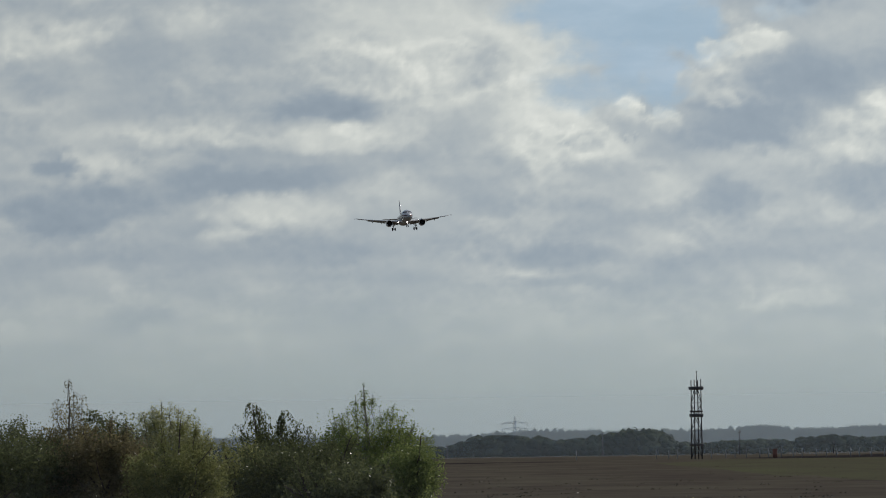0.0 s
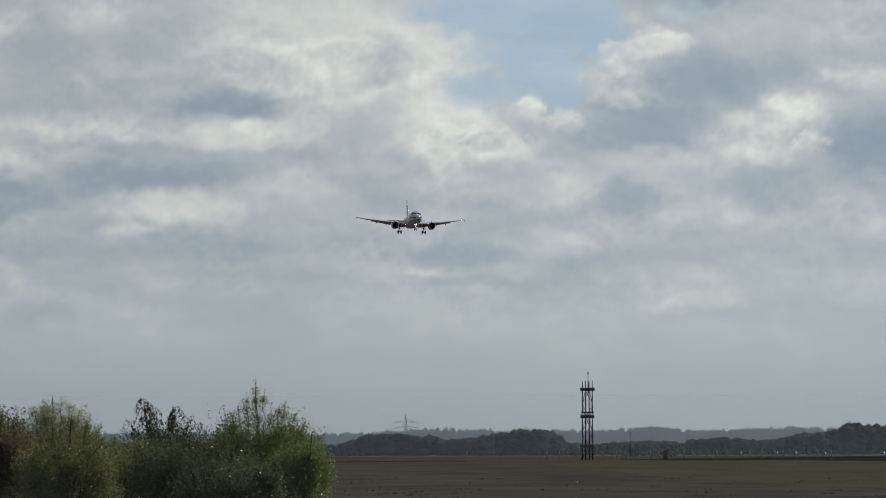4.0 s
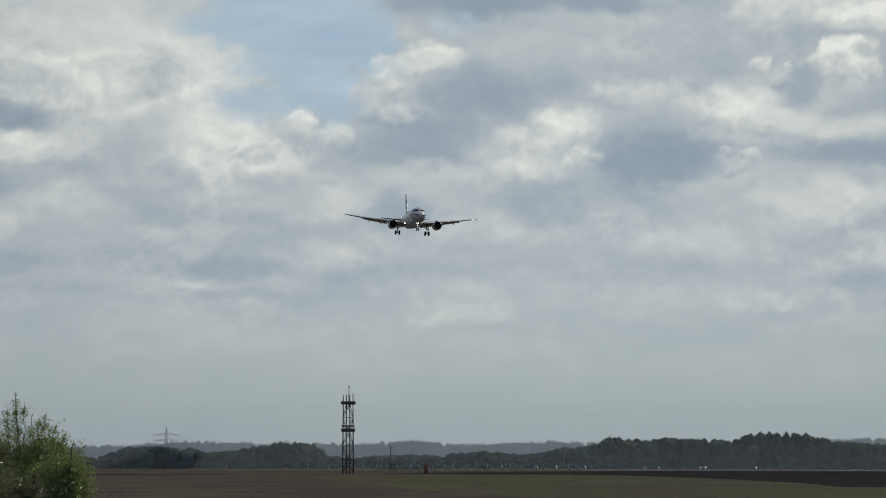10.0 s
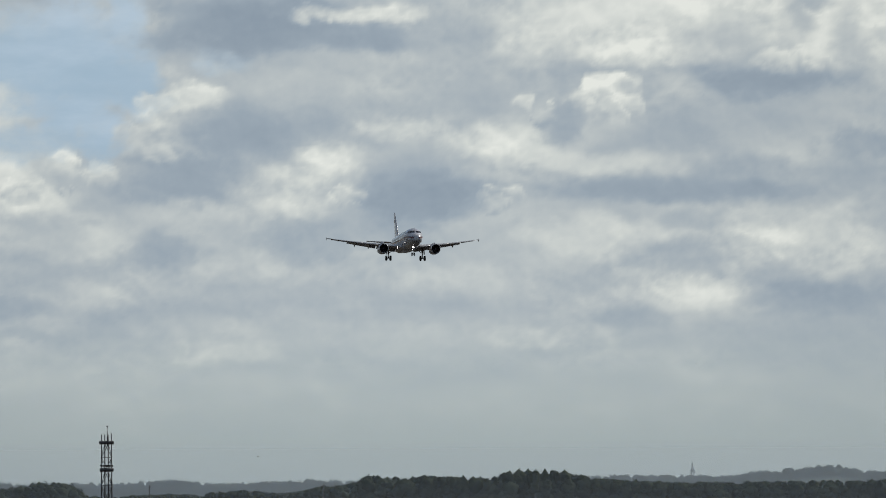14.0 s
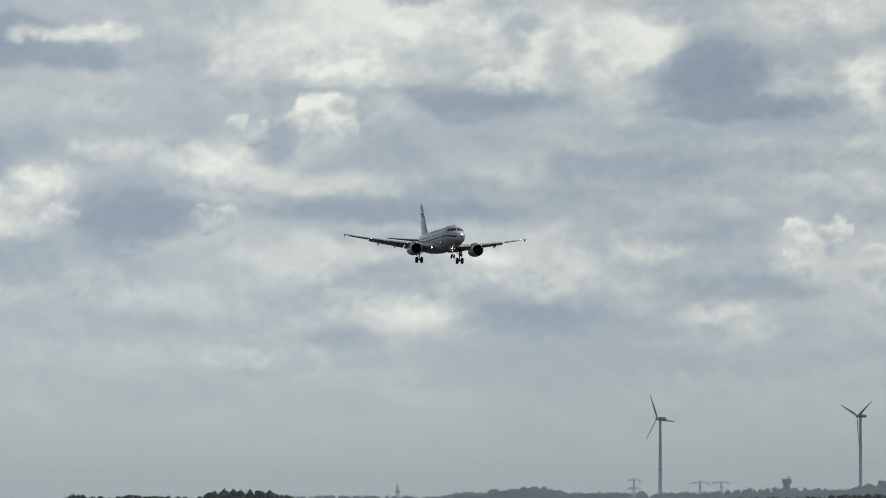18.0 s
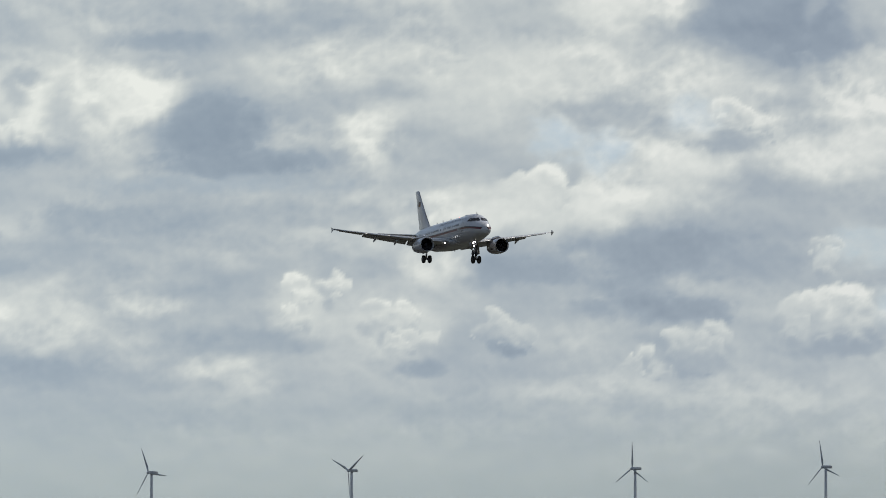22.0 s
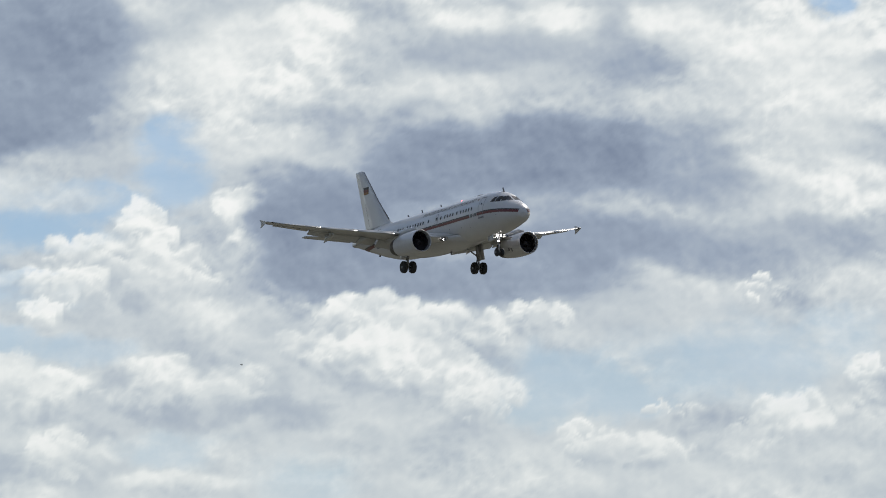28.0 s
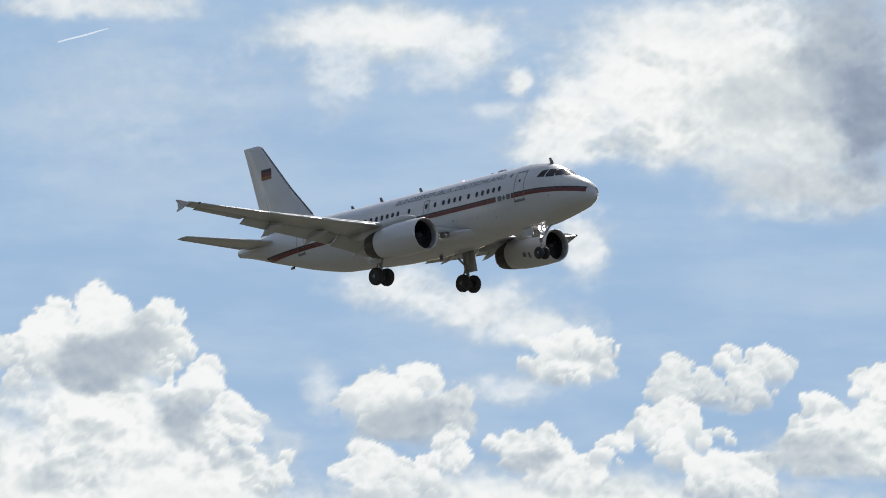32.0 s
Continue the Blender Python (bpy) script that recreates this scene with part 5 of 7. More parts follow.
def haze_sheet(dist, thick, clear_from, clear_at):
    """Imitates haze by a sheet right across the view, which scatters a share of the light and thins out with height."""
    m = bpy.data.materials.new("pale bluish haze sheet")
    m.use_nodes = True
    n, l = nodes_of(m.node_tree)
    co, sep = n.new("ShaderNodeTexCoord"), n.new("ShaderNodeSeparateXYZ")
    l.new(co.outputs["Object"], sep.inputs[0])
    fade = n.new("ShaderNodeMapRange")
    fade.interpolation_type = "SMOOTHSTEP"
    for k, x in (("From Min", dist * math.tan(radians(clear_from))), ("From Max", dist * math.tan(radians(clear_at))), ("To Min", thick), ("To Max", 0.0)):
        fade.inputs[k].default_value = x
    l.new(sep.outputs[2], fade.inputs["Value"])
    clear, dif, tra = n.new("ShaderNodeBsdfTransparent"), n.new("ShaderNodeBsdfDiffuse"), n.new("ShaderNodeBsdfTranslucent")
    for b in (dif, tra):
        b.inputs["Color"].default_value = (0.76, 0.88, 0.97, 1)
    both, out = n.new("ShaderNodeMixShader"), n.new("ShaderNodeOutputMaterial")
    both.inputs["Fac"].default_value = 0.5
    mix = n.new("ShaderNodeMixShader")
    l.new(dif.outputs[0], both.inputs[1])
    l.new(tra.outputs[0], both.inputs[2])
    l.new(fade.outputs["Result"], mix.inputs["Fac"])
    l.new(clear.outputs[0], mix.inputs[1])
    l.new(both.outputs[0], mix.inputs[2])
    l.new(mix.outputs[0], out.inputs["Surface"])
    azs, top = np.linspace(-9, 20, 60), dist * math.tan(radians(clear_at)) * 1.02
    verts = [tuple(polar(a, dist, z)) for z in (0.0, top) for a in azs]
    faces = [(i, i + 1, i + 61, i + 60) for i in range(59)]
    tagged(new("haze_sheet", mesh_of("haze_sheet", verts, faces, m)), "translucent bluish sheet standing in for haze", "mist", "", "structure")


# added sheets imitate haze; the nearest lifts the dark tones of the bushes
haze_sheet(160, 0.020, 0.3, 1.2)
haze_sheet(1900, 0.115, 0.05, 0.55)
haze_sheet(3400, 0.34, 0.15, 1.1)


def lattice_tower(az, dist):
    """The steel mast with three platforms and whip aerials; the foot at the origin."""
    m = Matrix.Translation(polar(az, dist)) @ pose(0, 0, 0, 0, 0, 24) @ Matrix.Diagonal((1, 1, 0.968, 1))
    t = thing("lattice_mast", m, "dark steel lattice mast with platforms and whip aerials", "mast")
    k = dist / 1430.0
    half, z_up, z_mid, z_low = 0.74 * k, 13.5 * k, 8.2 * k, 2.7 * k
    corners = [(-half, -half), (half, -half), (half, half), (-half, half)]
    for i, (x, y) in enumerate(corners):
        part("leg", tube((x, y, 0), (x * 0.92, y * 0.92, (15.3 if i != 1 else 15.5) * k), 0.13 * k, 0.10 * k, 8), FARSTEEL, t)
    for i in range(4):
        (x0, y0), (x1, y1) = corners[i], corners[(i + 1) % 4]
        levels = [0.3, 2.7, 5.5, 8.2, 10.9, 13.5]
        for j in range(5):
            a, b = levels[j] * k, levels[j + 1] * k
            p, q = ((x0, y0, a), (x1, y1, b)) if (i + j) % 2 else ((x1, y1, a), (x0, y0, b))
            part("brace", tube(p, q, 0.06 * k, n=6), FARSTEEL, t)
            part("girt", tube((x0, y0, b), (x1, y1, b), 0.06 * k, n=6), FARSTEEL, t)
    for z, w, hgt in ((z_up, 1.02, 0.5), (z_mid, 0.96, 0.55), (z_mid + 1.0 * k, 0.9, 0.2), (z_low, 1.0, 0.3)):
        deck = part("platform", box((0, 0, z), (2 * w * k, 2 * w * k, 0.16 * k)), REDPAINT, t, "rust-red platform")
        for i in range(4):
            s = 1 if i < 2 else -1
            c, d = ((0, s * w * k, z + hgt * k * 0.6), (2 * w * k, 0.09 * k, hgt * k)) if i % 2 else ((s * w * k, 0, z + hgt * k * 0.6), (0.09 * k, 2 * w * k, hgt * k))
            part("rail", box(c, d), FARSTEEL, deck)
    part("aerial", tube((0.15, 0, 13 * k), (0.15, 0, 16.9 * k), 0.10 * k, 0.06 * k, 8), FARSTEEL, t)
    part("aerial_head", spin(((-0.2, 0.05), (0, 0.16), (0.2, 0.05)), 10, (0.15, 0, 16.9 * k), "z"), FARSTEEL, t)
    part("dish", box((half * 1.35, 0, z_up + 0.3), (0.5, 0.9, 0.6)), FARSTEEL, t)
    return t


lattice_tower(1.905, 1430)


def fence_posts():
    post = thing("fence_post", Matrix.Translation(polar(1.0, 1480)), "pale concrete fence post at the field edge", "post", "fence posts at the field edge")
    part("shaft", box((0, 0, 0.8), (0.18, 0.18, 1.6)), POSTS, post)
    part("cap", box((0, 0.12, 1.7), (0.14, 0.4, 0.14)), POSTS, post)
    for k in range(26):
        az = 1.6 + 0.085 * k + 0.012 * math.sin(k * 2.3)
        copy_thing(post, Matrix.Translation(polar(az, 1500 + 6 * math.sin(k))))


fence_posts()


def orange_hut():
    h = thing("equipment_hut", Matrix.Translation(polar(2.49, 1470)), "small orange equipment box beside the fence", "hut")
    part("cabinet", box((0, 0, 0.78), (0.85, 0.85, 1.55)), ORANGE, h)
    part("lid", box((0, 0, 1.63), (1.0, 1.0, 0.16)), ORANGE, h)
    part("mast", tube((0.2, 0, 1.7), (0.2, 0, 2.3), 0.06), FARSTEEL, h)


orange_hut()


def pole(az, dist, top_el, label="thin dark pole rising from the hedgerow"):
    h = EYE + dist * math.tan(radians(top_el))
    p = thing("pole", Matrix.Translation(polar(az, dist)), label, "pole")
    part("shaft", tube((0, 0, 0), (0, 0, h), 0.12, 0.09, 8), FARSTEEL, p)
    part("cross_arm", box((0, 0, h - 0.6), (0.8, 0.16, 0.16)), FARSTEEL, p)
    part("insulator", tube((0.3, 0, h - 0.54), (0.3, 0, h - 0.25), 0.07), FARSTEEL, p)


pole(1.20, 1980, 0.093)
pole(2.225, 1880, 0.095)
pole(3.53, 2200, 0.10)
pole(0.03, 1960, 0.02)
pole(2.93, 1900, 0.0)


def pylon(az, dist, top_el, arms, half_base=3.2, arm=6.0, mat=None):
    """A lattice power pylon with cross-arms at the given heights (shares of the whole)."""
    mat = mat or FARMIST
    h = EYE + dist * math.tan(radians(top_el))
    p = thing("power_pylon", Matrix.Translation(polar(az, dist)) @ pose(0, 0, 0, 0, 0, -az + 8), "grey lattice power pylon far behind the trees", "pylon", "power pylons")
    for sx in (-1, 1):
        for sy in (-1, 1):
            part("leg", tube((sx * half_base, sy * half_base, 0), (sx * 0.15, sy * 0.15, h), 0.17, 0.12, 6), mat, p)
    z = 0.0
    k = 0
    while z < h * 0.9:
        dz = h * 0.12
        r0, r1 = half_base * (1 - z / h) + 0.4, half_base * (1 - (z + dz) / h) + 0.4
        s = 1 if k % 2 else -1
        for sy in (-1, 1):
            part("brace", tube((s * r0, sy * r0, z), (-s * r1, sy * r1, z + dz), 0.10, n=5), mat, p)
        z += dz
        k += 1
    for share in arms:
        part("cross_arm", join(tube((-arm, 0, h * share), (0, 0, h * share + 0.9), 0.13, n=6), tube((arm, 0, h * share), (0, 0, h * share + 0.9), 0.13, n=6),
                               tube((-arm, 0, h * share), (arm, 0, h * share), 0.12, n=6)), mat, p)
        for x in (-arm, arm):
            part("insulator", tube((x, 0, h * share - 1.3), (x, 0, h * share), 0.16, n=6), mat, p)


pylon(0.541, 3950, 0.222, (0.64, 0.8), 1.2, 6.6)
pylon(8.075, 4000, 0.283, (0.97, 0.78), 1.8, 3.2)
pylon(8.57, 4010, 0.262, (0.97,), 1.9, 4.6)
pylon(8.73, 4030, 0.262, (0.97,), 1.9, 4.6)
pylon(6.30, 3900, 0.245, (0.8,), 1.5, 1.2)


def water_tower():
    d = 4080
    h = EYE + d * math.tan(radians(0.285))
    w = thing("water_tower", Matrix.Translation(polar(9.22, d)), "pale square tower standing above the far trees", "tower")
    part("shaft", box((0, 0, h * 0.45), (3.6, 3.6, h * 0.9)), FARMIST, w)
    part("tank", box((0, 0, h - 1.2), (4.6, 4.6, 2.4)), FARMIST, w)
    part("chimney", tube((1, 0, h), (1, 0, h + 1.5), 0.4), FARMIST, w)


water_tower()
LIT = material("lit runway edge lamp", (0.9, 0.9, 0.88), 0.3, 0, None, glow=(1.0, 0.97, 0.9, 2.0))
FEATHER = material("dark feathers", (0.03, 0.028, 0.027), 0.8, 0, (0.05, 0.045, 0.04), 4, 6)


def runway_lamps():
    lamp = thing("runway_lamp", Matrix.Translation(polar(3.33, 1940)), "small lit runway lamp on a short stalk", "lamp", "runway edge lamps")
    part("stalk", tube((0, 0, 0), (0, 0, 0.75), 0.05), POSTS, lamp)
    part("head", spin(((0.72, 0.06), (0.78, 0.09), (0.88, 0.08), (0.92, 0.03)), 12, (0, 0, 0), "z"), LIT, lamp, "lit white lamp head")
    for az in (3.06, 3.47, 3.69, 4.13, 4.24, 4.55, 4.59, 4.97):
        copy_thing(lamp, Matrix.Translation(polar(az, 1940)))


runway_lamps()


def bird():
    b = thing("bird", Matrix.Translation(polar(5.0, 1200, 8)), "small dark bird in flight", "bird")
    part("body", spin(((-0.16, 0.01), (-0.1, 0.04), (0.02, 0.055), (0.12, 0.03), (0.17, 0.01)), 10, (0, 0, 0), "x"), FEATHER, b)
    for s in (-1, 1):
        part("wing", loft([[Vector((x, s * y, z + d)) for x, d in ((-0.06 * c, 0), (0.07 * c, 0.012), (0.07 * c, -0.004), (-0.06 * c, -0.01))] for y, z, c in ((0.03, 0.02, 1.2), (0.16, 0.09, 1.0), (0.30, 0.05, 0.3))]), FEATHER, b)
    part("tail", box((-0.2, 0, 0), (0.12, 0.07, 0.012)), FEATHER, b)
    return b


low_bird, high_bird = bird(), bird()
TURBINE = material("pale grey turbine shell", (0.42, 0.43, 0.45), 0.5, 0, (0.36, 0.37, 0.39), 0.1, 6)


def wind_turbine(az, hub_el, first_blade, dist=4480.0):
    hub = EYE + dist * math.tan(radians(hub_el))
    t = thing("wind_turbine", Matrix.Translation(polar(az, dist)) @ pose(0, 0, 0, 0, 0, -az - 47),
              "pale three-bladed wind turbine on a tall tapered tower", "wind turbine", "wind turbines on the horizon")
    rings = [(0, 1.35), (hub * 0.3, 1.15), (hub * 0.7, 0.9), (hub - 0.6, 0.72)]
    part("tower", spin(rings, 20, (0, 0, 0), "z"), TURBINE, t)
    part("base", spin(((0, 2.2), (0.5, 2.2), (0.7, 1.5)), 20, (0, 0, 0), "z"), TURBINE, t)
    part("nacelle", loft([[Vector((x * s, y, hub + z * s)) for x, z in ((-0.9, -0.8), (0.9, -0.8), (1.0, 0.5), (0.6, 1.0), (-0.6, 1.0), (-1.0, 0.5))]
                          for y, s in ((-1.9, 0.75), (-1.2, 1.0), (3.2, 1.0), (4.4, 0.7))]), TURBINE, t)
    rotor = new("rotor")
    rotor.parent = t
    rotor.matrix_local = pose(0, -2.6, hub, 0, first_blade, 0)
    part("hub", spin(((-1.2, 0.12), (-0.9, 0.6), (-0.2, 0.95), (0.7, 0.9)), 18), TURBINE, rotor)
    length = 15.8
    for k in range(3):
        rings = []
        for r, c in ((0.6, 0.55), (2.2, 1.05), (4, 1.25), (8, 0.9), (12.5, 0.6), (length - 0.6, 0.32), (length, 0.08)):
            tw = radians(26 * (1 - r / length))
            rings.append([Vector((x * math.cos(tw) * c - y * math.sin(tw) * c, x * math.sin(tw) * c + y * math.cos(tw) * c, r))
                          for x, y in ((-0.35, 0), (-0.1, 0.16), (0.3, 0.1), (0.75, 0), (0.3, -0.08), (-0.1, -0.12))])
        v, f = loft(rings)
        part("blade", ([Matrix.Rotation(radians(120 * k), 3, "Y") @ p for p in v], f), TURBINE, rotor)
    return rotor


wind_turbine(8.272, 0.735, -23)
wind_turbine(9.773, 0.755, 55)
turning_rotor = wind_turbine(11.902, 0.775, 0)
wind_turbine(13.331, 0.790, -10)

# ---- birches and scrub near the camera ----
BARK = material("pale birch bark", (0.20, 0.18, 0.155), 0.85, 0, (0.07, 0.06, 0.05), 3, 8, bump=0.3)
TWIG = material("dark twig bark", (0.045, 0.036, 0.028), 0.9, 0, (0.08, 0.06, 0.05), 3, 8)


def leaf_material(name, base, other):
    """Leaves that let some light through, with a thin wet gloss."""
    m = bpy.data.materials.new(name)
    m.use_nodes = True
    n, l = nodes_of(m.node_tree)
    geo, co = n.new("ShaderNodeNewGeometry"), n.new("ShaderNodeTexCoord")
    tex = n.new("ShaderNodeTexNoise")
    tex.inputs["Scale"].default_value, tex.inputs["Detail"].default_value = 1.4, 4
    l.new(co.outputs["Object"], tex.inputs["Vector"])
    add = n.new("ShaderNodeMath")
    add.operation = "MULTIPLY_ADD"
    add.inputs[1].default_value = 0.6
    l.new(geo.outputs["Random Per Island"], add.inputs[0])
    l.new(tex.outputs["Fac"], add.inputs[2])
    rng = n.new("ShaderNodeMapRange")
    rng.inputs["From Min"].default_value, rng.inputs["From Max"].default_value = 0.4, 1.25
    l.new(add.outputs[0], rng.inputs["Value"])
    mix = n.new("ShaderNodeMix")
    mix.data_type = "RGBA"
    mix.inputs["A"].default_value, mix.inputs["B"].default_value = (*base, 1), (*other, 1)
    l.new(rng.outputs["Result"], mix.inputs["Factor"])
    dif, tra, glo = n.new("ShaderNodeBsdfDiffuse"), n.new("ShaderNodeBsdfTranslucent"), n.new("ShaderNodeBsdfGlossy")
    glo.inputs["Roughness"].default_value = 0.25
    glo.inputs["Color"].default_value = (0.9, 0.9, 0.9, 1)
    for b in (dif, tra):
        l.new(mix.outputs["Result"], b.inputs["Color"])
    m1, m2 = n.new("ShaderNodeMixShader"), n.new("ShaderNodeMixShader")
    m1.inputs["Fac"].default_value, m2.inputs["Fac"].default_value = 0.58, 0.024
    l.new(dif.outputs[0], m1.inputs[1])
    l.new(tra.outputs[0], m1.inputs[2])
    l.new(m1.outputs[0], m2.inputs[1])
    l.new(glo.outputs[0], m2.inputs[2])
    out = n.new("ShaderNodeOutputMaterial")
    l.new(m2.outputs[0], out.inputs["Surface"])
    return m


TUFTS = leaf_material("dry grass blades", (0.065, 0.055, 0.042), (0.12, 0.11, 0.07))


def grass_tufts(count=700):
    """Low clumps of dry grass over the near field, thicker in patches."""
    rng = np.random.RandomState(31)
    d = 300 * (1250 / 300) ** rng.rand(count * 2)
    az = rng.uniform(-0.8, 6.6, count * 2)
    x, y = d * np.sin(np.radians(az)), d * np.cos(np.radians(az))
    keep = fractal(x / 9, y / 34, 3, 12) + rng.normal(0, 0.18, count * 2) > 0.05
    x, y, d = x[keep][:count], y[keep][:count], d[keep][:count]
    n = len(x)
    verts, faces = [], []
    for k in range(4):
        w = rng.uniform(0.03, 0.10, n)
        h = rng.uniform(0.015, 0.06, n) * (1 + (rng.rand(n) > 0.96) * 1.2)
        ox, oy = x + rng.normal(0, 0.28, n), y + rng.normal(0, 0.5, n)
        tilt = rng.uniform(-0.12, 0.12, n)
        z0 = np.full(n, -0.02)
        quad = np.stack([np.stack([ox - w, oy, z0], -1), np.stack([ox + w, oy + 0.05, z0], -1), np.stack([ox + w * 0.55 + tilt, oy + 0.08, h], -1), np.stack([ox - w * 0.35 + tilt, oy + 0.03, h * 0.9], -1)], 1)
        base = k * n * 4 + np.arange(n)[:, None] * 4
        verts.append(quad.reshape(-1, 3))
        faces.append(base + np.array([[0, 1, 2, 3]]))
    v, f = np.concatenate(verts), np.concatenate(faces)
    me = bpy.data.meshes.new("grass_tufts")
    me.from_pydata(v.tolist(), [], f.tolist())
    me.materials.append(TUFTS)
    tagged(new("grass_tufts", me), "scattered low tufts of dry brown and olive grass", "grass", "", "stuff")


grass_tufts()

LEAF_GREEN = leaf_material("wet green birch leaves", (0.105, 0.145, 0.046), (0.26, 0.30, 0.105))
LEAF_DARK = leaf_material("dark drooping leaves", (0.072, 0.085, 0.040), (0.150, 0.165, 0.074))
LEAF_OLIVE = leaf_material("olive autumn leaves", (0.135, 0.15, 0.058), (0.30, 0.30, 0.115))
LEAF_PALE = leaf_material("pale grey-green willow leaves", (0.20, 0.21, 0.10), (0.42, 0.42, 0.21))
LEAF_RUST = leaf_material("brown withered leaves", (0.105, 0.094, 0.050), (0.24, 0.205, 0.105))


def leaf_mesh(points, sizes, hang, rng):
    """Folded four-point leaves, one at each point; hang: 0 turned any way, 1 hanging down."""
    n = len(points)
    a = rng.normal(0, 1, (n, 3))
    a[:, 2] = a[:, 2] * (1 - hang) - 1.8 * hang
    a /= np.linalg.norm(a, axis=1)[:, None]
    b = np.cross(a, rng.normal(0, 1, (n, 3)))
    b /= np.linalg.norm(b, axis=1)[:, None] + 1e-9
    c = np.cross(a, b)
    s = sizes[:, None]
    v = np.stack([points, points + (a * 0.5 + b * 0.36 + c * 0.08) * s, points + a * s, points + (a * 0.5 - b * 0.36 + c * 0.08) * s], 1).reshape(-1, 3)
    i = np.arange(n)[:, None] * 4
    f = np.concatenate([i + [0, 1, 2], i + [0, 2, 3]], 1).reshape(-1, 3)
    return v, f


def leaf_part(name, points, sizes, hang, rng, mat, parent, label=""):
    v, f = leaf_mesh(np.array(points), np.array(sizes), hang, rng)
    me = bpy.data.meshes.new(name)
    me.vertices.add(len(v))
    me.vertices.foreach_set("co", v.astype(np.float32).ravel())
    me.loops.add(f.size)
    me.loops.foreach_set("vertex_index", f.astype(np.int32).ravel())
    me.polygons.add(len(f))
    me.polygons.foreach_set("loop_start", np.arange(0, f.size, 3, dtype=np.int32))
    me.update(calc_edges=True)
    me.materials.append(mat)
    ob = new(name, me)
    ob.parent = parent
    return tagged(ob, label)


def bend(p0, p1, rng, sag=0.0, n=7, wander=0.06):
    p0, p1 = Vector(p0), Vector(p1)
    length = (p1 - p0).length
    pts = []
    for k in range(n):
        u = k / (n - 1)
        w = math.sin(u * math.pi) * wander * length
        pts.append(p0.lerp(p1, u) + Vector((rng.uniform(-1, 1) * w, rng.uniform(-1, 1) * w, -sag * u * u * length + sag * 1.6 * u * (1 - u) * length)))
    return pts


def stem(pts, r0, r1, n=6):
    return join(*[tube(a, b, r0 + (r1 - r0) * k / (len(pts) - 1), r0 + (r1 - r0) * (k + 1) / (len(pts) - 1), n) for k, (a, b) in enumerate(zip(pts, pts[1:]))])


def shrub(name, az, dist, body, leaders, mat, label, category="tree", leaves=5000, size=0.06, hang=0.2, seed=0, gaps=0.35, droop=False, bark=None):
    """A many-stemmed young tree. body: half width and top of the dense crown; leaders: (offset, top, spread, leaves) of the shoots above it."""
    rng = np.random.RandomState(seed)
    t = thing(name, Matrix.Translation(polar(az, dist)) @ pose(0, 0, 0, 0, 0, -az), label, category)
    half, top = body
    if not leaders:
        leaders = [(rng.uniform(-0.95, 0.95) * half, top + rng.uniform(-0.35, 0.3), 0.3, 130) for _ in range(int(7 * half))]
    bark = bark or TWIG
    pts, sizes = [], []
    main = max(leaders, key=lambda q: q[1]) if leaders else (0, top * 0.95, 0.1, 0)
    trunk = bend((0, 0, 0), (main[0], rng.uniform(-0.1, 0.1), main[1]), rng, 0, 9, 0.02)
    part("trunk", stem(trunk, 0.06 + 0.004 * top, 0.006), bark, t)
    # limbs through the dense crown
    for k in range(9):
        u = rng.uniform(0.15, 0.7)
        p0 = trunk[int(u * 8)]
        ang = rng.uniform(0, 2 * math.pi)
        reach = half * rng.uniform(0.6, 1.0)
        p1 = Vector((p0.x + math.cos(ang) * reach, p0.y + math.sin(ang) * reach, min(top * rng.uniform(0.75, 1.0), p0.z + reach * 1.6)))
        limb = bend(p0, p1, rng, 0, 6, 0.06)
        part("limb", stem(limb, 0.03, 0.006, 5), bark, t)
    # the dense crown, in clumps with gaps
    clumps = max(30, int(120 * half))
    n_clump = int(2.4 * leaves / clumps)
    for k in range(clumps):
        ang, rad = rng.uniform(0, 2 * math.pi), half * math.sqrt(rng.uniform(0.05, 1.0))
        zlim = top * (1 - 0.22 * (rad / half) ** 2) * rng.uniform(0.88, 1.06)
        z = zlim * (1 - abs(rng.normal(0, 0.27)))
        c = np.array([math.cos(ang) * rad, math.sin(ang) * rad * 0.8, max(z, 0.3)])
        spread = rng.uniform(0.14, 0.36) * (0.6 + 0.25 * half)
        m = int(n_clump * rng.uniform(0.4, 1.6))
        q = np.clip(rng.normal(0, 0.9, (m, 3)), -1.5, 1.5) * [spread * 0.8, spread * 0.8, spread * (1.2 if hang > 0.5 else 0.85)] + c
        pts.append(q)
        sizes.append(rng.uniform(0.6, 1.35, m) * size)
    leaf_part("crown", np.concatenate(pts), np.concatenate(sizes), hang, rng, mat, t)
    # leading shoots
    for off, ztop, spread, count in leaders:
        foot = Vector((off * 0.6, rng.uniform(-0.15, 0.15), top * 0.7))
        tip = Vector((off, foot.y, ztop))
        shoot = bend(foot, tip, rng, 0, 9, 0.03)
        wood_shape = [stem(shoot, 0.022, 0.005, 5)]
        q = []
        if droop:
            lean = rng.choice([-1, 1])
            for j in range(7):
                a = shoot[8 - j // 2]
                side = lean if j % 4 else -lean
                out = rng.uniform(0.08, 0.36) * spread / 0.3
                rise, fall = rng.uniform(-0.02, 0.10), rng.uniform(0.15, 0.45)
                arc = [a + Vector((side * out * u + rng.normal(0, 0.012), rng.uniform(-0.04, 0.04), rise * math.sin(u * 2.6) - fall * u * u + rng.normal(0, 0.012))) for u in np.linspace(0, 1, 8)]
                wood_shape.append(stem(arc, 0.005, 0.002, 4))
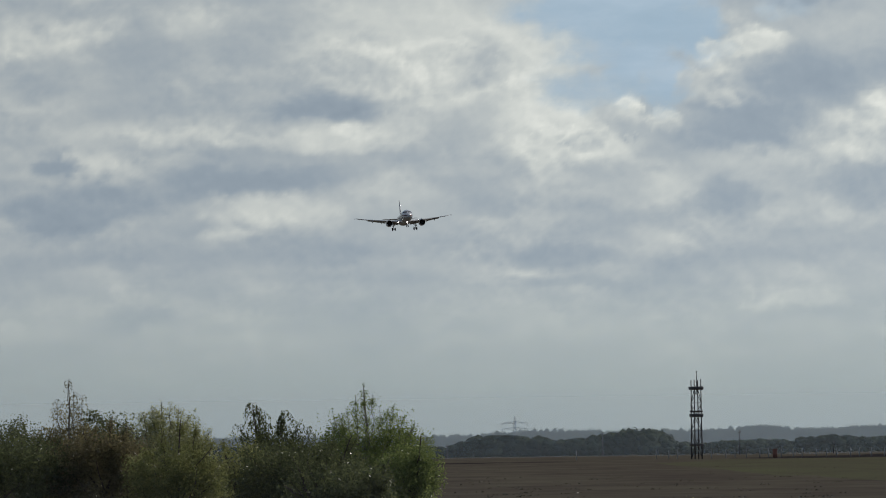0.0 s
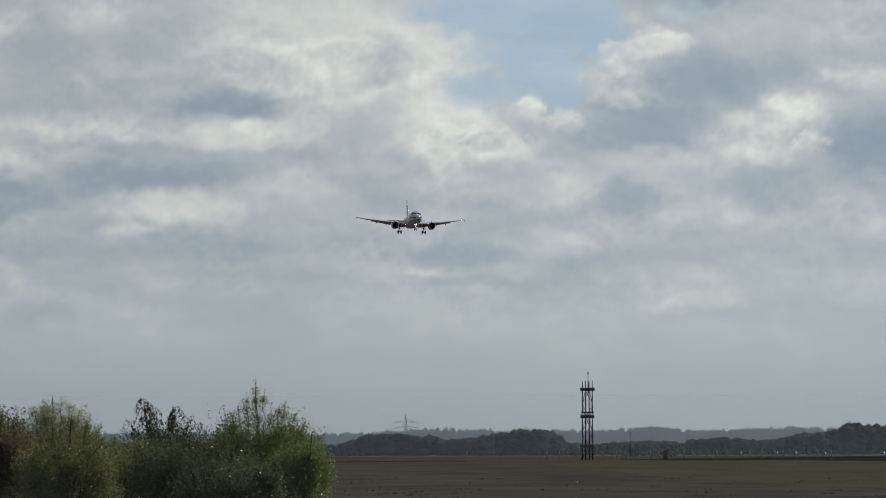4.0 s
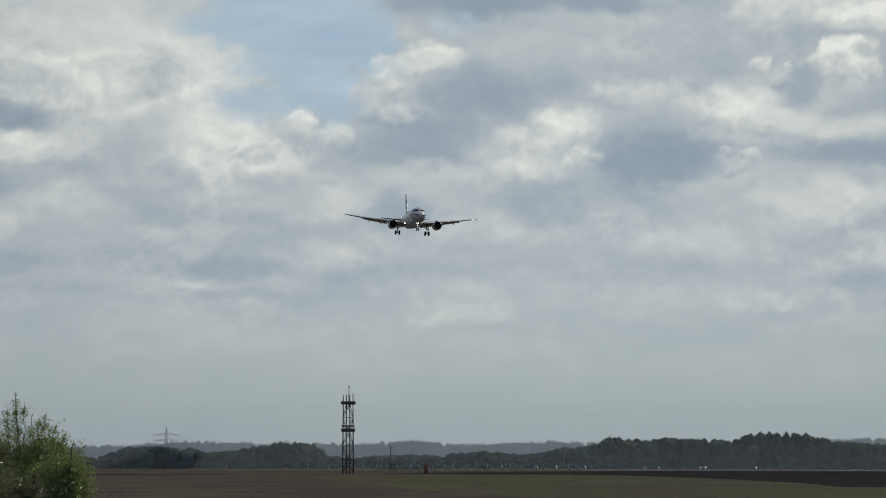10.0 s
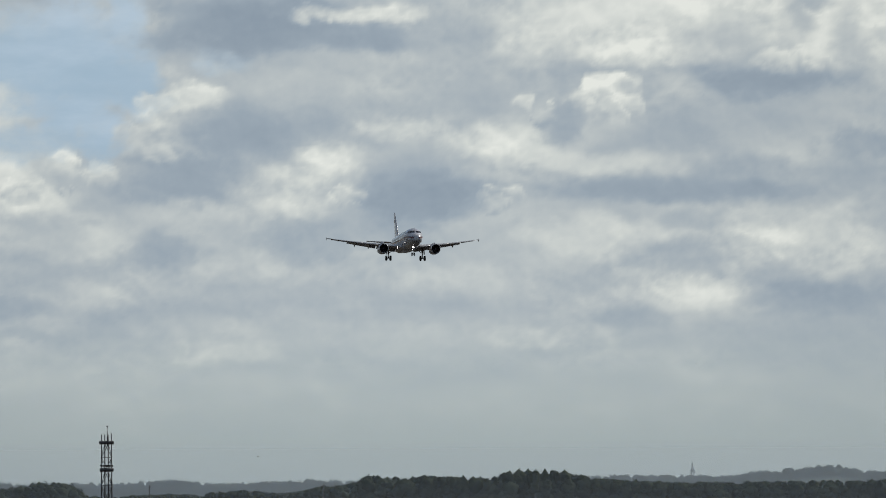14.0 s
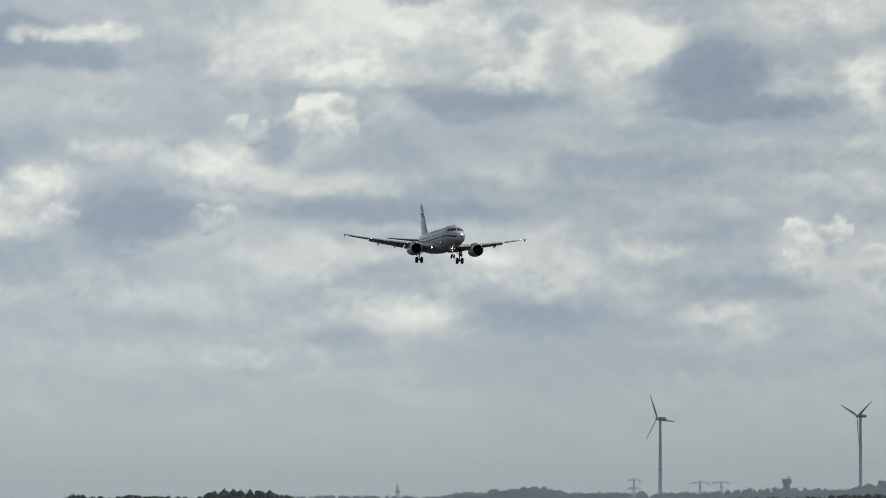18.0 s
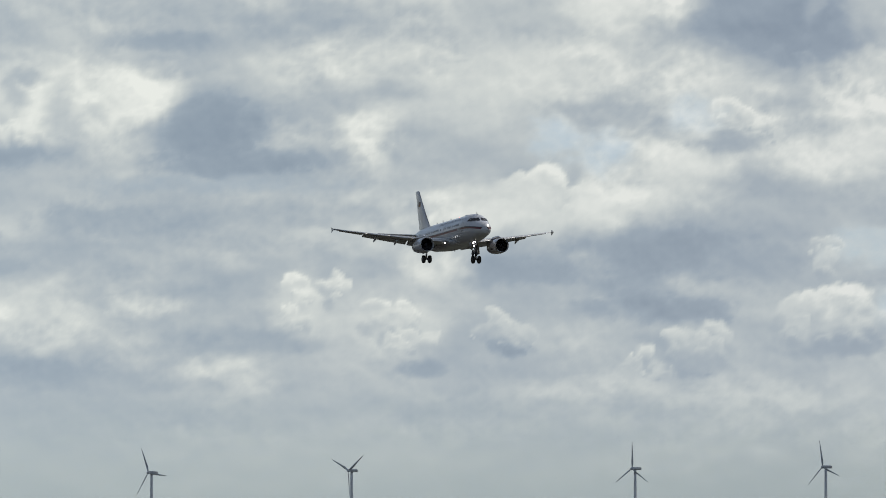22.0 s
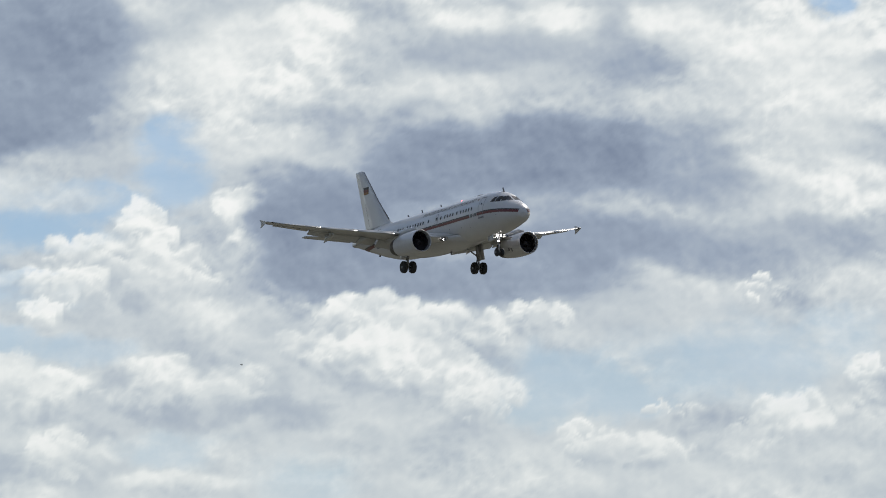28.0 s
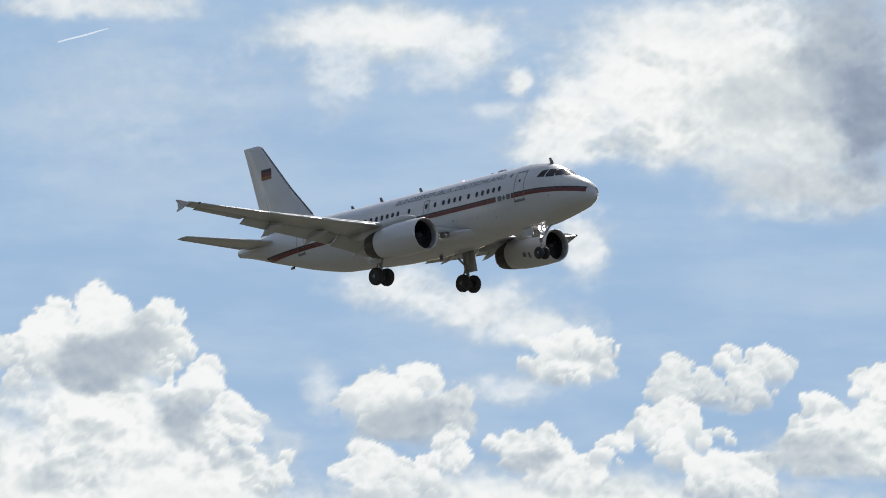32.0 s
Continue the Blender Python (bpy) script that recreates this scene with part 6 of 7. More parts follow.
                for p in arc[1:]:
                    length = rng.uniform(0.05, 0.40)
                    for _ in range(max(2, count // 38)):
                        w = rng.uniform(0, 1)
                        q.append(np.array(p) + rng.normal(0, 0.018, 3) - [0, 0, length * w])
        else:
            for j in range(10):
                u = rng.uniform(0.25, 1.0)
                a = shoot[int(u * 8)]
                side = rng.uniform(-1, 1)
                reach = spread * (1.15 - u) * rng.uniform(0.6, 1.3)
                b = a + Vector((side * reach, rng.uniform(-1, 1) * reach * 0.6, reach * rng.uniform(0.3, 1.0)))
                wood_shape.append(tube(a, b, 0.006, 0.002, 4))
                for _ in range(count // 5):
                    q.append(np.array(a.lerp(b, rng.uniform(0.1, 1.05))) + rng.normal(0, 0.065, 3))
            for _ in range(count // 8):
                q.append(np.array(shoot[rng.randint(3, 9)]) + rng.normal(0, 0.05, 3))
        limb = part("shoot", join(*wood_shape), bark, t)
        if q:
            leaf_part("leaves", q, rng.uniform(0.75, 1.3, len(q)) * size * (0.85 if droop else 0.78), 0.9 if droop else 0.45, rng, mat, limb)
    return t


D = 200.0
SCALE = D * math.tan(radians(1.0))  # metres to a degree at that distance


def up(el):
    return EYE + SCALE * el


shrub("birch", -0.55, D, (1.62, up(0.20)), ((-0.14, up(0.475), 0.36, 420), (0.10, up(0.40), 0.3, 260), (-0.36, up(0.39), 0.3, 260), (0.66, up(0.335), 0.26, 240), (0.50, up(0.30), 0.26, 200), (-0.95, up(0.262), 0.18, 90), (-0.62, up(0.30), 0.26, 200), (0.28, up(0.31), 0.28, 240), (-0.78, up(0.25), 0.24, 160), (0.92, up(0.24), 0.26, 160), (1.2, up(0.18), 0.26, 160)),
      LEAF_GREEN, "green birch with spiky leading shoots and wet leaves", leaves=15000, size=0.05, seed=1, bark=BARK)
shrub("birch", -0.28, D - 6, (0.85, up(0.05)), ((0.4, up(0.10), 0.2, 60),), LEAF_GREEN, "low green birch scrub with wet leaves", leaves=7000, size=0.055, seed=2)
shrub("birch", -1.28, D + 1, (1.0, up(0.11)), ((-0.52, up(0.350), 0.34, 420), (-0.40, up(0.31), 0.3, 300), (0.32, up(0.29), 0.26, 380), (0.25, up(0.24), 0.3, 260), (0.70, up(0.20), 0.3, 260), (0.95, up(0.165), 0.34, 260), (-0.85, up(0.18), 0.3, 260), (-0.1, up(0.19), 0.3, 240)),
      LEAF_DARK, "dark sapling with drooping feathered branches", leaves=8000, size=0.062, hang=0.7, seed=3, droop=True)
shrub("willow_bush", -2.08, D - 4, (1.1, up(0.27)), ((-0.1, up(0.36), 0.42, 320), (0.12, up(0.345), 0.42, 300), (0.35, up(0.32), 0.4, 300), (-0.35, up(0.335), 0.4, 280), (-0.6, up(0.29), 0.36, 240), (0.6, up(0.26), 0.36, 240), (0.85, up(0.2), 0.36, 220), (1.15, up(0.14), 0.4, 180)),
      LEAF_PALE, "pale grey-green willow bush with thin upright shoots", "bush", leaves=9500, size=0.048, hang=0.1, seed=4)
shrub("willow_bush", -2.0, D - 14, (1.15, up(0.08)), ((0.5, up(0.16), 0.4, 260), (-0.4, up(0.2), 0.4, 260), (0.1, up(0.22), 0.4, 260), (0.9, up(0.06), 0.4, 200)), LEAF_OLIVE, "olive and yellow bush with wet leaves", "bush", leaves=10000, size=0.055, seed=5)
shrub("bush", -1.5, D - 8, (1.1, up(0.0)), ((0.3, up(0.06), 0.3, 160), (-0.5, up(0.08), 0.3, 160)), LEAF_OLIVE, "low olive bush between the saplings", "bush", leaves=8000, size=0.055, seed=15)
shrub("birch", -2.82, D + 3, (0.95, up(0.28)), ((0.05, up(0.54), 0.30, 130), (0.42, up(0.42), 0.22, 90), (-0.25, up(0.40), 0.2, 90), (0.2, up(0.44), 0.22, 90)),
      LEAF_RUST, "half-bare birch with brown withered leaves", leaves=7500, size=0.055, hang=0.5, seed=6, bark=BARK, droop=True)
shrub("bush", -2.55, D + 5, (1.0, up(0.28)), ((0.25, up(0.28), 0.2, 80), (0.0, up(0.26), 0.2, 80)), LEAF_DARK, "dense dark bush behind the birches", "bush", leaves=9000, seed=7)
shrub("bush", -3.3, D + 2, (1.3, up(0.25)), ((-0.3, up(0.235), 0.2, 80),), LEAF_DARK, "dense dark bush behind the birches", "bush", leaves=9000, seed=8)
shrub("bush", -3.2, D - 12, (1.5, up(0.10)), (), LEAF_DARK, "dark olive bush with wet leaves", "bush", leaves=9000, seed=9)
shrub("bush", -2.55, D - 12, (1.3, up(0.14)), ((0.6, up(0.2), 0.3, 160), (-0.5, up(0.22), 0.3, 160), (0.2, up(0.24), 0.3, 160)), LEAF_RUST, "brown withered bush with a few green leaves", "bush", leaves=11000, seed=10)
shrub("bush", -1.05, D - 10, (1.6, up(0.02)), (), LEAF_DARK, "dense dark bush with a few green leaves", "bush", leaves=10000, seed=11)
shrub("bush", -0.75, D - 22, (1.3, up(-0.12)), (), LEAF_DARK, "low dark green bush with wet leaves", "bush", leaves=8000, seed=12)
shrub("bush", -4.1, D, (1.5, up(0.2)), (), LEAF_DARK, "dense dark bush behind the birches", "bush", leaves=9000, seed=13)
shrub("bush", 1.82, 165, (0.55, EYE - 1.30), ((0.05, EYE - 1.14, 0.16, 60), (0.22, EYE - 1.18, 0.16, 60), (-0.3, EYE - 1.25, 0.16, 60)), LEAF_OLIVE, "low olive bush with wet leaves in the grass", "bush", leaves=3500, size=0.045, seed=14)

# ---- the airliner: x to starboard, y forward, z up; the nose tip lies at y = 0 ----
_S = (0.30, 0.38, 0.55, 0.9, 1.5, 2.1, 2.9, 4.0, 5.6, 20.0, 23.0, 26.0, 28.5, 30.5, 32.0, 33.2, 33.84)
hull_top = ease(_S, (-0.58, -0.24, 0.02, 0.33, 0.64, 0.91, 1.47, 1.90, 2.07, 2.07, 2.07, 2.04, 1.95, 1.80, 1.62, 1.42, 1.28))
hull_low = ease(_S, (-0.62, -0.94, -1.12, -1.32, -1.53, -1.64, -1.80, -1.97, -2.07, -2.07, -1.93, -1.38, -0.72, -0.15, 0.30, 0.62, 0.74))
hull_wide = ease(_S, (0.02, 0.45, 0.74, 1.05, 1.35, 1.53, 1.68, 1.88, 1.975, 1.975, 1.94, 1.72, 1.38, 1.02, 0.72, 0.45, 0.27))


def hull_ring(s, n=56):
    zt, zl, w = hull_top(s), hull_low(s), hull_wide(s)
    return [Vector((w * math.cos(2 * math.pi * k / n), -s, (zt + zl) / 2 + (zt - zl) / 2 * math.sin(2 * math.pi * k / n))) for k in range(n)]


def on_hull(s, z, side, lift=0.012):
    """The point of the skin at station s and height z on one side, lifted a little."""
    zt, zl, w = hull_top(s), hull_low(s), hull_wide(s)
    h = (zt - zl) / 2
    k = max(-0.999, min(0.999, (z - (zt + zl) / 2) / h))
    c = math.sqrt(1 - k * k)
    nrm = Vector((c / w, 0, k / h)).normalized()
    return Vector((side * (w * c + lift * nrm.x), -s, (zt + zl) / 2 + h * k + lift * nrm.z))


def skin_patch(s0, s1, z0, z1, side, lift=0.012, corner=0.0, ns=8, nz=8, shear=0.0):
    """A rounded panel that follows the skin."""
    rows = []
    for j in range(nz + 1):
        v = j / nz
        inset = 0.0
        if corner:
            d = min(v, 1 - v) * (z1 - z0)
            inset = corner - math.sqrt(max(0, corner**2 - (corner - min(d, corner)) ** 2))
        z = z0 + (z1 - z0) * v
        rows.append([on_hull(s0 + inset + shear * v + (s1 - s0 - 2 * inset) * i / ns, z, side, lift) for i in range(ns + 1)])
    m = ns + 1
    faces = [(j * m + i, j * m + i + 1, (j + 1) * m + i + 1, (j + 1) * m + i) for j in range(nz) for i in range(ns)]
    if side < 0:
        faces = [f[::-1] for f in faces]
    return [p for r in rows for p in r], [f[::-1] for f in faces]


def seam(s0, s1, z0, z1, side, w=0.035):
    return join(skin_patch(s0, s1, z0, z0 + w, side, ns=6, nz=1), skin_patch(s0, s1, z1 - w, z1, side, ns=6, nz=1),
                skin_patch(s0, s0 + w, z0, z1, side, ns=1, nz=10), skin_patch(s1 - w, s1, z0, z1, side, ns=1, nz=10))


def aerofoil(le, chord, t, x, z, twist=0.0, n=11):
    """A closed wing section at span x; le is the leading edge's station."""
    up, low = [], []
    for k in range(n):
        u = 0.5 - 0.5 * math.cos(math.pi * k / (n - 1))
        th = 5 * t * (0.2969 * math.sqrt(u) - 0.126 * u - 0.3516 * u**2 + 0.2843 * u**3 - 0.1036 * u**4)
        camber = 0.018 * math.sin(math.pi * u)
        up.append((u, camber + th))
        low.append((u, camber - th * 0.85))
    pts = up + low[-2:0:-1]
    tw = radians(twist)
    return [Vector((x, -(le + chord * (u * math.cos(tw) + v * math.sin(tw))), z + chord * (v * math.cos(tw) - u * math.sin(tw)))) for u, v in pts]


WING = ((1.2, 10.9, 6.9, 0.135, -1.42), (1.97, 11.35, 6.45, 0.135, -1.32), (4.0, 12.45, 5.25, 0.125, -1.08), (6.4, 13.72, 4.0, 0.115, -0.76),
        (9.0, 15.08, 3.28, 0.11, -0.40), (12.0, 16.65, 2.55, 0.108, 0.05), (15.0, 18.2, 1.85, 0.105, 0.56), (16.9, 19.2, 1.42, 0.10, 0.90))
wing_le = ease([w[0] for w in WING], [w[1] for w in WING])
wing_chord = ease([w[0] for w in WING], [w[2] for w in WING])
wing_z = ease([w[0] for w in WING], [w[4] for w in WING])


def wheel(parent, x, y, z, r, w):
    t = part("wheel", spin(((-w * 0.5, r * 0.62), (-w * 0.5, r * 0.80), (-w * 0.42, r * 0.93), (-w * 0.22, r), (w * 0.22, r), (w * 0.42, r * 0.93), (w * 0.5, r * 0.80), (w * 0.5, r * 0.62)), 32, (x, y, z), "x"), RUBBER, parent, "black rubber tyre")
    for s in (-1, 1):
        part("rim", spin(((s * w * 0.34, r * 0.60), (s * w * 0.50, r * 0.62), (s * w * 0.44, r * 0.5), (s * w * 0.40, r * 0.30), (s * w * 0.52, r * 0.22), (s * w * 0.52, r * 0.05)), 24, (x, y, z), "x"), STEEL, t, "grey metal rim")


def mirror(shape, side):
    v, f = shape
    if side > 0:
        return v, f
    return [Vector((-p[0], p[1], p[2])) for p in v], [q[::-1] for q in f]


def build_engine(plane, side):
    cx, cz, s0 = 5.73 * side, -2.02, 9.75
    eng = part("engine", spin([(-(s0 + a), r) for a, r in ((0.05, 1.03), (0.15, 1.055), (0.5, 1.09), (1.2, 1.115), (2.2, 1.105), (3.1, 1.05), (3.9, 0.955), (4.5, 0.865), (4.5, 0.82))], 56, (cx, 0, cz), caps=False), WHITE, plane, "white engine nacelle")
    part("intake_lip", spin([(-(s0 + a), r) for a, r in ((0.45, 0.895), (0.20, 0.915), (0.06, 0.955), (0.0, 0.985), (-0.012, 1.005), (0.01, 1.025), (0.07, 1.045), (0.27, 1.076))], 56, (cx, 0, cz), caps=False), METAL, eng, "polished metal lip")
    part("intake_duct", spin([(-(s0 + a), r) for a, r in ((0.40, 0.905), (0.7, 0.92), (1.0, 0.95), (1.2, 0.95))], 48, (cx, 0, cz), caps=False), FANDARK, eng, "dark grey intake lining")
    part("exhaust_ring", spin([(-(s0 + a), r) for a, r in ((4.0, 0.945), (4.5, 0.868), (4.9, 0.78), (5.1, 0.72), (5.1, 0.68), (4.4, 0.78))], 56, (cx, 0, cz), caps=False), DARKMETAL, eng, "dark heat-stained exhaust ring")
    part("exhaust_cone", spin([(-(s0 + a), r) for a, r in ((4.2, 0.5), (4.8, 0.42), (5.5, 0.18), (5.7, 0.03))], 32, (cx, 0, cz)), DARKMETAL, eng)
    part("fan", spin([(-(s0 + a), r) for a, r in ((0.95, 0.95), (1.0, 0.3), (1.02, 0.05))], 36, (cx, 0, cz)), FANDARK, eng, "dark fan disc")
    blades = []
    for k in range(22):
        a0 = 2 * math.pi * k / 22
        c, s = math.cos(a0), math.sin(a0)
        c2, s2 = math.cos(a0 + 0.2), math.sin(a0 + 0.2)
        blades.append(([Vector((cx + r * cc, -(s0 + y), cz + r * ss)) for r, cc, ss, y in ((0.3, c, s, 0.75), (0.94, c, s, 0.78), (0.94, c2, s2, 0.92), (0.3, c2, s2, 0.95))], [(0, 1, 2, 3)]))
    part("fan_blades", join(*blades), FANDARK, eng)
    part("spinner", spin([(-(s0 + a), r) for a, r in ((0.38, 0.02), (0.48, 0.12), (0.7, 0.24), (0.95, 0.32))], 28, (cx, 0, cz)), FANDARK, eng)
    rings = []
    for s, w, zl, zh in ((10.6, 0.05, -0.86, -0.80), (11.6, 0.17, -0.95, -0.55), (13.3, 0.24, -1.0, -0.52), (14.6, 0.22, -1.3, -0.85), (15.6, 0.16, -1.55, -0.92), (17.0, 0.04, -1.25, -1.05)):
        rings.append([Vector((cx - w, -s, zl)), Vector((cx + w, -s, zl)), Vector((cx + w, -s, zh)), Vector((cx, -s, zh + 0.06)), Vector((cx - w, -s, zh))])
    part("pylon", loft(rings), WHITE, eng)
    for k, (s, ang) in enumerate(((1.55, 205), (2.0, 200))):
        a = radians(ang) if side > 0 else radians(180 - ang)
        p = Vector((cx + 1.11 * math.cos(a), -(s0 + s), cz + 1.11 * math.sin(a)))
        part("vent", box(p, (0.07, 0.16 + 0.1 * k, 0.40 - 0.1 * k), Matrix.Rotation(a, 3, "Y").inverted()), SEAM, eng)
    # strake on the inboard shoulder
    a = radians(142) if side > 0 else radians(38)
    p = Vector((cx + 1.09 * math.cos(a), 0, cz + 1.09 * math.sin(a)))
    o = Vector((math.cos(a), 0, math.sin(a)))
    part("strake", ([p + Vector((0, -11.2, 0)), p + Vector((0, -12.5, 0)), p + o * 0.36 + Vector((0, -12.5, 0)), p + o * 0.3 + Vector((0, -12.0, 0)),
                     p + Vector((0.03, -11.2, 0)), p + Vector((0.03, -12.5, 0)), p + o * 0.36 + Vector((0.03, -12.5, 0)), p + o * 0.3 + Vector((0.03, -12.0, 0))],
                    [(0, 1, 2, 3), (7, 6, 5, 4), (0, 3, 7, 4), (3, 2, 6, 7), (2, 1, 5, 6), (1, 0, 4, 5)]), WHITE, eng, smooth=False)


def build_wing(plane, side):
    rings = [aerofoil(le, c, t, x, z, twist=2.0 - 3.5 * x / 17) for x, le, c, t, z in WING]
    wing = part("wing", mirror(loft(rings), side), BELLY, plane, "pale grey swept wing")
    # slats, pushed forward and down along the leading edge
    for x0, x1 in ((2.5, 5.1), (6.5, 9.5), (9.55, 12.5), (12.55, 16.2)):
        rings = []
        for k in range(5):
            x = x0 + (x1 - x0) * k / 4
            c = wing_chord(x)
            rings.append(aerofoil(wing_le(x) - 0.05 * c - 0.06, 0.16 * c + 0.1, 0.20, x, wing_z(x) - 0.035 * c, twist=-16))
        part("slat", mirror(loft(rings), side), BELLY, wing)
    # flaps, let down behind the trailing edge
    for x0, x1 in ((2.1, 6.25), (6.45, 12.6)):
        rings = []
        for k in range(6):
            x = x0 + (x1 - x0) * k / 5
            c = wing_chord(x)
            fc = 0.29 * c if x > 6.4 else 1.25
            te = wing_le(x) + c
            rings.append(aerofoil(te - fc * 0.42, fc, 0.13, x, wing_z(x) - c * math.sin(radians(2.0 - 3.5 * x / 17)) - 0.02, twist=27))
        part("flap", mirror(loft(rings), side), BELLY, wing)
    # aileron a touch down
    rings = []
    for x in (12.75, 14.3, 15.9):
        c = wing_chord(x)
        rings.append(aerofoil(wing_le(x) + c * 0.76, c * 0.27, 0.09, x, wing_z(x) - 0.01, twist=6))
    part("aileron", mirror(loft(rings), side), BELLY, wing)
    # flap track fairings
    for x, length in ((3.9, 2.6), (7.9, 2.5), (10.9, 2.2)):
        te = wing_le(x) + wing_chord(x)
        z0 = wing_z(x) - 0.30
        rings = []
        for u, w, h in ((0, 0.04, 0.05), (0.2, 0.15, 0.2), (0.5, 0.18, 0.27), (0.8, 0.12, 0.2), (1.0, 0.02, 0.03)):
            y = -(te - 1.5 + length * u)
            drop = 0.65 * max(0, u - 0.45) ** 1.2 * 1.6
            rings.append([Vector((x + w * math.cos(2 * math.pi * k / 12), y, z0 - drop + h * math.sin(2 * math.pi * k / 12))) for k in range(12)])
        part("flap_fairing", mirror(loft(rings), side), BELLY, wing)
    # wing-tip fence
    tip = []
    for x in (16.91, 16.96):
        tip.append([Vector((x + d, -s, z)) for s, z, d in ((19.3, 0.9, 0), (20.3, 1.22, 0.06), (20.66, 1.28, 0.07), (20.5, 1.02, 0.03), (20.56, 0.9, 0), (20.5, 0.7, 0.02), (20.66, 0.48, 0.05), (20.32, 0.54, 0.05))])
    part("tip_fence", mirror(loft(tip), side), BELLY, wing, "arrow-shaped white tip fence", smooth=False)
    part("navigation_light", spin(((-0.12, 0.02), (0, 0.07), (0.12, 0.02)), 10, (16.5 * side, -(wing_le(16.5) - 0.02), wing_z(16.5))), GLASS, wing)


def build_gear(plane):
    for side in (1, -1):
        x, y = 3.8 * side, -16.23
        g = part("main_gear", join(tube((x * 0.98, y, -1.2), (x, y, -2.75), 0.19, 0.17, 14), tube((x, y, -2.7), (x, y, -3.62), 0.11, 0.11, 12)), GEARWHITE, plane, "grey main landing gear leg")
        part("side_stay", tube((x * 0.55, y + 0.2, -1.5), (x, y, -2.55), 0.075, n=8), GEARWHITE, g)
        part("drag_link", join(tube((x, y - 0.2, -2.6), (x, y - 0.42, -3.05), 0.05, n=8), tube((x, y - 0.42, -3.05), (x, y - 0.15, -3.5), 0.05, n=8)), GEARWHITE, g)
        part("axle", tube((x - 0.55, y, -3.62), (x + 0.55, y, -3.62), 0.09, n=12), STEEL, g)
        part("leg_door", box((x + 0.32 * side, y - 0.1, -2.05), (0.07, 1.15, 1.55), Matrix.Rotation(radians(-7 * side), 3, "Y")), WHITE, g, "white leg door")
        part("hinged_door", box((x * 0.62, y + 0.55, -2.02), (0.5, 0.6, 0.05)), WHITE, g)
        for d in (-0.46, 0.46):
            wheel(g, x + d, y, -3.62, 0.575, 0.41)
    y = -5.26
    g = part("nose_gear", join(tube((0, y - 0.1, -1.8), (0, y, -2.95), 0.11, 0.10, 12), tube((0, y, -2.9), (0, y, -3.66), 0.07, 0.07, 10)), GEARWHITE, plane, "grey nose landing gear leg")
    part("drag_strut", tube((0, y + 1.1, -1.9), (0, y, -2.8), 0.06, n=8), GEARWHITE, g)
    part("axle", tube((-0.34, y, -3.66), (0.34, y, -3.66), 0.06, n=10), STEEL, g)
    for d in (-0.26, 0.26):
        wheel(g, d, y, -3.66, 0.39, 0.23)
    for s in (-1, 1):
        part("gear_door", box((0.42 * s, y - 0.75, -2.2), (0.05, 1.0, 0.55), Matrix.Rotation(radians(6 * s), 3, "Y")), WHITE, g, "white nose gear door")
        part("taxi_lamp", spin(((-0.05, 0.065), (0.05, 0.06), (0.07, 0.02)), 16, (0.2 * s, y + 0.12, -2.15)), LAMP, g, "lit white lamp")
    part("takeoff_lamp", spin(((-0.05, 0.065), (0.05, 0.06), (0.07, 0.02)), 16, (0.1, y + 0.14, -2.62)), LAMP, g, "lit white lamp")


def letters(text, s_front, s_back, z_mid, height, side, parent):
    """Painted capitals laid on the curved skin."""
    curve = bpy.data.curves.new("letters", "FONT")
    curve.body, curve.size = text, 1.0
    tmp = new("letters", curve)
    me = bpy.data.meshes.new_from_object(tmp.evaluated_get(bpy.context.evaluated_depsgraph_get()))
    bpy.data.objects.remove(tmp)
    x = np.array([v.co[:2] for v in me.vertices])
    lo, hi = x.min(0), x.max(0)
    for v in me.vertices:
        u, w = (v.co.x - lo[0]) / (hi[0] - lo[0]), (v.co.y - lo[1]) / (hi[1] - lo[1])
        s = s_back + (s_front - s_back) * u if side > 0 else s_front + (s_back - s_front) * u
        v.co = on_hull(s, z_mid + height * (w - 0.5), side, 0.014)
    me.materials.append(INK)
    ob = new("lettering", me)
    ob.parent = parent
    return tagged(ob, "black painted capitals")


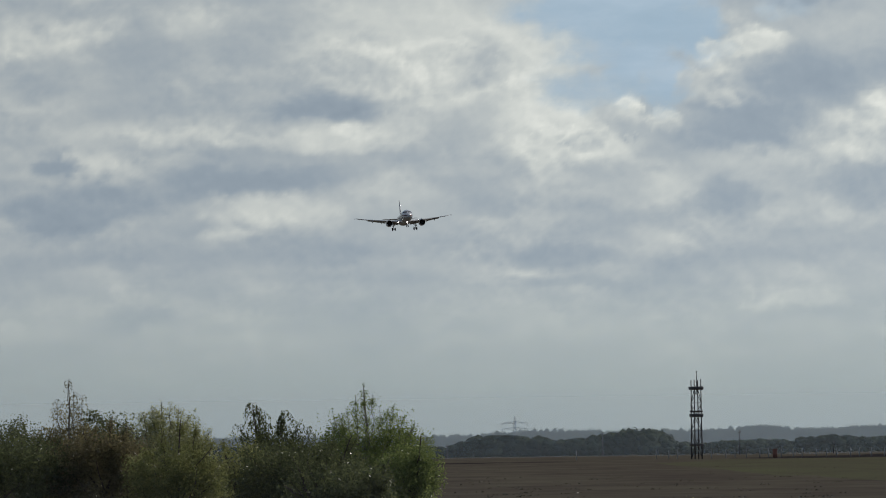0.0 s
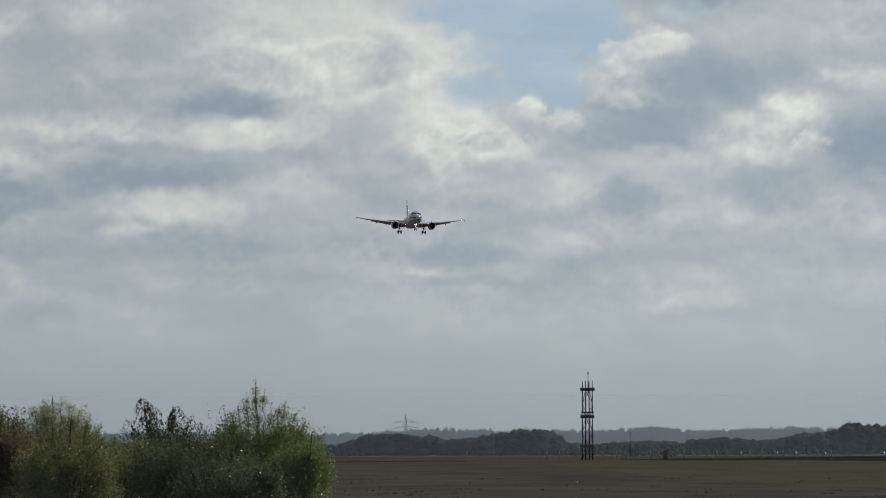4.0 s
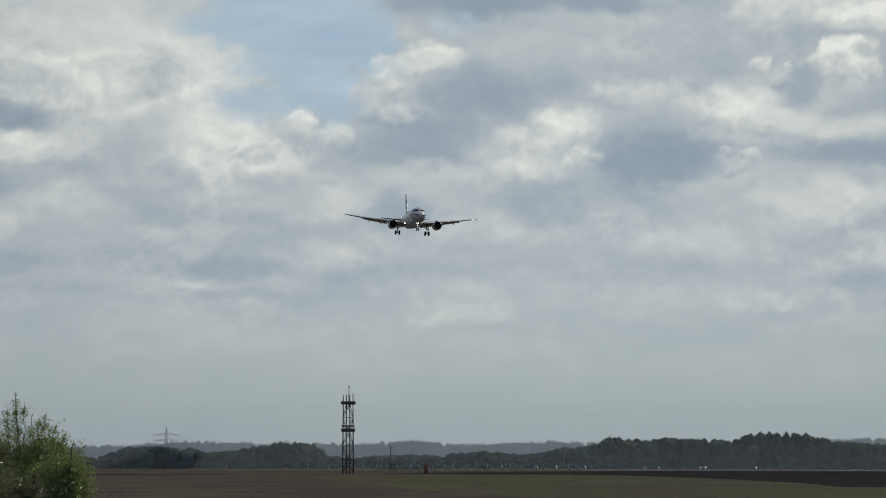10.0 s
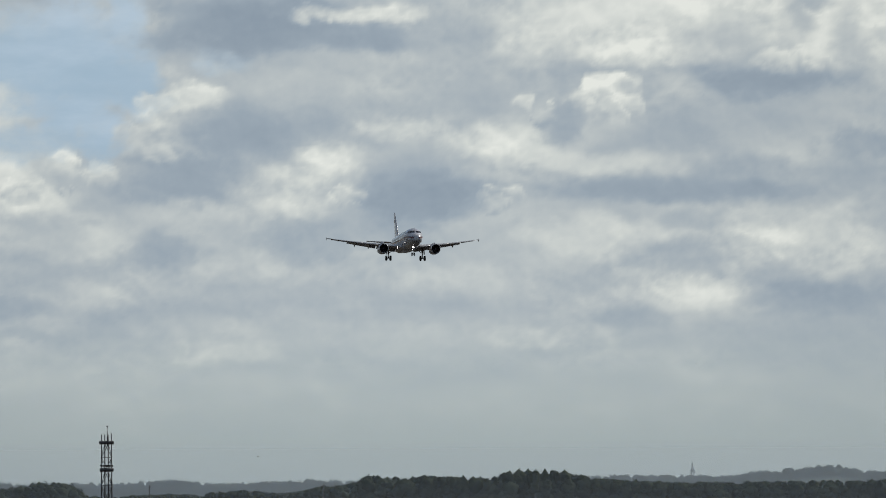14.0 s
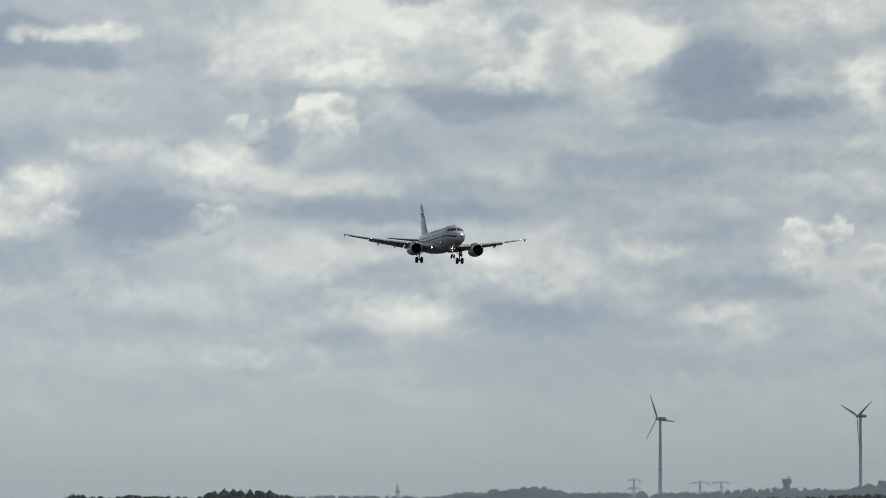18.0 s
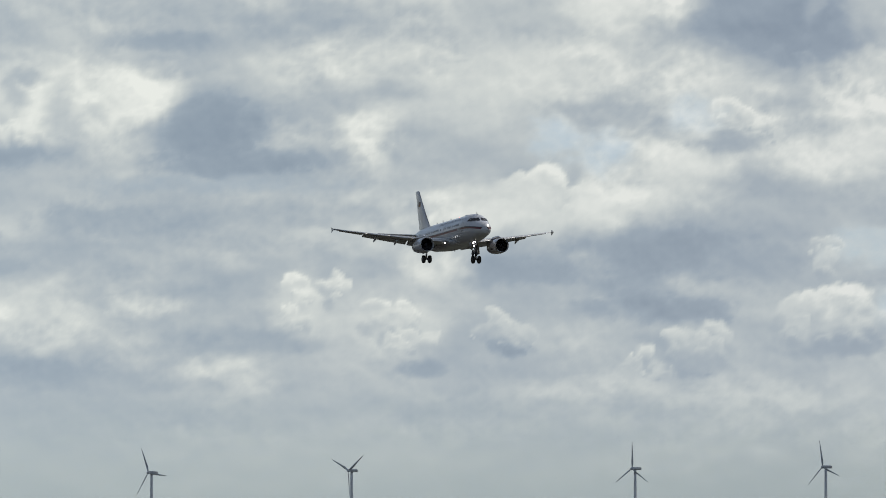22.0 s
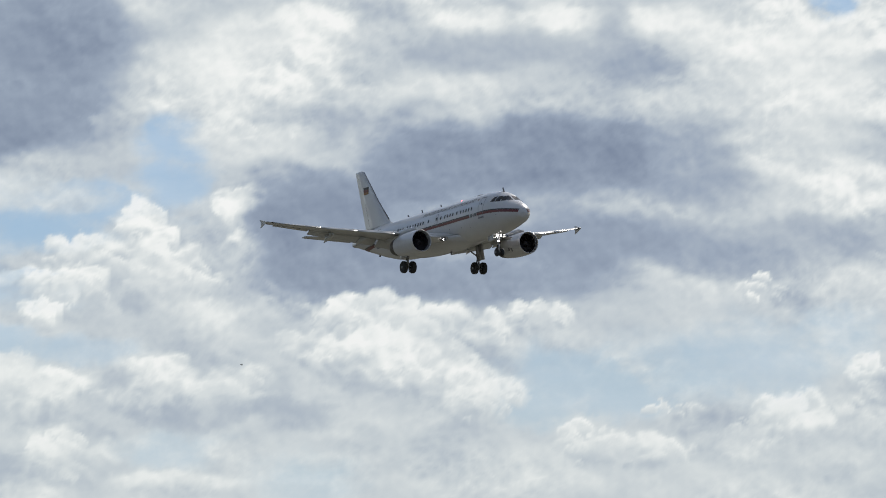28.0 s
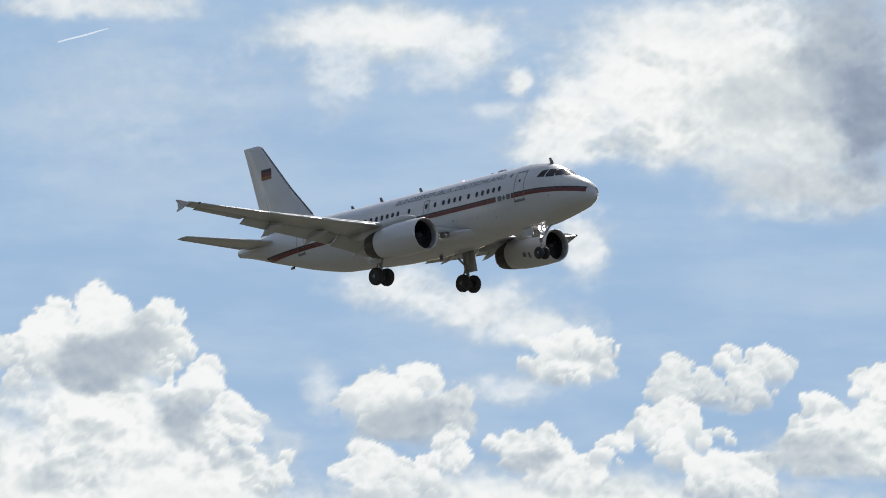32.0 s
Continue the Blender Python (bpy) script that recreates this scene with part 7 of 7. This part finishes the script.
def build_airliner():
    plane = thing("airliner", pose(0, 2600, 80, 0, 0, 180), "white twin-engined airliner with a dark red stripe, wheels and flaps down", "aeroplane")
    stations = [0.30, 0.305, 0.315, 0.33, 0.36, 0.4, 0.46, 0.54, 0.64, 0.78] + list(np.linspace(0.95, 6, 22)) + list(np.linspace(6.7, 20, 16)) + list(np.linspace(20.8, 33.84, 26))
    hull = part("fuselage", loft([hull_ring(s) for s in stations]), WHITE, plane, "white fuselage")
    part("tail_outlet", spin([(-(33.7 + a), r) for a, r in ((0, 0.25), (0.18, 0.22), (0.18, 0.17), (0, 0.15))], 20, (0, 0, 1.0)), DARKMETAL, hull)
    # wing-root fairing
    rings = []
    for s, w, zl in ((9.4, 0.6, -1.85), (10.4, 1.75, -2.12), (12, 2.12, -2.26), (15, 2.2, -2.32), (18, 2.12, -2.28), (20, 1.7, -2.16), (21.4, 0.6, -1.9)):
        rings.append([Vector((w * math.cos(a), -s, -1.35 + (1.35 + zl) * -1 * math.sin(a) * (1 if math.sin(a) < 0 else -0.35))) for a in np.linspace(0, 2 * math.pi, 33)[:-1]])
    part("belly_fairing", loft(rings), WHITE, hull)
    for side in (1, -1):
        # stripe: black above, red below, from the nose to the tail
        for z0, z1, mat, lab in ((0.03, 0.13, BLACK, "black stripe"), (-0.20, 0.027, RED, "dark red stripe")):
            lo, hi = 0.40, 30.6
            shape = [[], []]
            ns = 150
            for k in range(ns + 1):
                s = lo + (hi - lo) * (k / ns) ** 1.8
                dip = -0.46 * max(0, 1 - s / 4.6) ** 2.0
                for j in range(4):
                    shape[0].append(on_hull(s, min(max(z0 + dip + (z1 - z0) * j / 3, hull_low(s) + 0.03), hull_top(s) - 0.03), side, 0.010))
            skip = (5.66, 7.05)
            for k in range(ns):
                s = lo + (hi - lo) * ((k + 0.5) / ns) ** 1.8
                if skip[0] < s < skip[1]:
                    continue
                for j in range(3):
                    f = (k * 4 + j, (k + 1) * 4 + j, (k + 1) * 4 + j + 1, k * 4 + j + 1)
                    shape[1].append(f[::-1] if side > 0 else f)
            part("stripe", shape, mat, hull, lab)
        # cabin windows
        for s in (6.79, 7.32, 7.84, 8.36, 8.89, 9.67, 10.45, 10.98, 11.5, 12.03, 12.82, 15.29, 16.36, 16.87, 17.38, 17.9, 18.42, 18.95, 19.5, 20.4, 20.92, 21.44, 22.3):
            part("cabin_window", skin_patch(s - 0.12, s + 0.12, 0.43, 0.79, side, 0.012, 0.115, 4, 8), GLASS, hull)
        # doors
        for s0, s1, z0, z1 in ((4.55, 5.42, -0.42, 1.45), (25.7, 26.5, -0.35, 1.4)):
            d = part("door_outline", seam(s0, s1, z0, z1, side, 0.05), SEAM, hull)
            part("door_window", skin_patch(s0 + 0.36, s0 + 0.50, 0.72, 0.92, side, 0.014, 0.06, 3, 4), GLASS, d)
            part("door_sill", skin_patch(s0 - 0.04, s1 + 0.04, z0 - 0.09, z0 - 0.01, side, 0.02, 0, 6, 1), SEAM, d)
        part("exit_outline", seam(13.40, 13.92, -0.02, 1.06, side, 0.05), SEAM, hull)
        part("exit_window", skin_patch(13.54, 13.78, 0.46, 0.82, side, 0.014, 0.115, 4, 8), GLASS, hull)
        # service panels and small marks; the serial as plain bars
        for k in range(2):
            part("serial_bar", skin_patch(5.76 + 0.80 * k, 6.12 + 0.80 * k, -0.20, 0.12, side, 0.013, 0, 3, 3), INK, hull)
        part("cross_mark", join(skin_patch(6.29, 6.41, -0.20, 0.12, side, 0.0125, 0, 1, 3), skin_patch(6.19, 6.51, -0.09, 0.01, side, 0.0125, 0, 3, 1)), INK, hull)
        part("crest", skin_patch(5.85, 6.08, 1.20, 1.46, side, 0.013, 0.1, 4, 5), GOLD, hull)
        for s, z, w in ((2.6, -0.55, 0.10), (9.0, -0.9, 0.10), (7.4, -1.1, 0.08), (11.2, -0.75, 0.12), (24.2, -0.2, 0.1)):
            part("port", skin_patch(s, s + w, z, z + w, side, 0.012, w * 0.45, 3, 4), SEAM, hull)
        # cockpit glazing
        for pts in (((2.14, 0.76), (2.46, 0.76), (2.66, 1.18), (2.44, 1.06)), ((2.50, 0.72), (3.02, 0.76), (3.02, 1.28), (2.70, 1.24)), ((3.10, 0.78), (3.62, 0.82), (3.40, 1.24), (3.10, 1.28))):
            grid, n = [], 5
            a, b, c, d = pts
            for j in range(n + 1):
                for i in range(n + 1):
                    u, v = i / n, j / n
                    s = (a[0] * (1 - u) + b[0] * u) * (1 - v) + (d[0] * (1 - u) + c[0] * u) * v
                    z = (a[1] * (1 - u) + b[1] * u) * (1 - v) + (d[1] * (1 - u) + c[1] * u) * v
                    grid.append(on_hull(s, z, side, 0.014))
            faces = [(j * (n + 1) + i, j * (n + 1) + i + 1, (j + 1) * (n + 1) + i + 1, (j + 1) * (n + 1) + i) for j in range(n) for i in range(n)]
            part("cockpit_window", (grid, faces if side > 0 else [f[::-1] for f in faces]), GLASS, hull)
        letters("BUNDESREPUBLIK DEUTSCHLAND", 6.55, 16.85, 1.40, 0.33, side, hull)
        build_wing(plane, side)
        build_engine(plane, side)
        # tailplane
        rings = [aerofoil(le, c, 0.10, x, z) for x, le, c, z in ((0.5, 28.9, 3.4, 0.98), (1.2, 29.25, 3.1, 1.04), (3.6, 30.55, 2.2, 1.25), (6.0, 31.75, 1.35, 1.47), (6.2, 31.95, 1.1, 1.49))]
        tail = part("tailplane", mirror(loft(rings), side), BELLY, plane, "pale grey tailplane")
        rings = [aerofoil(le, c, 0.08, x, z, 3) for x, le, c, z in ((1.3, 31.55, 0.92, 1.05), (5.9, 32.62, 0.45, 1.46))]
        part("elevator", mirror(loft(rings), side), BELLY, tail)
    # windscreen front panes
    for side in (1, -1):
        grid, n = [], 5
        for j in range(n + 1):
            for i in range(n + 1):
                v = j / n
                s = 1.92 + (2.64 - 1.92) * v
                zt, zl, w = hull_top(s), hull_low(s), hull_wide(s)
                edge = math.asin(min(0.98, (0.74 + 0.24 * v - (zt + zl) / 2) / ((zt - zl) / 2)))
                ang = radians(86) + (edge - radians(86)) * i / n
                grid.append(Vector((side * (w + 0.016) * math.cos(ang), -s, (zt + zl) / 2 + ((zt - zl) / 2 + 0.016) * math.sin(ang))))
        faces = [(j * (n + 1) + i, j * (n + 1) + i + 1, (j + 1) * (n + 1) + i + 1, (j + 1) * (n + 1) + i) for j in range(n) for i in range(n)]
        part("windscreen", (grid, faces), GLASS, hull)
    # fin and rudder
    fin_rings = []
    for z, le, te, t in ((1.7, 25.2, 31.2, 0.30), (2.1, 26.0, 31.32, 0.29), (2.5, 26.55, 31.42, 0.27), (4.5, 28.45, 31.95, 0.20), (6.6, 30.2, 32.52, 0.14), (7.72, 31.08, 32.84, 0.10), (7.86, 31.4, 32.86, 0.05)):
        fin_rings.append([Vector((x * t, -(le + (te - le) * u), z + 0.1 * 0)) for u, x in ((0, 0), (0.06, 0.55), (0.25, 1), (0.6, 0.75), (1, 0.08), (1, -0.08), (0.6, -0.75), (0.25, -1), (0.06, -0.55))])
    fin = part("fin", loft(fin_rings), WHITE, plane, "tall white fin")
    for side in (1, -1):
        line = [Vector((side * 0.125, -30.35, 2.3)), Vector((side * 0.07, -32.0, 7.7)), Vector((side * 0.07, -32.04, 7.7)), Vector((side * 0.125, -30.39, 2.3))]
        part("rudder_seam", (line, [(0, 1, 2, 3)]), SEAM, fin, smooth=False)
        for k, mat in enumerate((BLACK, RED, GOLD)):
            z1, z0 = 6.16 - 0.235 * k, 6.16 - 0.235 * (k + 1)
            q = [Vector((side * 0.172, -y, z)) for y, z in ((30.14, z0), (31.12, z0), (31.16, z1), (30.18, z1))]
            back = [p - Vector((side * 0.02, 0, 0)) for p in q]
            part("flag_band", (q + back, [(0, 1, 2, 3), (7, 6, 5, 4), (0, 4, 5, 1), (1, 5, 6, 2), (2, 6, 7, 3), (3, 7, 4, 0)]), mat, fin, ("black", "red", "gold")[k] + " painted flag band", False)
    part("fin_edge", loft([[Vector((x * 0.035, -(le + dy), z)) for x, dy in ((0, -0.02), (1, 0.05), (1, 0.16), (-1, 0.16), (-1, 0.05))] for z, le in ((2.5, 26.5), (4.5, 28.4), (7.7, 31.05))]), SEAM, fin, "dark leading edge strip")
    # aerials and beacons
    for s, z, h in ((3.6, 1.82, 0.42), (9.0, 2.05, 0.12), (15.8, 2.05, 0.34), (19.6, 2.05, 0.38), (22.4, 2.05, 0.3)):
        part("aerial", loft([[Vector((x, -(s + y + k * 0.22), z + h * k)) for x, y in ((0, 0), (0.03, 0.12), (0, 0.34 - 0.12 * k), (-0.03, 0.12))] for k in (0, 1)]), SEAM, hull)
    part("satellite_dome", loft([[Vector((0.34 * k * math.cos(a), -(8.2 + 0.55 * k * math.sin(a)), 2.04 + z)) for a in np.linspace(0, 2 * math.pi, 17)[:-1]] for k, z in ((1, 0), (0.9, 0.1), (0.5, 0.16))]), WHITE, hull)
    part("drain_mast", loft([[Vector((x, -(14.4 + y), -2.3 - 0.3 * k)) for x, y in ((0, 0), (0.04, 0.14), (0, 0.34), (-0.04, 0.14))] for k in (0, 1)]), SEAM, hull)
    part("tail_skid", loft([[Vector((x, -(28.6 + y), hull_low(28.6) + 0.02 - 0.16 * k)) for x, y in ((0, 0), (0.05, 0.2), (0, 0.4), (-0.05, 0.2))] for k in (0, 1)]), SEAM, hull)
    part("beacon", spin(((-0.1, 0.1), (0, 0.1), (0.1, 0.04)), 12, (0, -12.0, 2.08), "z"), BEACON, hull)
    lamp = part("landing_lamp", spin(((-0.30, 0.08), (-0.26, 0.16), (0.30, 0.18), (0.30, 0.165), (-0.2, 0.15)), 20, (2.5, -11.5, -1.62), caps=False), SEAM, plane, "hooded landing lamp, lit")
    part("lens", spin(((-0.20, 0.148), (-0.16, 0.135), (-0.13, 0.03)), 18, (2.5, -11.5, -1.62)), LAMP, lamp, "lit white lens")
    build_gear(plane)
    return plane


airliner = build_airliner()


# ---- what moves ----


def motions():
    # seconds, place in metres, nose up, bank, heading
    flight = [
        (0.0, -10.94, 2651.03, 83.97, 3.47, 1.80, -174.40),
        (0.5, -6.42, 2615.19, 82.77, 3.45, 1.39, -174.41),
        (1.0, -1.41, 2579.34, 81.54, 3.42, 0.97, -174.42),
        (1.5, 2.88, 2543.50, 80.11, 3.40, 0.57, -174.43),
        (2.0, 7.91, 2507.67, 78.69, 3.38, 0.17, -174.44),
        (2.5, 12.18, 2471.84, 77.60, 3.37, -0.20, -174.46),
        (3.0, 16.85, 2436.03, 76.12, 3.35, -0.57, -174.48),
        (3.5, 21.53, 2400.22, 75.03, 3.33, -0.90, -174.50),
        (4.0, 26.06, 2364.43, 73.86, 3.32, -1.22, -174.52),
        (4.5, 30.60, 2328.66, 72.73, 3.30, -1.50, -174.55),
        (5.0, 35.17, 2292.90, 71.63, 3.29, -1.75, -174.59),
        (5.5, 39.77, 2257.17, 70.58, 3.28, -1.97, -174.63),
        (6.0, 44.80, 2221.44, 69.52, 3.27, -2.14, -174.67),
        (6.5, 49.23, 2185.76, 68.43, 3.27, -2.27, -174.72),
        (7.0, 53.80, 2150.10, 67.77, 3.27, -2.35, -174.78),
        (7.5, 58.22, 2114.47, 66.96, 3.27, -2.38, -174.85),
        (8.0, 62.90, 2078.86, 66.40, 3.27, -2.35, -174.92),
        (8.5, 67.49, 2043.30, 65.92, 3.28, -2.27, -175.00),
        (9.0, 72.64, 2007.74, 65.52, 3.29, -2.14, -175.09),
        (9.5, 77.45, 1972.21, 65.26, 3.30, -1.97, -175.17),
        (10.0, 82.72, 1936.69, 65.17, 3.30, -1.77, -175.26),
        (10.5, 87.51, 1901.22, 65.15, 3.30, -1.56, -175.33),
        (11.0, 92.86, 1865.75, 64.71, 3.30, -1.33, -175.40),
        (11.5, 97.83, 1830.31, 64.15, 3.28, -1.11, -175.45),
        (12.0, 103.15, 1794.88, 63.45, 3.26, -0.90, -175.48),
        (12.5, 107.87, 1759.50, 62.56, 3.22, -0.71, -175.50),
        (13.0, 112.99, 1724.11, 61.73, 3.17, -0.55, -175.48),
        (13.5, 117.45, 1688.77, 60.77, 3.10, -0.44, -175.44),
        (14.0, 122.54, 1653.40, 59.75, 3.02, -0.38, -175.37),
        (14.5, 127.00, 1618.07, 58.79, 2.91, -0.37, -175.25),
        (15.0, 131.91, 1582.69, 58.00, 2.80, -0.42, -175.11),
        (15.5, 136.81, 1547.29, 57.20, 2.67, -0.50, -174.94),
        (16.0, 141.74, 1511.86, 56.39, 2.54, -0.61, -174.75),
        (16.5, 146.68, 1476.39, 55.47, 2.42, -0.72, -174.55),
        (17.0, 152.07, 1440.80, 54.84, 2.30, -0.83, -174.33),
        (17.5, 156.92, 1405.22, 54.20, 2.21, -0.93, -174.11),
        (18.0, 162.41, 1369.47, 54.03, 2.13, -0.99, -173.89),
        (18.5, 167.35, 1333.71, 53.76, 2.08, -1.01, -173.68),
        (19.0, 173.02, 1297.76, 53.48, 2.07, -0.97, -173.47),
        (19.5, 178.02, 1261.79, 53.33, 2.10, -0.87, -173.29),
        (20.0, 183.81, 1225.63, 53.31, 2.16, -0.71, -173.12),
        (20.5, 188.76, 1189.54, 53.16, 2.25, -0.51, -172.96),
        (21.0, 194.55, 1153.29, 52.99, 2.38, -0.27, -172.83),
        (21.5, 199.71, 1117.13, 52.94, 2.52, -0.01, -172.73),
        (22.0, 205.66, 1080.83, 53.01, 2.68, 0.26, -172.65),
        (22.5, 210.81, 1044.73, 53.02, 2.86, 0.53, -172.59),
        (23.0, 216.83, 1008.51, 53.10, 3.04, 0.77, -172.57),
        (23.5, 222.17, 972.50, 53.18, 3.23, 0.99, -172.57),
        (24.0, 228.34, 936.40, 53.56, 3.41, 1.17, -172.61),
        (24.5, 233.69, 900.62, 53.65, 3.60, 1.30, -172.68),
        (25.0, 239.27, 864.88, 53.95, 3.77, 1.39, -172.79),
        (25.5, 244.81, 829.21, 54.30, 3.94, 1.44, -172.92),
        (26.0, 250.28, 793.60, 54.73, 4.09, 1.47, -173.07),
        (26.5, 255.64, 758.03, 55.24, 4.23, 1.48, -173.25),
        (27.0, 261.34, 722.29, 56.15, 4.36, 1.49, -173.45),
        (27.5, 265.78, 686.95, 56.99, 4.46, 1.50, -173.50),
        (28.0, 271.43, 651.03, 58.09, 4.55, 1.53, -173.60),
        (28.5, 275.57, 615.61, 59.08, 4.61, 1.57, -173.72),
        (29.0, 280.91, 579.51, 60.28, 4.65, 1.74, -173.88),
        (29.5, 284.54, 544.13, 61.20, 4.68, 1.90, -174.08),
        (30.0, 289.51, 507.95, 62.26, 4.69, 2.02, -174.33),
        (30.5, 292.87, 472.60, 63.16, 4.69, 2.00, -174.62),
        (31.0, 297.37, 436.46, 64.45, 4.68, 1.90, -174.97),
        (31.3, 299.46, 415.16, 65.05, 4.67, 1.83, -175.25),
        (31.5, 300.87, 400.96, 65.45, 4.67, 1.79, -175.45),
        (31.7, 302.49, 386.59, 65.97, 4.66, 1.76, -175.67),
        (32.0, 304.91, 365.02, 66.76, 4.65, 1.74, -176.00),
    ]
    walk(airliner, [(t, pose(x, y, z, nose, bank, heading)) for t, x, y, z, nose, bank, heading in flight])
    hub = turning_rotor.matrix_local.translation.copy()
    walk(turning_rotor, [(t, Matrix.Translation(hub) @ pose(0, 0, 0, 0, 70.0 * (t - 22), 0)) for t in range(0, 33)])
    walk(low_bird, [(t, Matrix.Translation(polar(3.90 - 0.172 * (t - 9), 1200, EYE + 1200 * math.tan(radians(0.255 + 0.012 * (t - 10))))) @ pose(0, 0, 0, 0, 0, 185)) for t in (0, 9, 16, 24, 32)])
    walk(high_bird, [(t, Matrix.Translation(polar(20.26 + 0.169 * (t - 26.5), 900, EYE + 900 * math.tan(radians(max(0.5, 2.86 + 0.273 * (t - 26.5)))))) @ pose(0, 0, 0, 0, 0, 20)) for t in (0, 12, 18, 22, 26.5, 32)])
    walk(sky_backdrop, [(t, pose(0, 0, EYE, 0, 0, -0.0119 * t)) for t in (0, 8, 16, 24, 32)])


motions()
